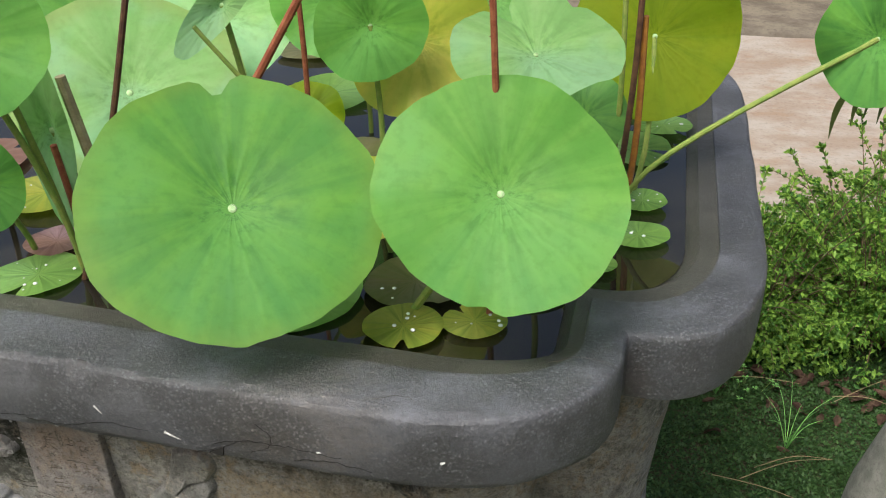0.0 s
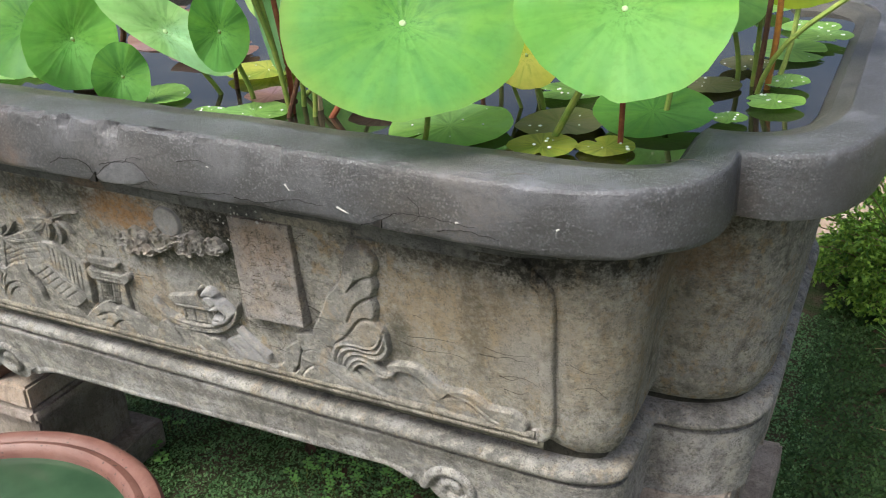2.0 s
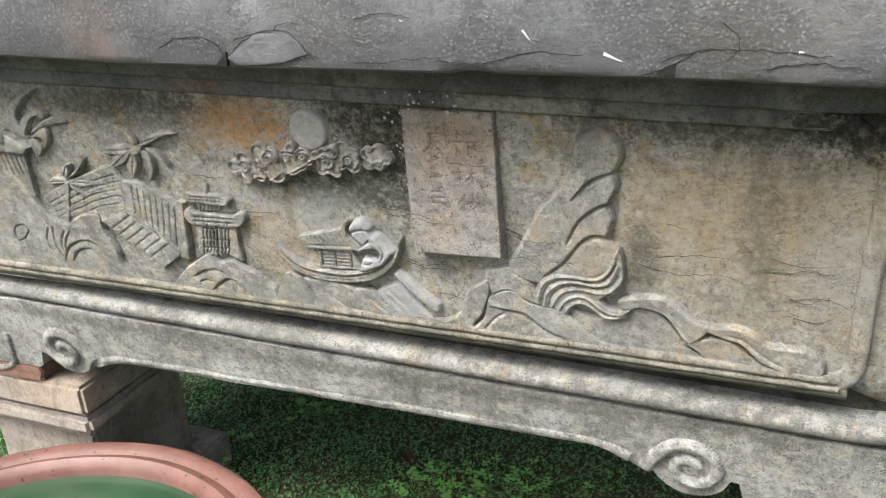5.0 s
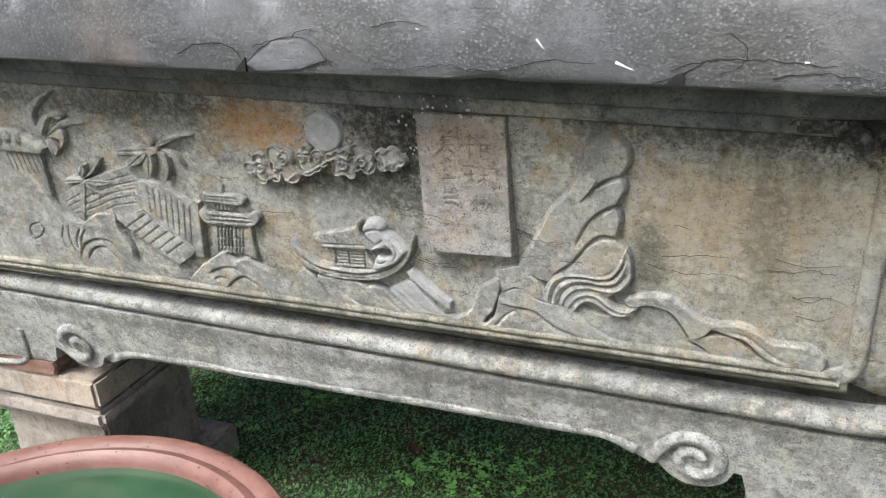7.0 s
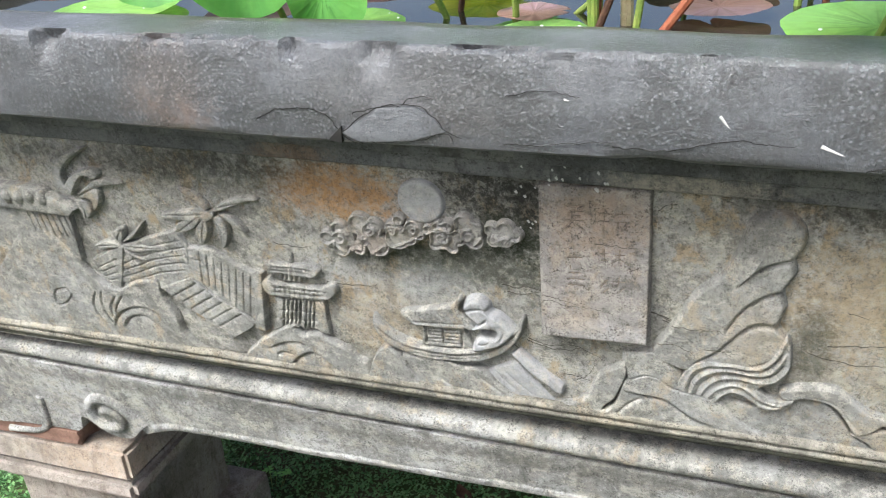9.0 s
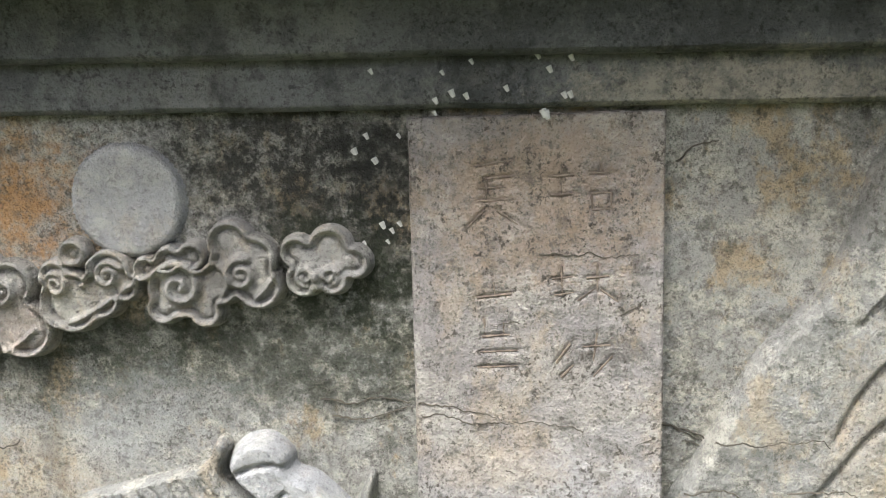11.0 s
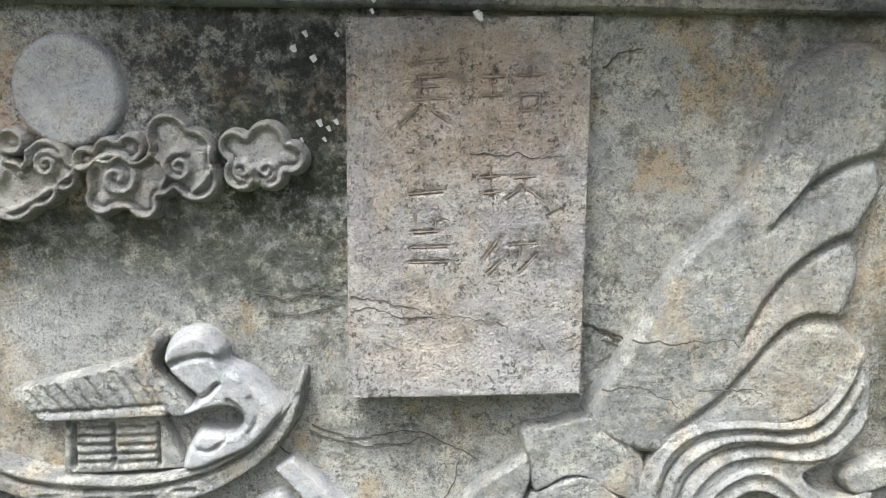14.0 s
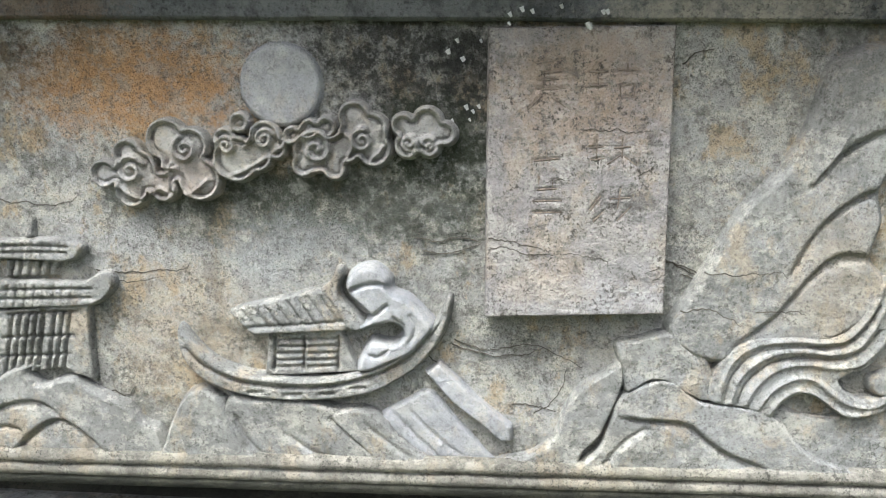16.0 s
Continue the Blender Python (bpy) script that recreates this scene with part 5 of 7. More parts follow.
# brick terrace, fence and stairs
carve("terrace_relief", [(-0.559, 0.7015), (-0.507, 0.728), (-0.4225, 0.7555), (-0.411, 0.735), (-0.4175, 0.694), (-0.464, 0.67), (-0.4875, 0.68), (-0.53, 0.6605), (-0.546, 0.675)], 0.0078, M_RELIEF, 'carved brick terrace', edge=0.0022,
      grooves=[([(-0.551, 0.692), (-0.5005, 0.715), (-0.463, 0.73), (-0.414, 0.744)], 0.0008, 0.0018),
              ([(-0.5525, 0.684), (-0.498, 0.707), (-0.463, 0.721), (-0.4165, 0.7335)], 0.0008, 0.0018),
              ([(-0.554, 0.676), (-0.4955, 0.6985), (-0.463, 0.712), (-0.4185, 0.723)], 0.0008, 0.0018),
              ([(-0.5555, 0.668), (-0.493, 0.6905), (-0.4625, 0.703), (-0.4205, 0.7125)], 0.0008, 0.0018),
              ([(-0.557, 0.66), (-0.4905, 0.682), (-0.4625, 0.6935), (-0.423, 0.7015)], 0.0008, 0.0018),
              ([(-0.5325, 0.71), (-0.53, 0.702)], 0.0008, 0.0018),
              ([(-0.5125, 0.719), (-0.51, 0.711)], 0.0008, 0.0018),
              ([(-0.493, 0.726), (-0.4905, 0.718)], 0.0008, 0.0018),
              ([(-0.473, 0.734), (-0.4705, 0.726)], 0.0008, 0.0018),
              ([(-0.455, 0.741), (-0.4525, 0.733)], 0.0008, 0.0018),
              ([(-0.435, 0.7485), (-0.432, 0.7405)], 0.0008, 0.0018),
              ([(-0.5235, 0.7075), (-0.5215, 0.699)], 0.0008, 0.0018),
              ([(-0.504, 0.7165), (-0.5015, 0.708)], 0.0008, 0.0018),
              ([(-0.4845, 0.7225), (-0.482, 0.7145)], 0.0008, 0.0018),
              ([(-0.465, 0.7295), (-0.4625, 0.7215)], 0.0008, 0.0018),
              ([(-0.445, 0.7365), (-0.4425, 0.7285)], 0.0008, 0.0018),
              ([(-0.4255, 0.7435), (-0.423, 0.7355)], 0.0008, 0.0018),
              ([(-0.535, 0.6915), (-0.5325, 0.683)], 0.0008, 0.0018),
              ([(-0.5145, 0.7015), (-0.512, 0.693)], 0.0008, 0.0018),
              ([(-0.495, 0.7095), (-0.4925, 0.7015)], 0.0008, 0.0018),
              ([(-0.474, 0.7175), (-0.4715, 0.7095)], 0.0008, 0.0018),
              ([(-0.4555, 0.7245), (-0.453, 0.7165)], 0.0008, 0.0018),
              ([(-0.436, 0.7315), (-0.4335, 0.7235)], 0.0008, 0.0018),
              ([(-0.418, 0.739), (-0.4155, 0.7315)], 0.0008, 0.0018),
              ([(-0.5275, 0.685), (-0.525, 0.6765)], 0.0008, 0.0018),
              ([(-0.5075, 0.6935), (-0.5055, 0.685)], 0.0008, 0.0018),
              ([(-0.4855, 0.7035), (-0.483, 0.6955)], 0.0008, 0.0018),
              ([(-0.4665, 0.7125), (-0.464, 0.7045)], 0.0008, 0.0018),
              ([(-0.4465, 0.7195), (-0.4435, 0.7115)], 0.0008, 0.0018),
              ([(-0.4285, 0.7255), (-0.426, 0.7175)], 0.0008, 0.0018),
              ([(-0.5235, 0.675), (-0.521, 0.6665)], 0.0008, 0.0018),
              ([(-0.5035, 0.6845), (-0.501, 0.676)], 0.0008, 0.0018),
              ([(-0.4795, 0.699), (-0.477, 0.691)], 0.0008, 0.0018),
              ([(-0.4605, 0.704), (-0.4575, 0.6955)], 0.0008, 0.0018),
              ([(-0.44, 0.711), (-0.4375, 0.703)], 0.0008, 0.0018),
              ([(-0.423, 0.7165), (-0.4205, 0.7085)], 0.0008, 0.0018)], smooth=False)
carve("fence_relief", [(-0.413, 0.7345), (-0.381, 0.7345), (-0.3545, 0.718), (-0.326, 0.7045), (-0.342, 0.6375), (-0.3915, 0.668), (-0.4205, 0.693)], 0.0075, M_RELIEF, 'carved plank fence', edge=0.0022,
      grooves=[([(-0.398, 0.7285), (-0.405, 0.688)], 0.0008, 0.0022),
              ([(-0.389, 0.725), (-0.3975, 0.682)], 0.0008, 0.0022),
              ([(-0.3805, 0.7215), (-0.39, 0.676)], 0.0008, 0.0022),
              ([(-0.3715, 0.7175), (-0.3825, 0.6695)], 0.0008, 0.0022),
              ([(-0.363, 0.714), (-0.375, 0.6635)], 0.0008, 0.0022),
              ([(-0.354, 0.7105), (-0.3675, 0.6575)], 0.0008, 0.0022),
              ([(-0.3455, 0.707), (-0.3595, 0.651)], 0.0008, 0.0022),
              ([(-0.337, 0.7035), (-0.352, 0.645)], 0.0008, 0.0022),
              ([(-0.41, 0.719), (-0.3725, 0.707), (-0.331, 0.6815)], 0.0008, 0.0014)], smooth=False)
carve("fence_post_relief", [(-0.3285, 0.7135), (-0.319, 0.7105), (-0.3345, 0.626), (-0.3495, 0.629)], 0.011, M_RELIEF, 'carved fence post', edge=0.0022, smooth=False)
carve("stairs_relief", [(-0.469, 0.673), (-0.4205, 0.693), (-0.3905, 0.668), (-0.344, 0.637), (-0.357, 0.6255), (-0.3835, 0.608), (-0.427, 0.6405)], 0.01, M_RELIEF, 'carved stone steps', edge=0.0022,
      shelves=[([(-0.456, 0.6605), (-0.404, 0.6915)], 0.002625, 0.004),
              ([(-0.4455, 0.6525), (-0.394, 0.684)], 0.002625, 0.004),
              ([(-0.435, 0.645), (-0.3835, 0.677)], 0.002625, 0.004),
              ([(-0.4245, 0.6375), (-0.373, 0.6695)], 0.002625, 0.004),
              ([(-0.4135, 0.63), (-0.363, 0.662)], 0.002625, 0.004),
              ([(-0.403, 0.6225), (-0.3525, 0.6545)], 0.002625, 0.004)], smooth=False)

# palms
carve("palm_frond_relief", [(-0.368, 0.79), (-0.3775, 0.8035), (-0.4025, 0.8115), (-0.388, 0.7995), (-0.3725, 0.7875)], 0.0098, M_RELIEF, 'carved palm frond', edge=0.0025,
      grooves=[([(-0.368, 0.79), (-0.3815, 0.7985), (-0.4025, 0.8115)], 0.0007, 0.002)], step=0.0007)
carve("palm_frond_relief", [(-0.3615, 0.788), (-0.344, 0.7995), (-0.32, 0.8065), (-0.3025, 0.8035), (-0.327, 0.797), (-0.3535, 0.786)], 0.0098, M_RELIEF, 'carved palm frond', edge=0.0025,
      grooves=[([(-0.3615, 0.788), (-0.3345, 0.797), (-0.3025, 0.8035)], 0.0007, 0.002)], step=0.0007)
carve("palm_frond_relief", [(-0.3705, 0.782), (-0.394, 0.785), (-0.433, 0.776), (-0.4085, 0.77), (-0.3765, 0.7765)], 0.0098, M_RELIEF, 'carved palm frond', edge=0.0025,
      grooves=[([(-0.3705, 0.782), (-0.3965, 0.778), (-0.433, 0.776)], 0.0007, 0.002)], step=0.0007)
carve("palm_frond_relief", [(-0.3785, 0.78), (-0.4125, 0.7675), (-0.418, 0.7535), (-0.393, 0.761)], 0.0098, M_RELIEF, 'carved palm frond', edge=0.0025,
      grooves=[([(-0.3785, 0.78), (-0.4005, 0.7655), (-0.418, 0.7535)], 0.0007, 0.002)], step=0.0007)
carve("palm_frond_relief", [(-0.3765, 0.7755), (-0.393, 0.758), (-0.3885, 0.7395), (-0.3745, 0.759)], 0.0098, M_RELIEF, 'carved palm frond', edge=0.0025,
      grooves=[([(-0.3765, 0.7755), (-0.383, 0.758), (-0.3885, 0.7395)], 0.0007, 0.002)], step=0.0007)
carve("palm_frond_relief", [(-0.365, 0.7785), (-0.362, 0.7595), (-0.364, 0.7365), (-0.351, 0.7525), (-0.352, 0.7755)], 0.0098, M_RELIEF, 'carved palm frond', edge=0.0025,
      grooves=[([(-0.365, 0.7785), (-0.3585, 0.7605), (-0.364, 0.7365)], 0.0007, 0.002)], step=0.0007)
carve("palm_frond_relief", [(-0.3585, 0.784), (-0.347, 0.774), (-0.3275, 0.76), (-0.337, 0.778)], 0.0098, M_RELIEF, 'carved palm frond', edge=0.0025,
      grooves=[([(-0.3585, 0.784), (-0.3425, 0.774), (-0.3275, 0.76)], 0.0007, 0.002)], step=0.0007)
carve("palm_frond_relief", [(-0.547, 0.7925), (-0.57, 0.7995), (-0.565, 0.824), (-0.5425, 0.844), (-0.5085, 0.8545), (-0.5355, 0.838), (-0.5525, 0.8205), (-0.553, 0.8075)], 0.0098, M_RELIEF, 'carved palm frond', edge=0.0025,
      grooves=[([(-0.547, 0.7925), (-0.5465, 0.823), (-0.5085, 0.8545)], 0.0007, 0.002)], step=0.0007)
carve("palm_frond_relief", [(-0.55, 0.791), (-0.555, 0.8035), (-0.5405, 0.8185), (-0.5125, 0.829), (-0.5015, 0.823), (-0.508, 0.815), (-0.523, 0.8185), (-0.5365, 0.8085)], 0.0098, M_RELIEF, 'carved palm frond', edge=0.0025,
      grooves=[([(-0.55, 0.791), (-0.5285, 0.8135), (-0.5015, 0.823)], 0.0007, 0.002)], step=0.0007)
carve("palm_frond_relief", [(-0.543, 0.791), (-0.52, 0.8085), (-0.497, 0.8165), (-0.4755, 0.811), (-0.5015, 0.806), (-0.5225, 0.7985)], 0.0098, M_RELIEF, 'carved palm frond', edge=0.0025,
      grooves=[([(-0.543, 0.791), (-0.5095, 0.8055), (-0.4755, 0.811)], 0.0007, 0.002)], step=0.0007)
carve("palm_frond_relief", [(-0.541, 0.789), (-0.5125, 0.8035), (-0.511, 0.787), (-0.526, 0.7715), (-0.525, 0.7865)], 0.0098, M_RELIEF, 'carved palm frond', edge=0.0025,
      grooves=[([(-0.541, 0.789), (-0.523, 0.7875), (-0.526, 0.7715)], 0.0007, 0.002)], step=0.0007)
carve("palm_frond_relief", [(-0.5465, 0.7855), (-0.5455, 0.7705), (-0.54, 0.76), (-0.5275, 0.773), (-0.533, 0.786)], 0.0098, M_RELIEF, 'carved palm frond', edge=0.0025,
      grooves=[([(-0.5465, 0.7855), (-0.5385, 0.775), (-0.54, 0.76)], 0.0007, 0.002)], step=0.0007)
carve("palm_frond_relief", [(-0.506, 0.7305), (-0.487, 0.7445), (-0.464, 0.7625), (-0.481, 0.741)], 0.0098, M_RELIEF, 'carved palm frond', edge=0.0025,
      grooves=[([(-0.506, 0.7305), (-0.484, 0.7445), (-0.464, 0.7625)], 0.0007, 0.002)], step=0.0007)
carve("palm_frond_relief", [(-0.505, 0.728), (-0.5245, 0.733), (-0.545, 0.723), (-0.5195, 0.722)], 0.0098, M_RELIEF, 'carved palm frond', edge=0.0025,
      grooves=[([(-0.505, 0.728), (-0.5235, 0.7265), (-0.545, 0.723)], 0.0007, 0.002)], step=0.0007)
carve("palm_frond_relief", [(-0.505, 0.728), (-0.4805, 0.732), (-0.451, 0.729), (-0.4855, 0.72)], 0.0098, M_RELIEF, 'carved palm frond', edge=0.0025,
      grooves=[([(-0.505, 0.728), (-0.4805, 0.727), (-0.451, 0.729)], 0.0007, 0.002)], step=0.0007)
carve("palm_frond_relief", [(-0.508, 0.7325), (-0.5095, 0.7465), (-0.494, 0.753), (-0.498, 0.7365)], 0.0098, M_RELIEF, 'carved palm frond', edge=0.0025,
      grooves=[([(-0.508, 0.7325), (-0.5025, 0.742), (-0.494, 0.753)], 0.0007, 0.002)], step=0.0007)
carve("palm_frond_relief", [(-0.503, 0.7255), (-0.4895, 0.718), (-0.469, 0.708), (-0.4955, 0.713)], 0.0098, M_RELIEF, 'carved palm frond', edge=0.0025,
      grooves=[([(-0.503, 0.7255), (-0.489, 0.716), (-0.469, 0.708)], 0.0007, 0.002)], step=0.0007)
carve("palm_trunk_relief", [(-0.5105, 0.7265), (-0.5, 0.7275), (-0.5245, 0.6665), (-0.533, 0.6675)], 0.0095, M_RELIEF, 'carved palm trunk', edge=0.0022, smooth=False)
carve("palm_trunk_relief", [(-0.3805, 0.78), (-0.3625, 0.7855), (-0.3615, 0.778), (-0.3785, 0.771)], 0.0095, M_RELIEF, 'carved palm trunk', edge=0.0022)


# headland with plants
carve("headland_relief", [(-0.86, 0.565), (-0.85, 0.62), (-0.8, 0.655), (-0.73, 0.665), (-0.6535, 0.7345), (-0.6225, 0.743), (-0.5965, 0.7365), (-0.582, 0.7145), (-0.572, 0.687), (-0.5535, 0.6675), (-0.5305, 0.664), (-0.498, 0.683), (-0.4675, 0.6855), (-0.4685, 0.6585), (-0.4575, 0.6315), (-0.453, 0.602), (-0.4115, 0.5715), (-0.36, 0.562)], 0.01, M_RELIEF, 'carved headland with curling plants', edge=0.004,
      grooves=[([(-0.6405, 0.631), (-0.6355, 0.646), (-0.617, 0.653), (-0.6105, 0.6445), (-0.6235, 0.6305), (-0.6365, 0.6255)], 0.0014, 0.003), ([(-0.571, 0.652), (-0.5805, 0.6345), (-0.578, 0.617), (-0.572, 0.6065)], 0.0013, 0.0034), ([(-0.5615, 0.6545), (-0.5665, 0.638), (-0.5655, 0.6215), (-0.56, 0.6095)], 0.0013, 0.0034), ([(-0.543, 0.649), (-0.554, 0.6335), (-0.556, 0.619)], 0.0013, 0.0034), ([(-0.5325, 0.65), (-0.546, 0.6325), (-0.548, 0.618)], 0.0013, 0.0034)],
      shelves=[([(-0.464, 0.6015), (-0.48, 0.6195), (-0.491, 0.6345), (-0.5155, 0.6375), (-0.5465, 0.622), (-0.561, 0.5985)], -0.006, 0.006),
               ([(-0.4805, 0.598), (-0.4935, 0.6165), (-0.508, 0.6255), (-0.5315, 0.618), (-0.5455, 0.6)], -0.006, 0.006),
               ([(-0.534, 0.6605), (-0.5, 0.679), (-0.471, 0.682)], -0.004, 0.005)])
bm = bmesh.new()
plate(bm, [(-0.70, 0.72), (-0.655, 0.70), (-0.60, 0.715), (-0.572, 0.70), (-0.566, 0.765), (-0.64, 0.775), (-0.70, 0.775)], 0.006, 0.0015, smooth=False)
plate(bm, [(-0.76, 0.775), (-0.56, 0.765), (-0.548, 0.775), (-0.56, 0.782), (-0.60, 0.80), (-0.70, 0.808), (-0.76, 0.80)], 0.011, 0.0025, smooth=False)
for k in range(9):
    dome(bm, -0.73 + 0.0175 * k, 0.788 + 0.002 * math.sin(k * 2), 0.0075, 0.010, 0.0135)
for k in range(7):
    band(bm, [(-0.625 + 0.009 * k, 0.735), (-0.628 + 0.009 * k, 0.764)], 0.002, 0.006, smooth=False)
part("tower_relief", bm, M_RELIEF, basin, "carved tile-roofed tower")


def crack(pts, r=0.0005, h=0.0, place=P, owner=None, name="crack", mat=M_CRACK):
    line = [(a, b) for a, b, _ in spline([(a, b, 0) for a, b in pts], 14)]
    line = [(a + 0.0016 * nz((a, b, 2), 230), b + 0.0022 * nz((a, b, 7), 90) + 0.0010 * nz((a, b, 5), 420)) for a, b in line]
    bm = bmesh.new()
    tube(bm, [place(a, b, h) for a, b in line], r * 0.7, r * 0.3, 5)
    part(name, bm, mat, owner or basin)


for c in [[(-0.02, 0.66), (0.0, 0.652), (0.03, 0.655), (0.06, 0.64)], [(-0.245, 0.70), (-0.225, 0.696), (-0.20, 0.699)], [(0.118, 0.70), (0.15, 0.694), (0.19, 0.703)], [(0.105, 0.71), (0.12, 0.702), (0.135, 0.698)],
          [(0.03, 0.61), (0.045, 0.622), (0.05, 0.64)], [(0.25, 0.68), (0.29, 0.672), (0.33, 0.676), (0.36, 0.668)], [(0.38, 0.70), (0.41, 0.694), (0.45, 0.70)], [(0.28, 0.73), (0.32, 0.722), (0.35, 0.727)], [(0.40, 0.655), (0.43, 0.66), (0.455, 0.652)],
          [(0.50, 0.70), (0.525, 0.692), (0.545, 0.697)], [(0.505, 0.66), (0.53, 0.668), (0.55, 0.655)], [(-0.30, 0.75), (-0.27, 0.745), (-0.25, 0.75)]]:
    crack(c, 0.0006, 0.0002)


def on_tablet(u, w, h):
    return P(u, w, tablet(w) + h)


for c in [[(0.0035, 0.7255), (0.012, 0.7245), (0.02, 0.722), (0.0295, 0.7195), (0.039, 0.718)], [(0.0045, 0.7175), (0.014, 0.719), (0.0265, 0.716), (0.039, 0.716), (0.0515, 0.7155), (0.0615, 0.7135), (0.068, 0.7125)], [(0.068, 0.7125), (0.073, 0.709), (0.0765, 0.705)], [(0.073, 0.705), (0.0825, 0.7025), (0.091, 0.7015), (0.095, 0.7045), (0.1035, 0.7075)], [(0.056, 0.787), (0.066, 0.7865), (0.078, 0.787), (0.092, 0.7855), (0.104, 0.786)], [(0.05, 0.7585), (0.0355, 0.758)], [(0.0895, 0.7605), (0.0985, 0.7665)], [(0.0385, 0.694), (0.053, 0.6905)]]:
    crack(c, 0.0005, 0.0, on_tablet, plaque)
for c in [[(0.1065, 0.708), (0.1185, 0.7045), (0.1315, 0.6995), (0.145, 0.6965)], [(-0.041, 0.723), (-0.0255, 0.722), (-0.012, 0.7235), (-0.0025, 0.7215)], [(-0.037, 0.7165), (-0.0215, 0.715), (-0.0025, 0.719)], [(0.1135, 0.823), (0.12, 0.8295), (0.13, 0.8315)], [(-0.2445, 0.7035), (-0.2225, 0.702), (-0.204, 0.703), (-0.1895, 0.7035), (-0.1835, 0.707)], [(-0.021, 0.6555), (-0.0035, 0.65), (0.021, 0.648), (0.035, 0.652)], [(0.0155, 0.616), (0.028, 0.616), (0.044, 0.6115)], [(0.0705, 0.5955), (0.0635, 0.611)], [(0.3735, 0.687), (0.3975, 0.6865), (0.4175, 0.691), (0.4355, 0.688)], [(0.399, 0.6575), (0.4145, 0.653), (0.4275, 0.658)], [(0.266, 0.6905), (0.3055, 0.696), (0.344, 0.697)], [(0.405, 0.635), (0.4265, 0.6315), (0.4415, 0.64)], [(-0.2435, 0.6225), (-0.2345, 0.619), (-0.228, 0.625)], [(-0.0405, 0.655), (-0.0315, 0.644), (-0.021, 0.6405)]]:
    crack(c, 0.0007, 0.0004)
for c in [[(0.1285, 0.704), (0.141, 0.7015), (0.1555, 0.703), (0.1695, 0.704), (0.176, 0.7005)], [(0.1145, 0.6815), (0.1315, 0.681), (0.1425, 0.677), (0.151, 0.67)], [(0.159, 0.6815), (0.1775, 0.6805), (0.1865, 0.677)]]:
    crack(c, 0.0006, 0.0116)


def on_rim(u, w, h):
    return Vector((u, -0.0885 - h, w))


def on_top(u, w, h):
    return Vector((u, w, 0.9785 + h))


chip = [(-0.153, 0.912), (-0.116, 0.936), (-0.081, 0.939), (-0.066, 0.931), (-0.054, 0.917), (-0.087, 0.907), (-0.137, 0.904)]
bm = bmesh.new()
ring = [(a, b) for a, b, _ in spline([(a, b, 0) for a, b in chip], 1, True)]
mid = (sum(a for a, b in ring) / len(ring), sum(b for a, b in ring) / len(ring))
loft(bm, [[on_rim(mid[0] + (a - mid[0]) * s, mid[1] + (b - mid[1]) * s, hh + 0.0006 * nz((a, b, s), 60)) for a, b in ring] for s, hh in ((1.0, -0.004), (0.97, 0.0003), (0.85, 0.0007), (0.05, 0.0006))], True, False, True)
part("chip", bm, M_CHIP, basin, "smooth flaked patch of the rim")
# flat black plates draw the shade of notches broken from the rim
for tri in ([(-0.166, 0.905), (-0.152, 0.918), (-0.153, 0.903)], [(0.286, 0.902), (0.302, 0.911), (0.3, 0.9)]):
    bm = bmesh.new()
    loft(bm, [[on_rim(a, b, hh) for a, b in tri] for hh in (-0.004, 0.0006)], True, False, True)
    part("rim_notch", bm, M_VOID, basin, "broken notch with its shade painted black", smooth=False)
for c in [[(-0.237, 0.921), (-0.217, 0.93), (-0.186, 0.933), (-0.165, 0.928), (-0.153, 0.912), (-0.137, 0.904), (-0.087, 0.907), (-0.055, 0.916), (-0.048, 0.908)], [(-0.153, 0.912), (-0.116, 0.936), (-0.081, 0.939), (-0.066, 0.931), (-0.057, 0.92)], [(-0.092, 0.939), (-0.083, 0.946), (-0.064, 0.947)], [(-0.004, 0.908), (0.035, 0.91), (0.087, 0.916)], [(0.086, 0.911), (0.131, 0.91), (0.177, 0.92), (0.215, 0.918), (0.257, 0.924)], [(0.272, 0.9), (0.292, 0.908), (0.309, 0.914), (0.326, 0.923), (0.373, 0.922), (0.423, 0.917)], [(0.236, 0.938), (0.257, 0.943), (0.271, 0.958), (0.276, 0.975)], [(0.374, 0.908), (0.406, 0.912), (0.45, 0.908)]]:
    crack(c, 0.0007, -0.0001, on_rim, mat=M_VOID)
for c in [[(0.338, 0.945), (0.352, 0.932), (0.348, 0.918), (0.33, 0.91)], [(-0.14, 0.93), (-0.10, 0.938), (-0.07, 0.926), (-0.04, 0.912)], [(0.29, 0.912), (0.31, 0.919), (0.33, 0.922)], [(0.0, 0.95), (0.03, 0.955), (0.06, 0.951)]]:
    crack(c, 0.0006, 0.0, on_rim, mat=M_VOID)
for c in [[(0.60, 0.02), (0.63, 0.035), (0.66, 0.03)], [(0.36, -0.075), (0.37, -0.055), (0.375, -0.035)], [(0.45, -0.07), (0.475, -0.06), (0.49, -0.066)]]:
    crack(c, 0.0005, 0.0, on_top)
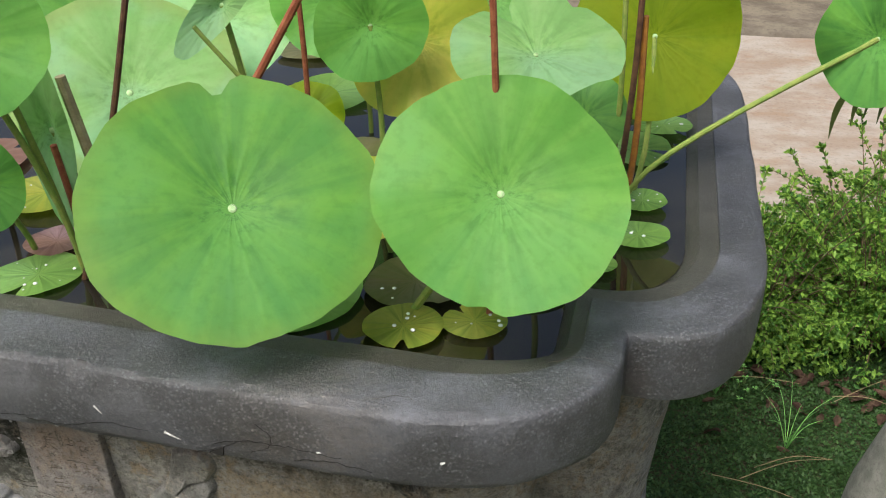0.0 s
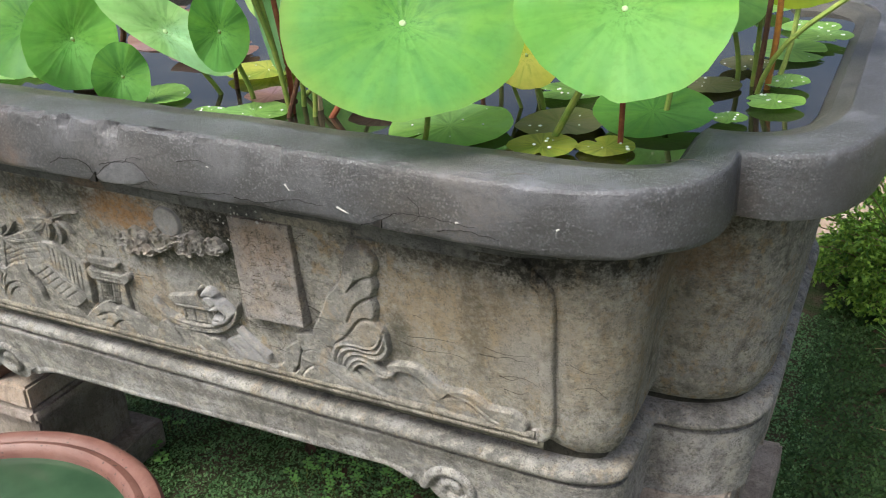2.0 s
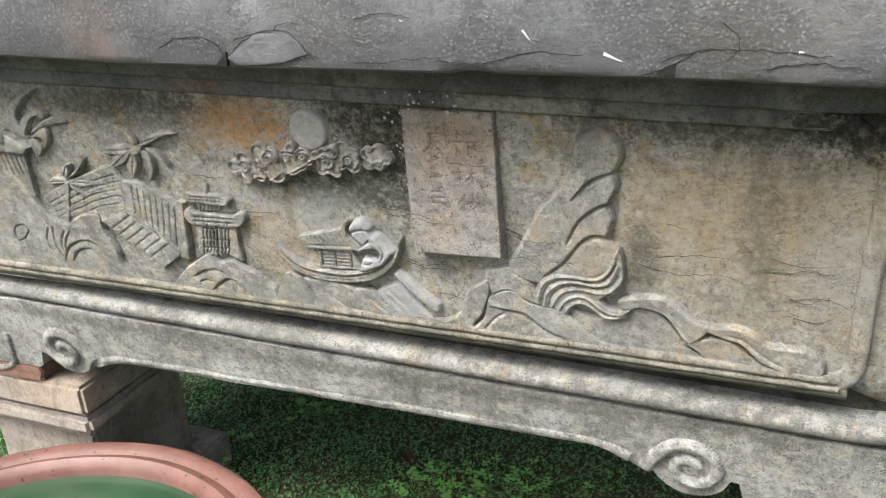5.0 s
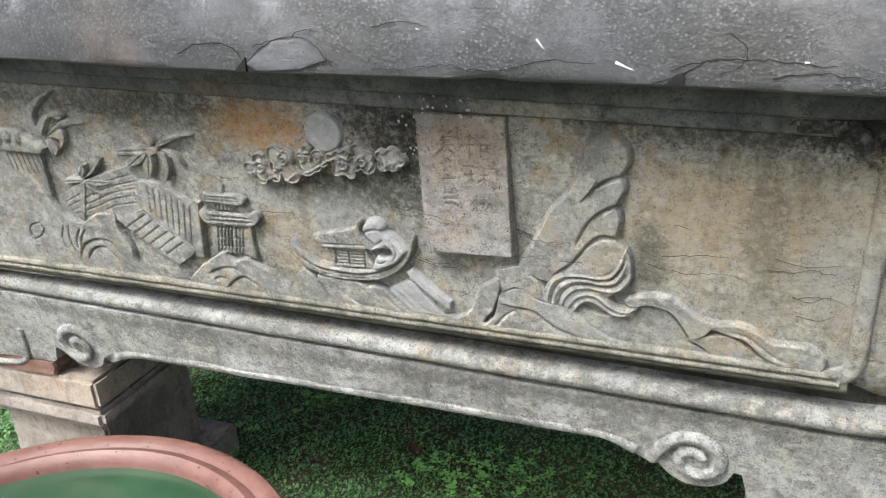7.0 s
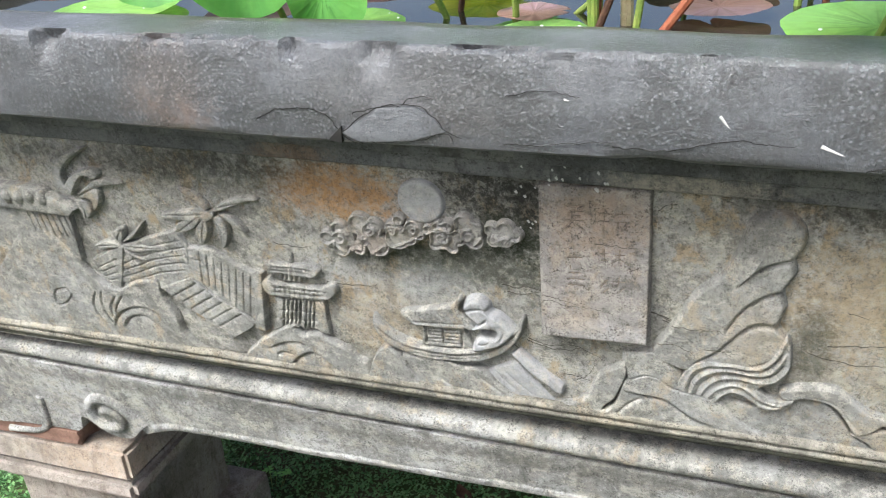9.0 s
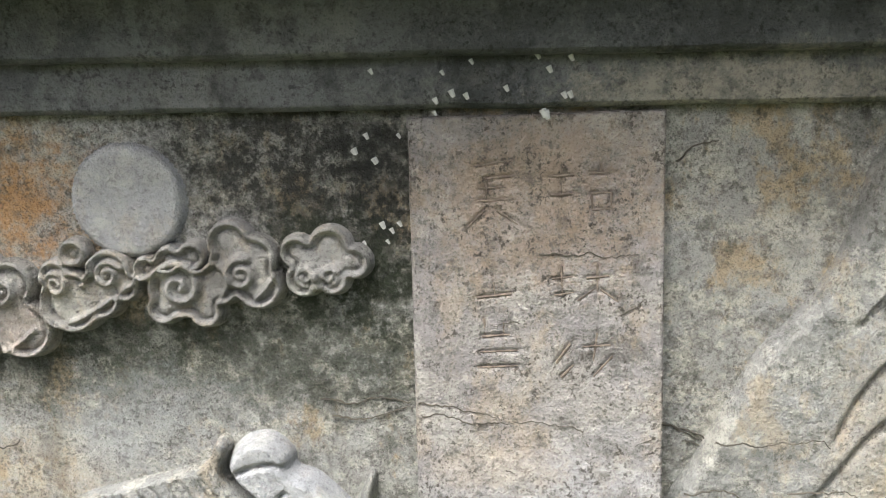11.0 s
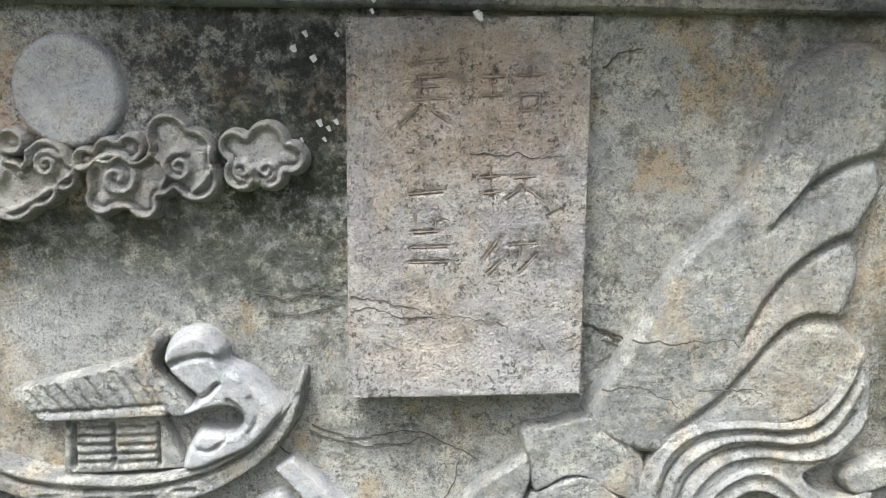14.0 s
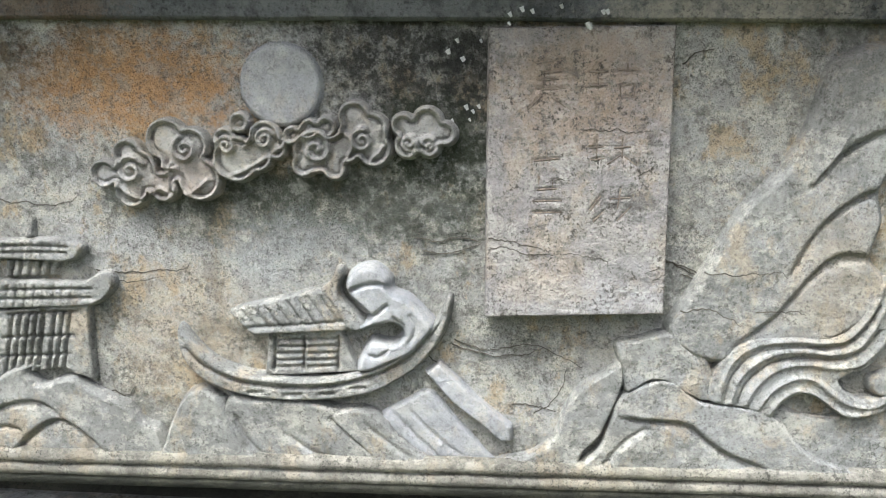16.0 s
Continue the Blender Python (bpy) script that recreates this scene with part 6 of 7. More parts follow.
for u, w, ln, deg, r in [(0.249, 0.9155, 0.018, -22, 0.0019), (0.172, 0.934, 0.013, -50, 0.0013), (-0.31, 0.95, 0.012, -40, 0.0008), (0.05, 0.948, 0.004, -10, 0.0007), (0.40, 0.921, 0.004, 0, 0.0012), (0.52, 0.93, 0.004, 20, 0.0012)]:
    a = radians(deg)
    bm = bmesh.new()
    tube(bm, [on_rim(u + math.cos(a) * ln * (k / 4 - 0.5), w + math.sin(a) * ln * (k / 4 - 0.5) + 0.0008 * nz((u, k, 0), 3), -r * 0.55) for k in range(5)], r * 1.2, r * 0.5, 7)
    part("white_splash", bm, M_MARK, basin)
for k in range(26):
    u, w = random.gauss(0.035, 0.05), random.choice([0.858, 0.868, 0.85, 0.835, 0.80]) + random.uniform(-0.006, 0.006)
    if w < 0.845:
        u = random.uniform(-0.02, 0.0)
    bm = bmesh.new()
    r = random.uniform(0.0007, 0.0016)
    tube(bm, [P(u + 0.0006 * j, w - r * j, 0.0075 if w > 0.845 else 0.0) for j in range(3)], r, r * 0.6, 6)
    part("white_splash", bm, M_MARK, basin)

# water
bm = bmesh.new()
bm.faces.new([bm.verts.new((CX + (x - CX) * 0.984, CY + (y - CY) * 0.979, WATER)) for x, y in INNER])
tagged(part("water", bm, M_WATER), "still dark water filling the stone basin", "water", kind="structure")

# pedestals
def pedestal(x0, x1, y0, y1, label):
    ob = thing("pedestal", ((x0 + x1) / 2, (y0 + y1) / 2, 0), label, "pedestal", "pedestals under the basin")
    for nm, g, za, zb_, bv in (("top_slab", 0.0, 0.304, 0.356, 0.006), ("fillet", 0.016, 0.292, 0.305, 0.003), ("upper_moulding", 0.006, 0.262, 0.293, 0.008), ("cove_moulding", 0.028, 0.238, 0.263, 0.006), ("shaft", 0.042, 0.075, 0.239, 0.006), ("plinth", -0.005, 0.0, 0.076, 0.006)):
        bm = bmesh.new()
        box(bm, x0 + g, x1 - g, y0 + g, y1 - g, za, zb_, bv)
        bmesh.ops.subdivide_edges(bm, edges=[e for e in bm.edges if e.calc_length() > 0.05], cuts=9, use_grid_fill=True)
        for v in bm.verts:
            c_ = max(0.0, nz(v.co, 28) + 0.5 * nz(v.co, 70)) * (0.022 if nm == "top_slab" and v.co.z > 0.325 else 0.004)
            v.co += Vector(((x0 + x1) / 2 - v.co.x, (y0 + y1) / 2 - v.co.y, -0.05)).normalized() * c_
        part(nm, bm, M_PED, ob)
    return ob


pedestal(-0.955, -0.640, 0.045, 0.36, "worn pinkish stone pedestal with a chipped top slab")
pedestal(0.36, 0.675, 0.06, 0.375, "worn stone pedestal under the basin leg")
pedestal(0.39, 0.695, 0.50, 0.80, "yellowish worn stone pedestal behind the first")
pedestal(-0.955, -0.640, 0.85, 1.16, "worn stone pedestal in the shade")
bm = bmesh.new()
box(bm, -0.93, -0.715, 0.045, 0.10, 0.355, 0.387, 0.004)
bmesh.ops.subdivide_edges(bm, edges=list(bm.edges), cuts=3, use_grid_fill=True)
for v in bm.verts:
    v.co += Vector((0.012 * nz(v.co, 60), 0.004 * nz(v.co, 40), 0.003 * nz(v.co, 50)))
tagged(part("wood_wedge", bm, M_WOOD), "rotten reddish wooden shim on the pedestal", "shim")

# ---- lotus ----
def leaf_blade(r, seed, cup=0.12, wave=0.04, notch=(), stretch=1.0, curl=0.0, nt=84, nr=11, drops=0):
    """A round peltate blade in its own plane; notch: (angle, half width, depth)."""
    rnd = random.Random(seed)
    ph = [rnd.uniform(0, 6.28) for _ in range(6)]
    bm = bmesh.new()
    rows = []
    for j in range(nr + 1):
        f = j / nr
        row = []
        for i in range(nt):
            a = 2 * math.pi * i / nt
            R = r * (1 + 0.025 * math.sin(2 * a + ph[0]) + 0.018 * math.sin(3 * a + ph[1]) + 0.008 * math.sin(9 * a + ph[2]) + 0.004 * math.sin(23 * a + ph[3]))
            for na, nw, nd in notch:
                da = abs((a - radians(na) + math.pi) % (2 * math.pi) - math.pi)
                R *= 1 - nd * max(0.0, 1 - da / radians(nw)) ** 1.3
            q = R * max(f, 0.012)
            x, y = q * math.cos(a) * stretch, q * math.sin(a)
            z = -cup * r * math.exp(-(f * 3.2) ** 2) + wave * r * f ** 2.2 * (math.sin(3 * a + ph[4]) + 0.6 * math.sin(5 * a + ph[5])) + 0.0004 * f * abs(math.sin(10.5 * a)) + 0.012 * r * math.sin(2 * a + ph[2]) * f
            if curl:
                z += curl * (x / r) ** 2 * r
            row.append((x, y, z))
        rows.append(row)
    loft(bm, rows, True, True, False)
    bmesh.ops.solidify(bm, geom=bm.faces[:], thickness=0.0009)
    return bm


def turned(c, n, spin=0.0):
    n = Vector(n).normalized()
    up = Vector((0, 0, 1)) - n * n.z
    up = up.normalized() if up.length > 0.05 else Vector((0, 1, 0))
    rt = up.cross(n)
    m = Matrix((rt, up, n)).transposed().to_4x4()
    return Matrix.Translation(c) @ m @ pose(0, 0, 0, 0, 0, spin)


def stalk(a, b, sag=0.02, r=0.0042, mat=M_STEM, owner=None, name="stalk", r1=None):
    a, b = Vector(a), Vector(b)
    mid = (a + b) / 2 + Vector((sag, 0.3 * sag, 0))
    bm = bmesh.new()
    pts = [Vector(p) for p in spline([a, mid, b], 7)]
    tube(bm, pts, r, r1 or r * 0.85, 8)
    for k in range(int((b - a).length / 0.012)):
        f = random.random() * (len(pts) - 1)
        i = min(int(f), len(pts) - 2)
        p = pts[i].lerp(pts[i + 1], f - i)
        g = random.uniform(0, 6.28)
        d = (pts[i + 1] - pts[i]).normalized()
        o = d.orthogonal().normalized()
        o.rotate(Matrix.Rotation(g, 3, d))
        bmesh.ops.create_cone(bm, segments=4, radius1=0.0007, radius2=0.0001, depth=0.0016, matrix=Matrix.Translation(p + o * r) @ o.to_track_quat("Z", "Y").to_matrix().to_4x4())
    return part(name, bm, mat, owner)


def lotus(c, n, r, base, mat, label, spin=0.0, sag=0.02, stem=M_STEM, sr=0.0042, **kw):
    ob = thing("lotus_leaf", (base[0], base[1], WATER), label, "lotus leaf", "standing lotus leaves")
    c, n = Vector(c), Vector(n).normalized()
    part("blade", leaf_blade(r, hash_seed(c), **kw), mat, ob, "", turned(c + n * kw.get("cup", 0.12) * r, n, spin))
    bm = bmesh.new()
    bmesh.ops.create_uvsphere(bm, u_segments=12, v_segments=6, radius=0.0038 * r / 0.12, matrix=turned(c + n * 0.0012, n) @ Matrix.Diagonal((1, 1, 0.35, 1)))
    part("navel", bm, M_NAVEL, ob, "pale green round leaf navel")
    stalk((base[0], base[1], 0.85), c - n * 0.001, sag, sr, stem, ob)
    return ob


def hash_seed(c):
    return int(abs(c[0] * 1000 + c[1] * 7000 + c[2] * 300))


lotus((0.293, 0.012, 1.118), (0.36, -0.60, 0.72), 0.139, (0.225, 0.10), L_GREEN, "large round green lotus leaf nicked at its top", sag=0.03, cup=0.10, wave=0.035, notch=[(88, 9, 0.22), (-95, 20, -0.06)])
lotus((0.544, 0.060, 1.134), (0.16, -0.70, 0.70), 0.118, (0.375, 0.155), L_BRIGHT, "round bright green lotus leaf with a wavy lower edge", sag=0.0, cup=0.10, wave=0.05, notch=[(-100, 9, 0.07)], sr=0.005)
lotus((0.545, 0.27, 1.205), (0.1, -0.35, 0.93), 0.094, (0.53, 0.22), L_BLUE, "pale blue-green lotus leaf split at the back", spin=20, wave=0.06, notch=[(92, 9, 0.5), (35, 10, 0.12)])
lotus((0.668, 0.55, 1.155), (-0.05, -0.93, 0.25), 0.112, (0.628, 0.44), L_OLIVE, "yellow-olive lotus leaf seen against the light", cup=0.03, wave=0.06, stem=M_STEM)
lotus((0.372, 0.42, 1.172), (0.2, -0.85, 0.42), 0.103, (0.34, 0.45), L_YELLOW, "yellowing lotus leaf with a brown dying edge", wave=0.09, notch=[(200, 25, 0.15)])
lotus((0.335, 0.34, 1.21), (0.35, -0.9, 0.15), 0.068, (0.30, 0.36), L_BRIGHT, "small green lotus leaf held upright", wave=0.05)
lotus((-0.01, 0.35, 1.10), (0.35, -0.55, 0.75), 0.150, (0.0, 0.45), L_BLUE, "large pale lotus leaf with water drops", wave=0.03)
lotus((0.0, 0.05, 1.255), (0.45, -0.75, 0.35), 0.085, (0.02, 0.15), L_BRIGHT, "green lotus leaf seen from below", wave=0.08)
lotus((-0.063, 0.108, 1.072), (0.62, -0.75, 0.15), 0.058, (-0.10, 0.20), L_GREEN, "small folded upright lotus leaf", stretch=0.72, wave=0.05, curl=0.25)
lotus((-0.195, 0.14, 1.058), (0.6, -0.55, 0.5), 0.115, (-0.15, 0.23), L_BLUE, "half-furled pale lotus leaf", spin=48, stretch=0.36, curl=0.5, wave=0.04)
lotus((-0.345, 0.095, 1.050), (0.65, -0.72, 0.1), 0.082, (-0.36, 0.2), L_BRIGHT, "green lotus leaf with speckled brown margin", stretch=0.85, wave=0.07, curl=0.2)
lotus((-0.245, 0.085, 1.00), (0.6, -0.7, 0.2), 0.052, (-0.26, 0.17), L_GREEN, "small drooping lotus leaf leaning over the rim", stretch=0.8, wave=0.09, curl=0.3)
lotus((-0.46, 0.12, 1.06), (0.4, -0.5, 0.6), 0.10, (-0.45, 0.22), L_GREEN, "green lotus leaf near the chipped rim", wave=0.06)
lotus((0.04, 0.55, 1.15), (0.3, -0.6, 0.6), 0.105, (0.05, 0.60), L_BLUE, "pale lotus leaf in the middle of the basin", wave=0.06)
lotus((0.20, 0.60, 1.17), (0.25, -0.7, 0.5), 0.095, (0.22, 0.66), L_BRIGHT, "green lotus leaf at the back of the clump", wave=0.06)
lotus((0.42, 0.70, 1.16), (0.1, -0.8, 0.5), 0.10, (0.42, 0.76), L_BRIGHT, "bright lotus leaf at the far side", wave=0.07)
lotus((-0.22, 0.62, 1.10), (0.4, -0.5, 0.7), 0.13, (-0.2, 0.68), L_GREEN, "broad green lotus leaf behind the clump", wave=0.05)
lotus((0.915, 0.40, 1.205), (-0.35, -0.90, 0.1), 0.078, (0.625, 0.44), L_GREEN, "drooping lotus leaf on a long leaning stalk", stretch=0.75, sag=-0.095, wave=0.10, curl=0.3, sr=0.004)
lotus((0.010, 0.15, 1.125), (0.25, -0.9, 0.1), 0.115, (0.0, 0.18), L_BLUE, "rolled narrow lotus leaf on edge", stretch=0.22, spin=4, curl=0.9, wave=0.03)
lotus((0.205, 0.22, 1.258), (0.25, -0.85, 0.35), 0.078, (0.20, 0.26), L_BLUE, "pale narrow lotus leaf rolled lengthwise", stretch=0.26, spin=-42, curl=0.8, wave=0.03)
lotus((0.355, 0.24, 1.03), (0.3, -0.8, 0.4), 0.05, (0.35, 0.27), L_YELLOW, "small yellow lotus leaf low in the clump", wave=0.09)
lotus((0.585, 0.44, 1.075), (0.1, -0.7, 0.6), 0.06, (0.58, 0.47), L_GREEN, "small dark lotus leaf in the shade", wave=0.06)
lotus((0.245, 0.33, 1.09), (0.3, -0.6, 0.65), 0.05, (0.25, 0.36), L_OLIVE, "withered olive lotus leaf", wave=0.12)


def bare_stalk(a, b, mat, label, r=0.004, sag=0.01):
    ob = thing("lotus_stalk", (a[0], a[1], WATER), label, "plant stalk", "bare lotus stalks")
    stalk((a[0], a[1], 0.85), b, sag, r, mat, ob, "stem")


bare_stalk((-0.01, 0.12), (0.173, 0.12, 1.36), M_STEM_DARK, "dark brown upright lotus stalk")
bare_stalk((0.02, 0.14), (0.375, 0.13, 1.36), M_STEM_RED, "red-brown leaning lotus stalk", 0.005)
bare_stalk((0.236, 0.335), (0.243, 0.33, 1.42), M_STEM_RED, "reddish lotus stalk in the clump")
bare_stalk((0.515, 0.14), (0.522, 0.10, 1.42), M_STEM_RED, "dark red lotus stalk behind a round leaf", 0.0038)
bare_stalk((0.626, 0.43), (0.650, 0.40, 1.40), M_STEM_DARK, "brown lotus stalk at the end of the basin", 0.0042)
bare_stalk((0.636, 0.438), (0.656, 0.42, 1.215), M_STEM_ORANGE, "broken orange lotus stalk with a dark tip", 0.0048)
bare_stalk((0.62, 0.45), (0.625, 0.43, 1.36), M_STEM, "green lotus stalk beside a broken one", 0.0038)
bare_stalk((0.02, 0.16), (0.01, 0.03, 1.38), M_STEM, "thin green stalk near the front rim", 0.0042)
bare_stalk((0.36, 0.28), (0.20, 0.16, 1.25), M_STEM, "thin yellow-green bent stalk", 0.0030, 0.03)
bare_stalk((0.01, 0.145), (0.03, 0.12, 1.12), M_STEM_RED, "red stalk rising from the water", 0.0045)
bare_stalk((0.045, 0.14), (0.08, 0.12, 1.12), M_STEM, "green stalk rising from the water", 0.004)
bare_stalk((-0.13, 0.24), (0.11, 0.20, 1.045), M_STEM, "bent yellow-green stalk over the water", 0.004, 0.0)
bare_stalk((-0.18, 0.25), (-0.13, 0.20, 1.07), M_STEM_DARK, "dark stalk in the water", 0.004)
bare_stalk((-0.60, 0.35), (-0.42, 0.25, 1.16), M_STEM_DARK, "dark twisted dead stalk", 0.006, 0.05)
bare_stalk((0.05, 0.17), (0.035, 0.15, 1.19), plain("dry_straw_stalk", (0.34, 0.28, 0.16), (0.45, 0.38, 0.24), 70, 0.8), "papery straw-coloured dead stalk", 0.007)

PADS = [(-0.025, 0.112, 0.052, L_PAD), (-0.09, 0.090, 0.028, L_PAD), (0.285, 0.135, 0.085, L_PAD), (0.425, 0.183, 0.062, L_PADOLD), (0.535, 0.235, 0.078, L_GREEN), (0.437, 0.083, 0.043, L_PADYEL), (0.508, 0.117, 0.036, L_PADYEL),
        (0.627, 0.268, 0.024, L_PAD), (0.672, 0.353, 0.038, L_PAD), (0.672, 0.452, 0.034, L_PAD), (0.652, 0.635, 0.058, L_PAD), (0.692, 0.74, 0.045, L_PAD), (0.66, 0.83, 0.05, L_PAD), (0.39, 0.34, 0.055, L_PAD), (-0.05, 0.19, 0.04, L_PADRED),
        (-0.234, 0.135, 0.055, L_PAD), (-0.148, 0.317, 0.07, L_PADYEL), (-0.97, 0.94, 0.10, L_PADRED), (-0.68, 0.67, 0.11, L_PADRED), (-0.205, 1.06, 0.09, L_PAD), (-0.42, 0.85, 0.10, L_PADRED), (-0.50, 0.50, 0.10, L_PADRED), (-0.33, 0.40, 0.08, L_PADRED),
        (0.12, 0.34, 0.075, L_PADRED), (0.25, 0.52, 0.08, L_PADOLD), (0.47, 0.55, 0.07, L_PAD), (0.10, 0.80, 0.09, L_PAD), (0.35, 0.95, 0.09, L_PAD), (-0.02, 1.05, 0.07, L_PADOLD), (0.55, 0.95, 0.06, L_PAD), (0.57, 0.42, 0.045, L_PADOLD), (-0.62, 0.22, 0.09, L_PAD), (-0.40, 0.20, 0.06, L_PADRED), (0.60, 0.54, 0.04, L_PADOLD), (-0.85, 0.45, 0.10, L_PADRED), (0.14, 0.20, 0.05, L_PADRED)]
PAD_WORDS = {"floating_pad_green": "green floating lily pad beaded with water", "floating_pad_olive": "dull olive floating lily pad", "floating_pad_dead": "reddish-brown dying lily pad on dark water", "floating_pad_yellow": "yellowing lily pad with brown blotches", "lotus_leaf_green": "dark green pad tipped up near the rim"}
bm = bmesh.new()
bmesh.ops.create_icosphere(bm, subdivisions=2, radius=1.0)
DROP = bpy.data.meshes.new("water_drop")
bm.to_mesh(DROP)
bm.free()
DROP.polygons.foreach_set("use_smooth", [True] * len(DROP.polygons))
for i, (x, y, r, mt) in enumerate(PADS):
    rnd = random.Random(i + 5)
    tilt = (rnd.uniform(-0.06, 0.06), rnd.uniform(-0.08, 0.02), 1)
    z = WATER + 0.006 + 0.0012 * (i % 6)
    if mt is L_GREEN:
        tilt, z = (0.05, -0.16, 1), WATER + 0.02
    pad = thing("lily_pad", (x, y, WATER), PAD_WORDS[mt.name], "lily pad", "floating lily pads")
    m4 = turned((x, y, z), tilt, rnd.uniform(0, 360))
    part("blade", leaf_blade(r, i + 40, cup=0.02, wave=0.02, notch=[(rnd.uniform(0, 360), 9, rnd.uniform(0.2, 0.75))], nt=56, nr=6), mt, pad, "", m4)
    for k in range(rnd.randint(2, 10) if mt in (L_PAD, L_PADYEL, L_PADOLD) and y < 0.9 else 0):
        a, q = rnd.uniform(0, 6.28), r * rnd.uniform(0.2, 0.85)
        size = rnd.uniform(0.0008, 0.0028)
        link_mesh("water_drop", DROP, M_DROP, pad, "clear water bead", m4 @ Matrix.Translation((q * math.cos(a), q * math.sin(a), 0.0012)) @ Matrix.Diagonal((size, size, 0.55 * size, 1)))

# ---- pot in front of the basin ----
PX, PY, PZ, PR = -0.50, -0.30, 0.25, 0.38
pot = thing("glazed_pot", (PX, PY, 0), "wide terracotta pot with ridged rim holding green water", "pot")
sp = [(0.20, 0.0), (0.235, 0.0), (0.28, 0.08), (0.325, 0.17), (0.345, 0.205), (0.352, 0.222), (0.368, 0.228), (0.378, 0.238), (0.380, 0.247), (0.374, 0.256), (0.362, 0.259), (0.352, 0.254), (0.347, 0.251), (0.341, 0.255), (0.332, 0.257), (0.323, 0.250), (0.319, 0.240), (0.316, 0.20), (0.25, 0.06), (0.02, 0.05)]
bm = bmesh.new()
loft(bm, [[(PX + r * math.cos(2 * math.pi * k / 96), PY + r * math.sin(2 * math.pi * k / 96), z + 0.0012 * nz((r * math.cos(2 * math.pi * k / 96), r * math.sin(2 * math.pi * k / 96), z), 9)) for k in range(96)] for r, z in sp], True, True, True)
part("bowl", bm, M_POT, pot)
bm = bmesh.new()
bm.faces.new([bm.verts.new((PX + 0.3185 * math.cos(2 * math.pi * k / 96), PY + 0.3185 * math.sin(2 * math.pi * k / 96), 0.232)) for k in range(96)])
part("pot_water", bm, M_GREENWATER, pot, "cloudy green water")

# ---- right-hand garden ----
rnd = random.Random(11)


def leafy(bm, p, d, ln, wd):
    """One small folded leaf."""
    d = d.normalized()
    s = d.cross(Vector((rnd.uniform(-1, 1), rnd.uniform(-1, 1), rnd.uniform(-0.3, 1)))).normalized() * wd / 2
    u = s.cross(d).normalized() * wd * 0.25
    a, b, c, e = p, p + d * ln * 0.5 + s + u, p + d * ln, p + d * ln * 0.5 - s + u
    vs = [bm.verts.new(q) for q in (a, b, c, e)]
    bm.faces.new((vs[0], vs[1], vs[2]))
    bm.faces.new((vs[0], vs[2], vs[3]))


def shrub(cx, cy, rx, ry, h, sprigs, label):
    ob = thing("shrub", (cx, cy, 0), label, "shrub", "low shrubs by the path")
    tw, lf = bmesh.new(), bmesh.new()
    for k in range(sprigs):
        a, q = rnd.uniform(0, 6.28), math.sqrt(rnd.random())
        base = Vector((cx + 0.35 * rx * q * math.cos(a), cy + 0.35 * ry * q * math.sin(a), 0))
        long_ = rnd.random() < 0.17
        tip = Vector((cx + rx * q * math.cos(a) * 1.05, cy + ry * q * math.sin(a) * 1.05, h * (1.05 - 0.35 * q * q) * rnd.uniform(0.2, 1.0) * (0.82 + 0.35 * math.sin(3 * a + cx * 9))))
        if long_:
            tip = tip + Vector((rnd.uniform(-0.15, 0.1), rnd.uniform(-0.15, 0.1), rnd.uniform(0.08, 0.30)))
        mid = (base + tip) / 2 + Vector((0, 0, 0.06))
        line = [Vector(p) for p in spline([base, mid, tip, tip + (tip - mid) * 0.25 - Vector((0, 0, 0.02))], 5)]
        tube(tw, line, 0.0022, 0.0007, 4)
        for j in range(5, len(line) - 1):
            for g in range(3 if not long_ else 4):
                p = line[j].lerp(line[j + 1], rnd.random())
                d = (line[j + 1] - line[j]).normalized() + Vector((rnd.uniform(-1.2, 1.2), rnd.uniform(-1.2, 1.2), rnd.uniform(-0.5, 1.0)))
                leafy(lf, p, d, rnd.uniform(0.014, 0.024), rnd.uniform(0.008, 0.013))
                if not long_:
                    leafy(lf, p + Vector((rnd.uniform(-0.03, 0.03), rnd.uniform(-0.03, 0.03), rnd.uniform(-0.02, 0.03))), d, rnd.uniform(0.013, 0.022), rnd.uniform(0.008, 0.013))
    part("branchwork", tw, M_BARK, ob)
    part("leaves", lf, M_SHRUB, ob, "", None, False)


shrub(0.98, 1.74, 0.30, 0.28, 0.31, 520, "bushy green small-leaved shrub behind the basin corner")
shrub(1.36, 1.76, 0.34, 0.32, 0.34, 600, "bushy green small-leaved shrub with long thin sprigs")
shrub(1.80, 1.80, 0.36, 0.36, 0.34, 460, "low green small-leaved shrub beside the path")
shrub(1.55, 2.10, 0.45, 0.26, 0.26, 300, "green shrub overhanging the path edge")


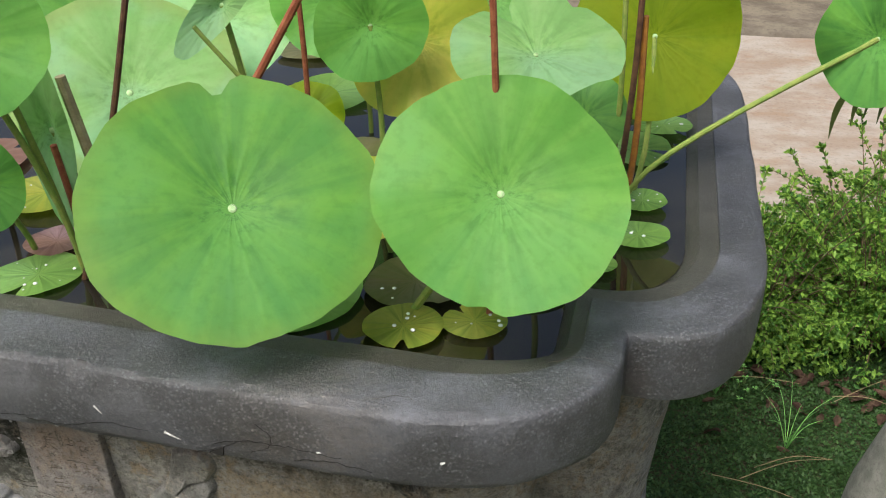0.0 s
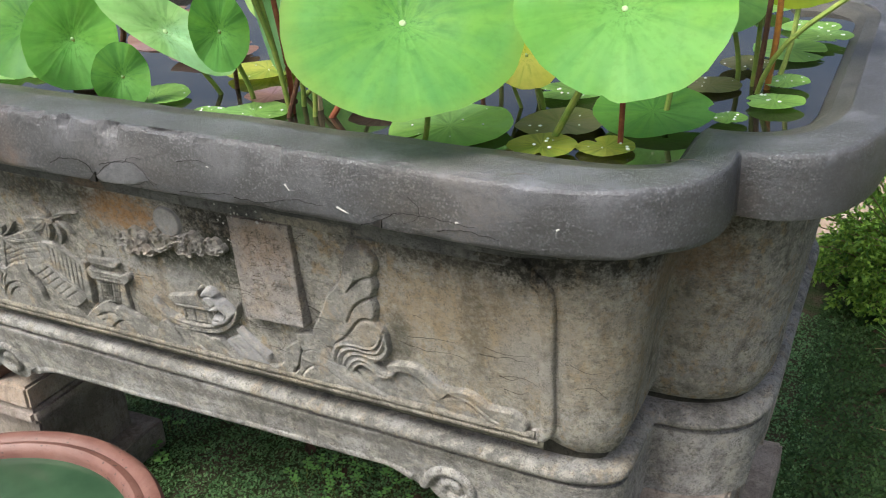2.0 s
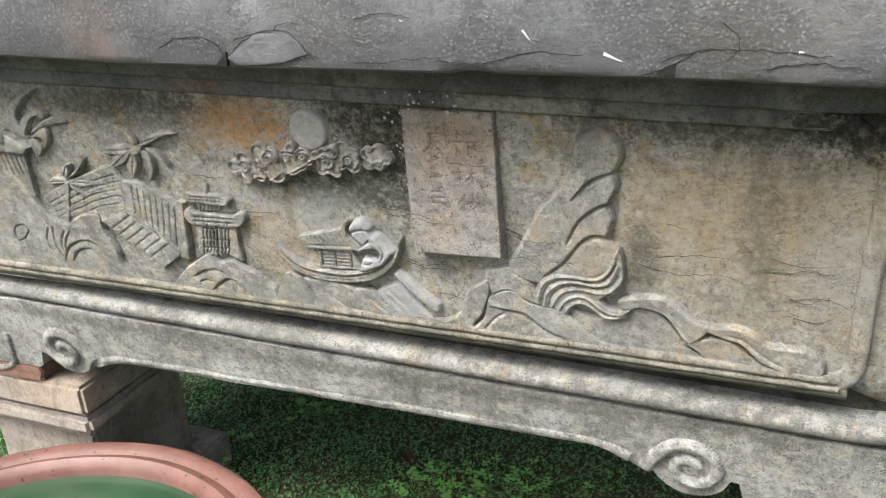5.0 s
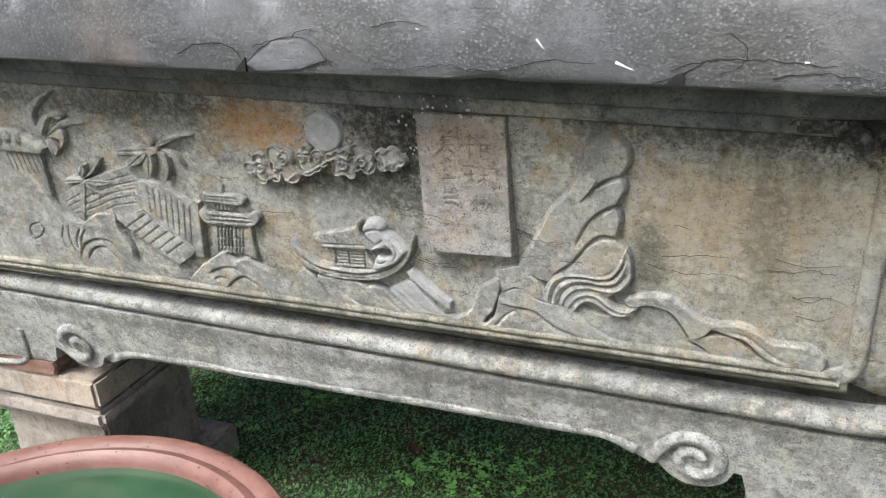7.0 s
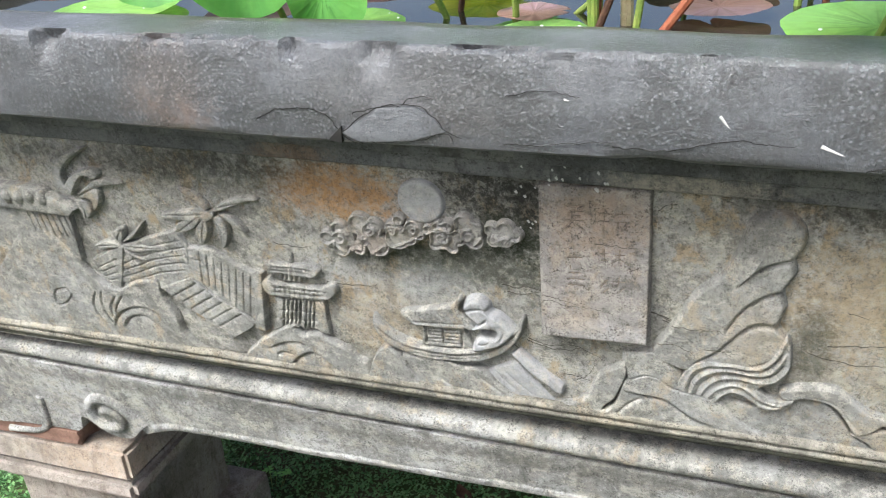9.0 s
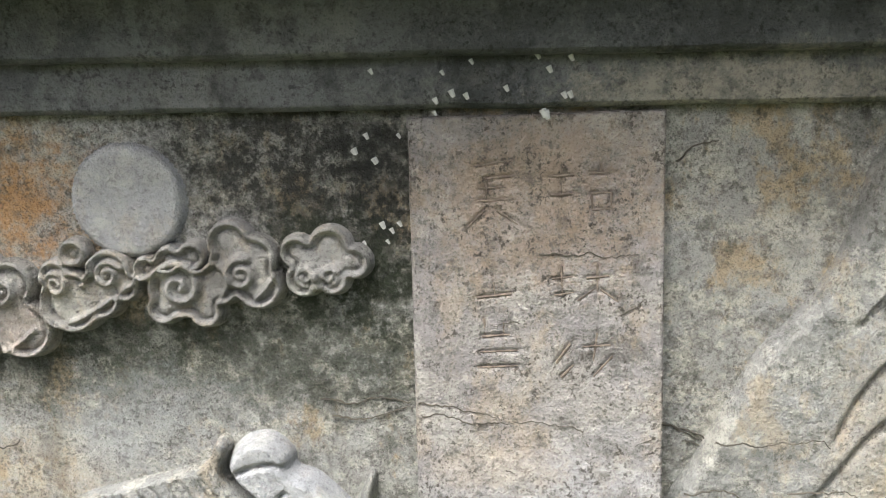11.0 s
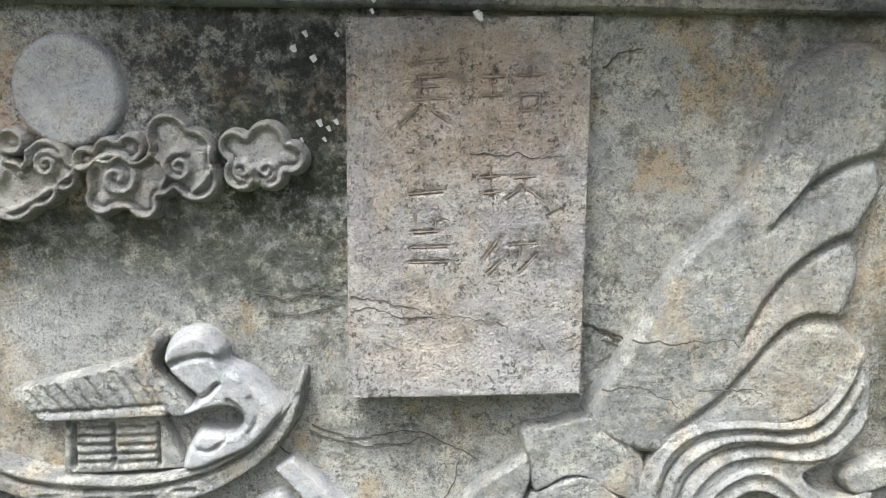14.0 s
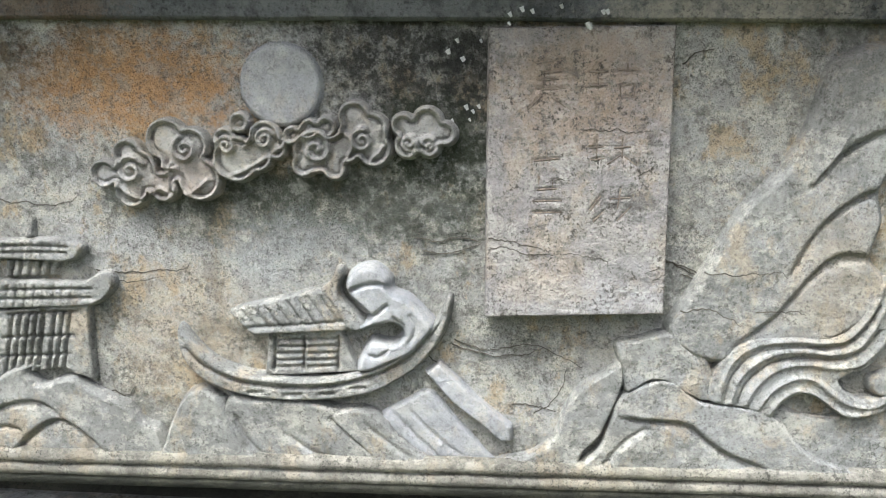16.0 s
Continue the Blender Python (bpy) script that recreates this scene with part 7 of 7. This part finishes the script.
def scatter(name, n, area, z, size, mat, label, upright=0.4, clear=()):
    """Tiny leaves or blades strewn over the ground, joined into one mesh."""
    rng = np.random.default_rng(7 + n)
    x = rng.uniform(area[0], area[1], n)
    y = rng.uniform(area[2], area[3], n)
    a = rng.uniform(0, 6.283, n)
    ln = rng.uniform(size * 0.6, size * 1.4, n)
    el = rng.uniform(0.0, upright * 2, n)
    z0 = z + rng.uniform(-0.002, 0.012, n) + 0.006 * np.sin(x * 31) * np.sin(y * 27)
    dx, dy, dz = np.cos(a) * np.cos(el) * ln, np.sin(a) * np.cos(el) * ln, np.sin(el) * ln
    sx, sy = -np.sin(a) * ln * 0.32, np.cos(a) * ln * 0.32
    P4 = np.stack([np.stack([x, y, z0], 1), np.stack([x + dx / 2 + sx, y + dy / 2 + sy, z0 + dz / 2], 1), np.stack([x + dx, y + dy, z0 + dz], 1), np.stack([x + dx / 2 - sx, y + dy / 2 - sy, z0 + dz / 2], 1)], 1).reshape(-1, 3)
    me = bpy.data.meshes.new(name)
    me.from_pydata(P4.tolist(), [], np.arange(4 * n).reshape(-1, 4).tolist())
    ob = link_mesh(name, me, mat)
    return tagged(ob, label, "ground cover", kind="stuff")


scatter("ground_cover", 130000, (-1.5, 0.75, 0.0, 1.5), 0.004, 0.0075, M_COVER, "dense dark green tiny-leaved ground cover under the basin")
scatter("lawn", 70000, (0.70, 1.7, 0.55, 1.62), 0.004, 0.009, M_GRASS, "short green lawn beside the basin")
scatter("lawn", 20000, (-2.2, -0.7, -0.8, 0.6), 0.004, 0.011, M_GRASS, "short green lawn beyond the pot")

# clover and seedlings under the basin
for i, (cx_, cy_, n_, big) in enumerate([(-0.20, 0.40, 16, 1), (-0.10, 0.44, 14, 1), (-0.14, 0.36, 10, 1), (-0.03, 0.41, 12, 1), (-0.25, 0.36, 8, 1), (-0.60, 0.32, 4, 1.6), (-0.55, 0.55, 12, 0.9), (-0.66, 0.40, 8, 0.9), (0.05, 0.30, 6, 0.9), (0.98, 1.38, 8, 0.9)]):
    ob = thing("clover_plant", (cx_, cy_, 0), "small bright green clover plant in the ground cover", "clover", "clover under the basin")
    for k in range(n_):
        top = Vector((cx_ + rnd.gauss(0, 0.028), cy_ + rnd.gauss(0, 0.028), rnd.uniform(0.02, 0.05)))
        bm = bmesh.new()
        tube(bm, [(top.x * 0.6 + cx_ * 0.4, top.y * 0.6 + cy_ * 0.4, 0.0), top], 0.0006, 0.0005, 4)
        part("stem", bm, M_STEM, ob)
        bm = bmesh.new()
        a0, mid = rnd.uniform(0, 6.28), bm.verts.new(top)
        for j in range(3):
            a = a0 + j * 2.094
            R = 0.0095 * big * rnd.uniform(0.8, 1.2)
            ring = [top + Vector((math.cos(a + t) * q, math.sin(a + t) * q, 0.15 * q)) * R for t, q in ((-0.62, 0.8), (-0.38, 1.08), (0, 0.92), (0.38, 1.08), (0.62, 0.8))]
            bm.faces.new([mid] + [bm.verts.new(p) for p in ring])
        part("leaf", bm, M_CLOVER, ob, "", None, False)

# dead leaves and straws
for i in range(80):
    if i < 5:
        x, y = [(-0.31, 0.50), (-0.17, 0.42), (-0.29, 0.46), (0.02, 0.40), (0.06, 0.34)][i]
    else:
        x, y = rnd.uniform(0.85, 1.6), 1.46 - 0.2 * rnd.random() ** 1.6 + (0.0 if rnd.random() < 0.85 else -0.15)
    bm = bmesh.new()
    L = rnd.uniform(0.022, 0.05)
    rows = []
    for j in range(6):
        f = j / 5
        wd = 0.30 * L * math.sin(math.pi * min(0.95, max(0.09, f)) ** 0.9)
        rows.append([(L * (f - 0.5), wd * s, 0.25 * L * (abs(s) ** 2) * 0.5 + 0.18 * L * math.sin(f * 3 + i)) for s in (-1, -0.5, 0, 0.5, 1)])
    loft(bm, rows, False)
    bmesh.ops.solidify(bm, geom=bm.faces[:], thickness=0.0006)
    tagged(part("dead_leaf", bm, M_DRY, None, "", pose(x, y, 0.016, rnd.uniform(-25, 25), rnd.uniform(-25, 25), rnd.uniform(0, 360))), "curled reddish-brown dead leaf on the ground", "dead leaf", "fallen leaves")
for i in range(8):
    x, y, a, L = rnd.uniform(0.80, 1.20), rnd.uniform(1.0, 1.4), rnd.uniform(-0.4, 0.7), rnd.uniform(0.15, 0.38)
    bm = bmesh.new()
    tube(bm, spline([(x, y, 0.016), (x + L * 0.5 * math.cos(a), y + L * 0.5 * math.sin(a) + 0.01, 0.03), (x + L * math.cos(a), y + L * math.sin(a), 0.018)], 5), 0.0014, 0.0007, 5)
    tagged(part("straw", bm, M_TWIG), "dry yellow straw lying on the lawn", "straw", "dry straws")
for gx, gy in ((1.06, 1.16), (0.90, 1.35)):
    ob = thing("grass_tuft", (gx, gy, 0), "taller pale green grass tuft in the lawn", "grass")
    bm = bmesh.new()
    for k in range(12):
        a, L = rnd.uniform(0, 6.28), rnd.uniform(0.06, 0.15)
        tube(bm, spline([(gx, gy, 0), (gx + 0.3 * L * math.cos(a), gy + 0.3 * L * math.sin(a), L * 0.7), (gx + 0.7 * L * math.cos(a), gy + 0.7 * L * math.sin(a), L)], 4), 0.0016, 0.0003, 4)
    part("grass_clump", bm, M_CLOVER, ob)

# leaning stone post at the edge of the lawn
post = bmesh.new()
loft(post, [[(1.33 + 0.10 * (z - 0.2) + r * math.cos(a), 0.93 + r * math.sin(a), z) for a in [2 * math.pi * k / 28 for k in range(28)]] for r, z in ((0.165, 0.0), (0.16, 0.1), (0.145, 0.22), (0.125, 0.34), (0.11, 0.44), (0.10, 0.47), (0.07, 0.485))], True, True, True)
for v in post.verts:
    v.co += Vector((nz(v.co, 12), nz(v.co, 13), 0)) * 0.008
tagged(part("stone_post", post, M_POST), "rough mossy grey stone post on the lawn", "stone post")

# hanging sprig of a garden tree
ob = thing("tree_sprig", (1.13, 0.92, 0.0), "thin branch with drooping narrow dark leaves", "branch")
bm = bmesh.new()
tube(bm, spline([(1.45, 1.0, 0.0), (1.40, 1.0, 0.7), (1.22, 0.95, 1.06), (1.03, 0.90, 1.0)], 8), 0.006, 0.002, 6)
part("twig", bm, M_BARK, ob)
for k in range(15):
    f = k / 14
    p = Vector((1.40 - 0.40 * f, 0.98 - 0.08 * f, 1.0 + 0.03 * math.sin(f * 3) - 0.02 * f))
    bm = bmesh.new()
    L = rnd.uniform(0.05, 0.085)
    a = rnd.uniform(-0.5, 0.5)
    rows = []
    for j in range(7):
        g = j / 6
        wd = 0.010 * math.sin(math.pi * min(0.97, max(0.04, g)))
        c_ = p + Vector((-L * 0.45 * math.sin(g * 1.4) * math.cos(a), 0.3 * L * g * math.sin(a) * 3, -L * g * g))
        rows.append([c_ + Vector((wd * s * 0.8, wd * s * 0.7, 0.002 * abs(s))) for s in (-1, 0, 1)])
    loft(bm, rows, False)
    bmesh.ops.solidify(bm, geom=bm.faces[:], thickness=0.0005)
    part("leaf", bm, M_HANG, ob)

# far border: earth strip and large pots
bm = bmesh.new()
loft(bm, [[(x, y, 0.0 if j in (0, 3) else 0.045 + 0.02 * nz((x, y, 0), 4)) for x in [-6 + 0.2 * i for i in range(61)]] for j, y in enumerate((4.72, 4.85, 7.6, 7.8))], False)
tagged(part("soil_bed", bm, M_SOIL), "dark bare earth border beyond the path", "soil bed", kind="structure")
for px, py_, r in ((1.18, 5.85, 0.36), (2.1, 6.1, 0.34), (0.1, 6.0, 0.36)):
    ob = thing("garden_pot", (px, py_, 0.04), "large brown clay garden pot on the earth border", "pot", "far garden pots")
    bm = bmesh.new()
    loft(bm, [[(px + q * r * math.cos(2 * math.pi * k / 32), py_ + q * r * math.sin(2 * math.pi * k / 32), z) for k in range(32)] for q, z in ((0.6, 0.04), (0.72, 0.05), (0.9, 0.25), (1.0, 0.5), (1.08, 0.52), (1.08, 0.58), (0.95, 0.58), (0.9, 0.5), (0.02, 0.5))], True, True, True)
    part("body", bm, M_POT, ob)
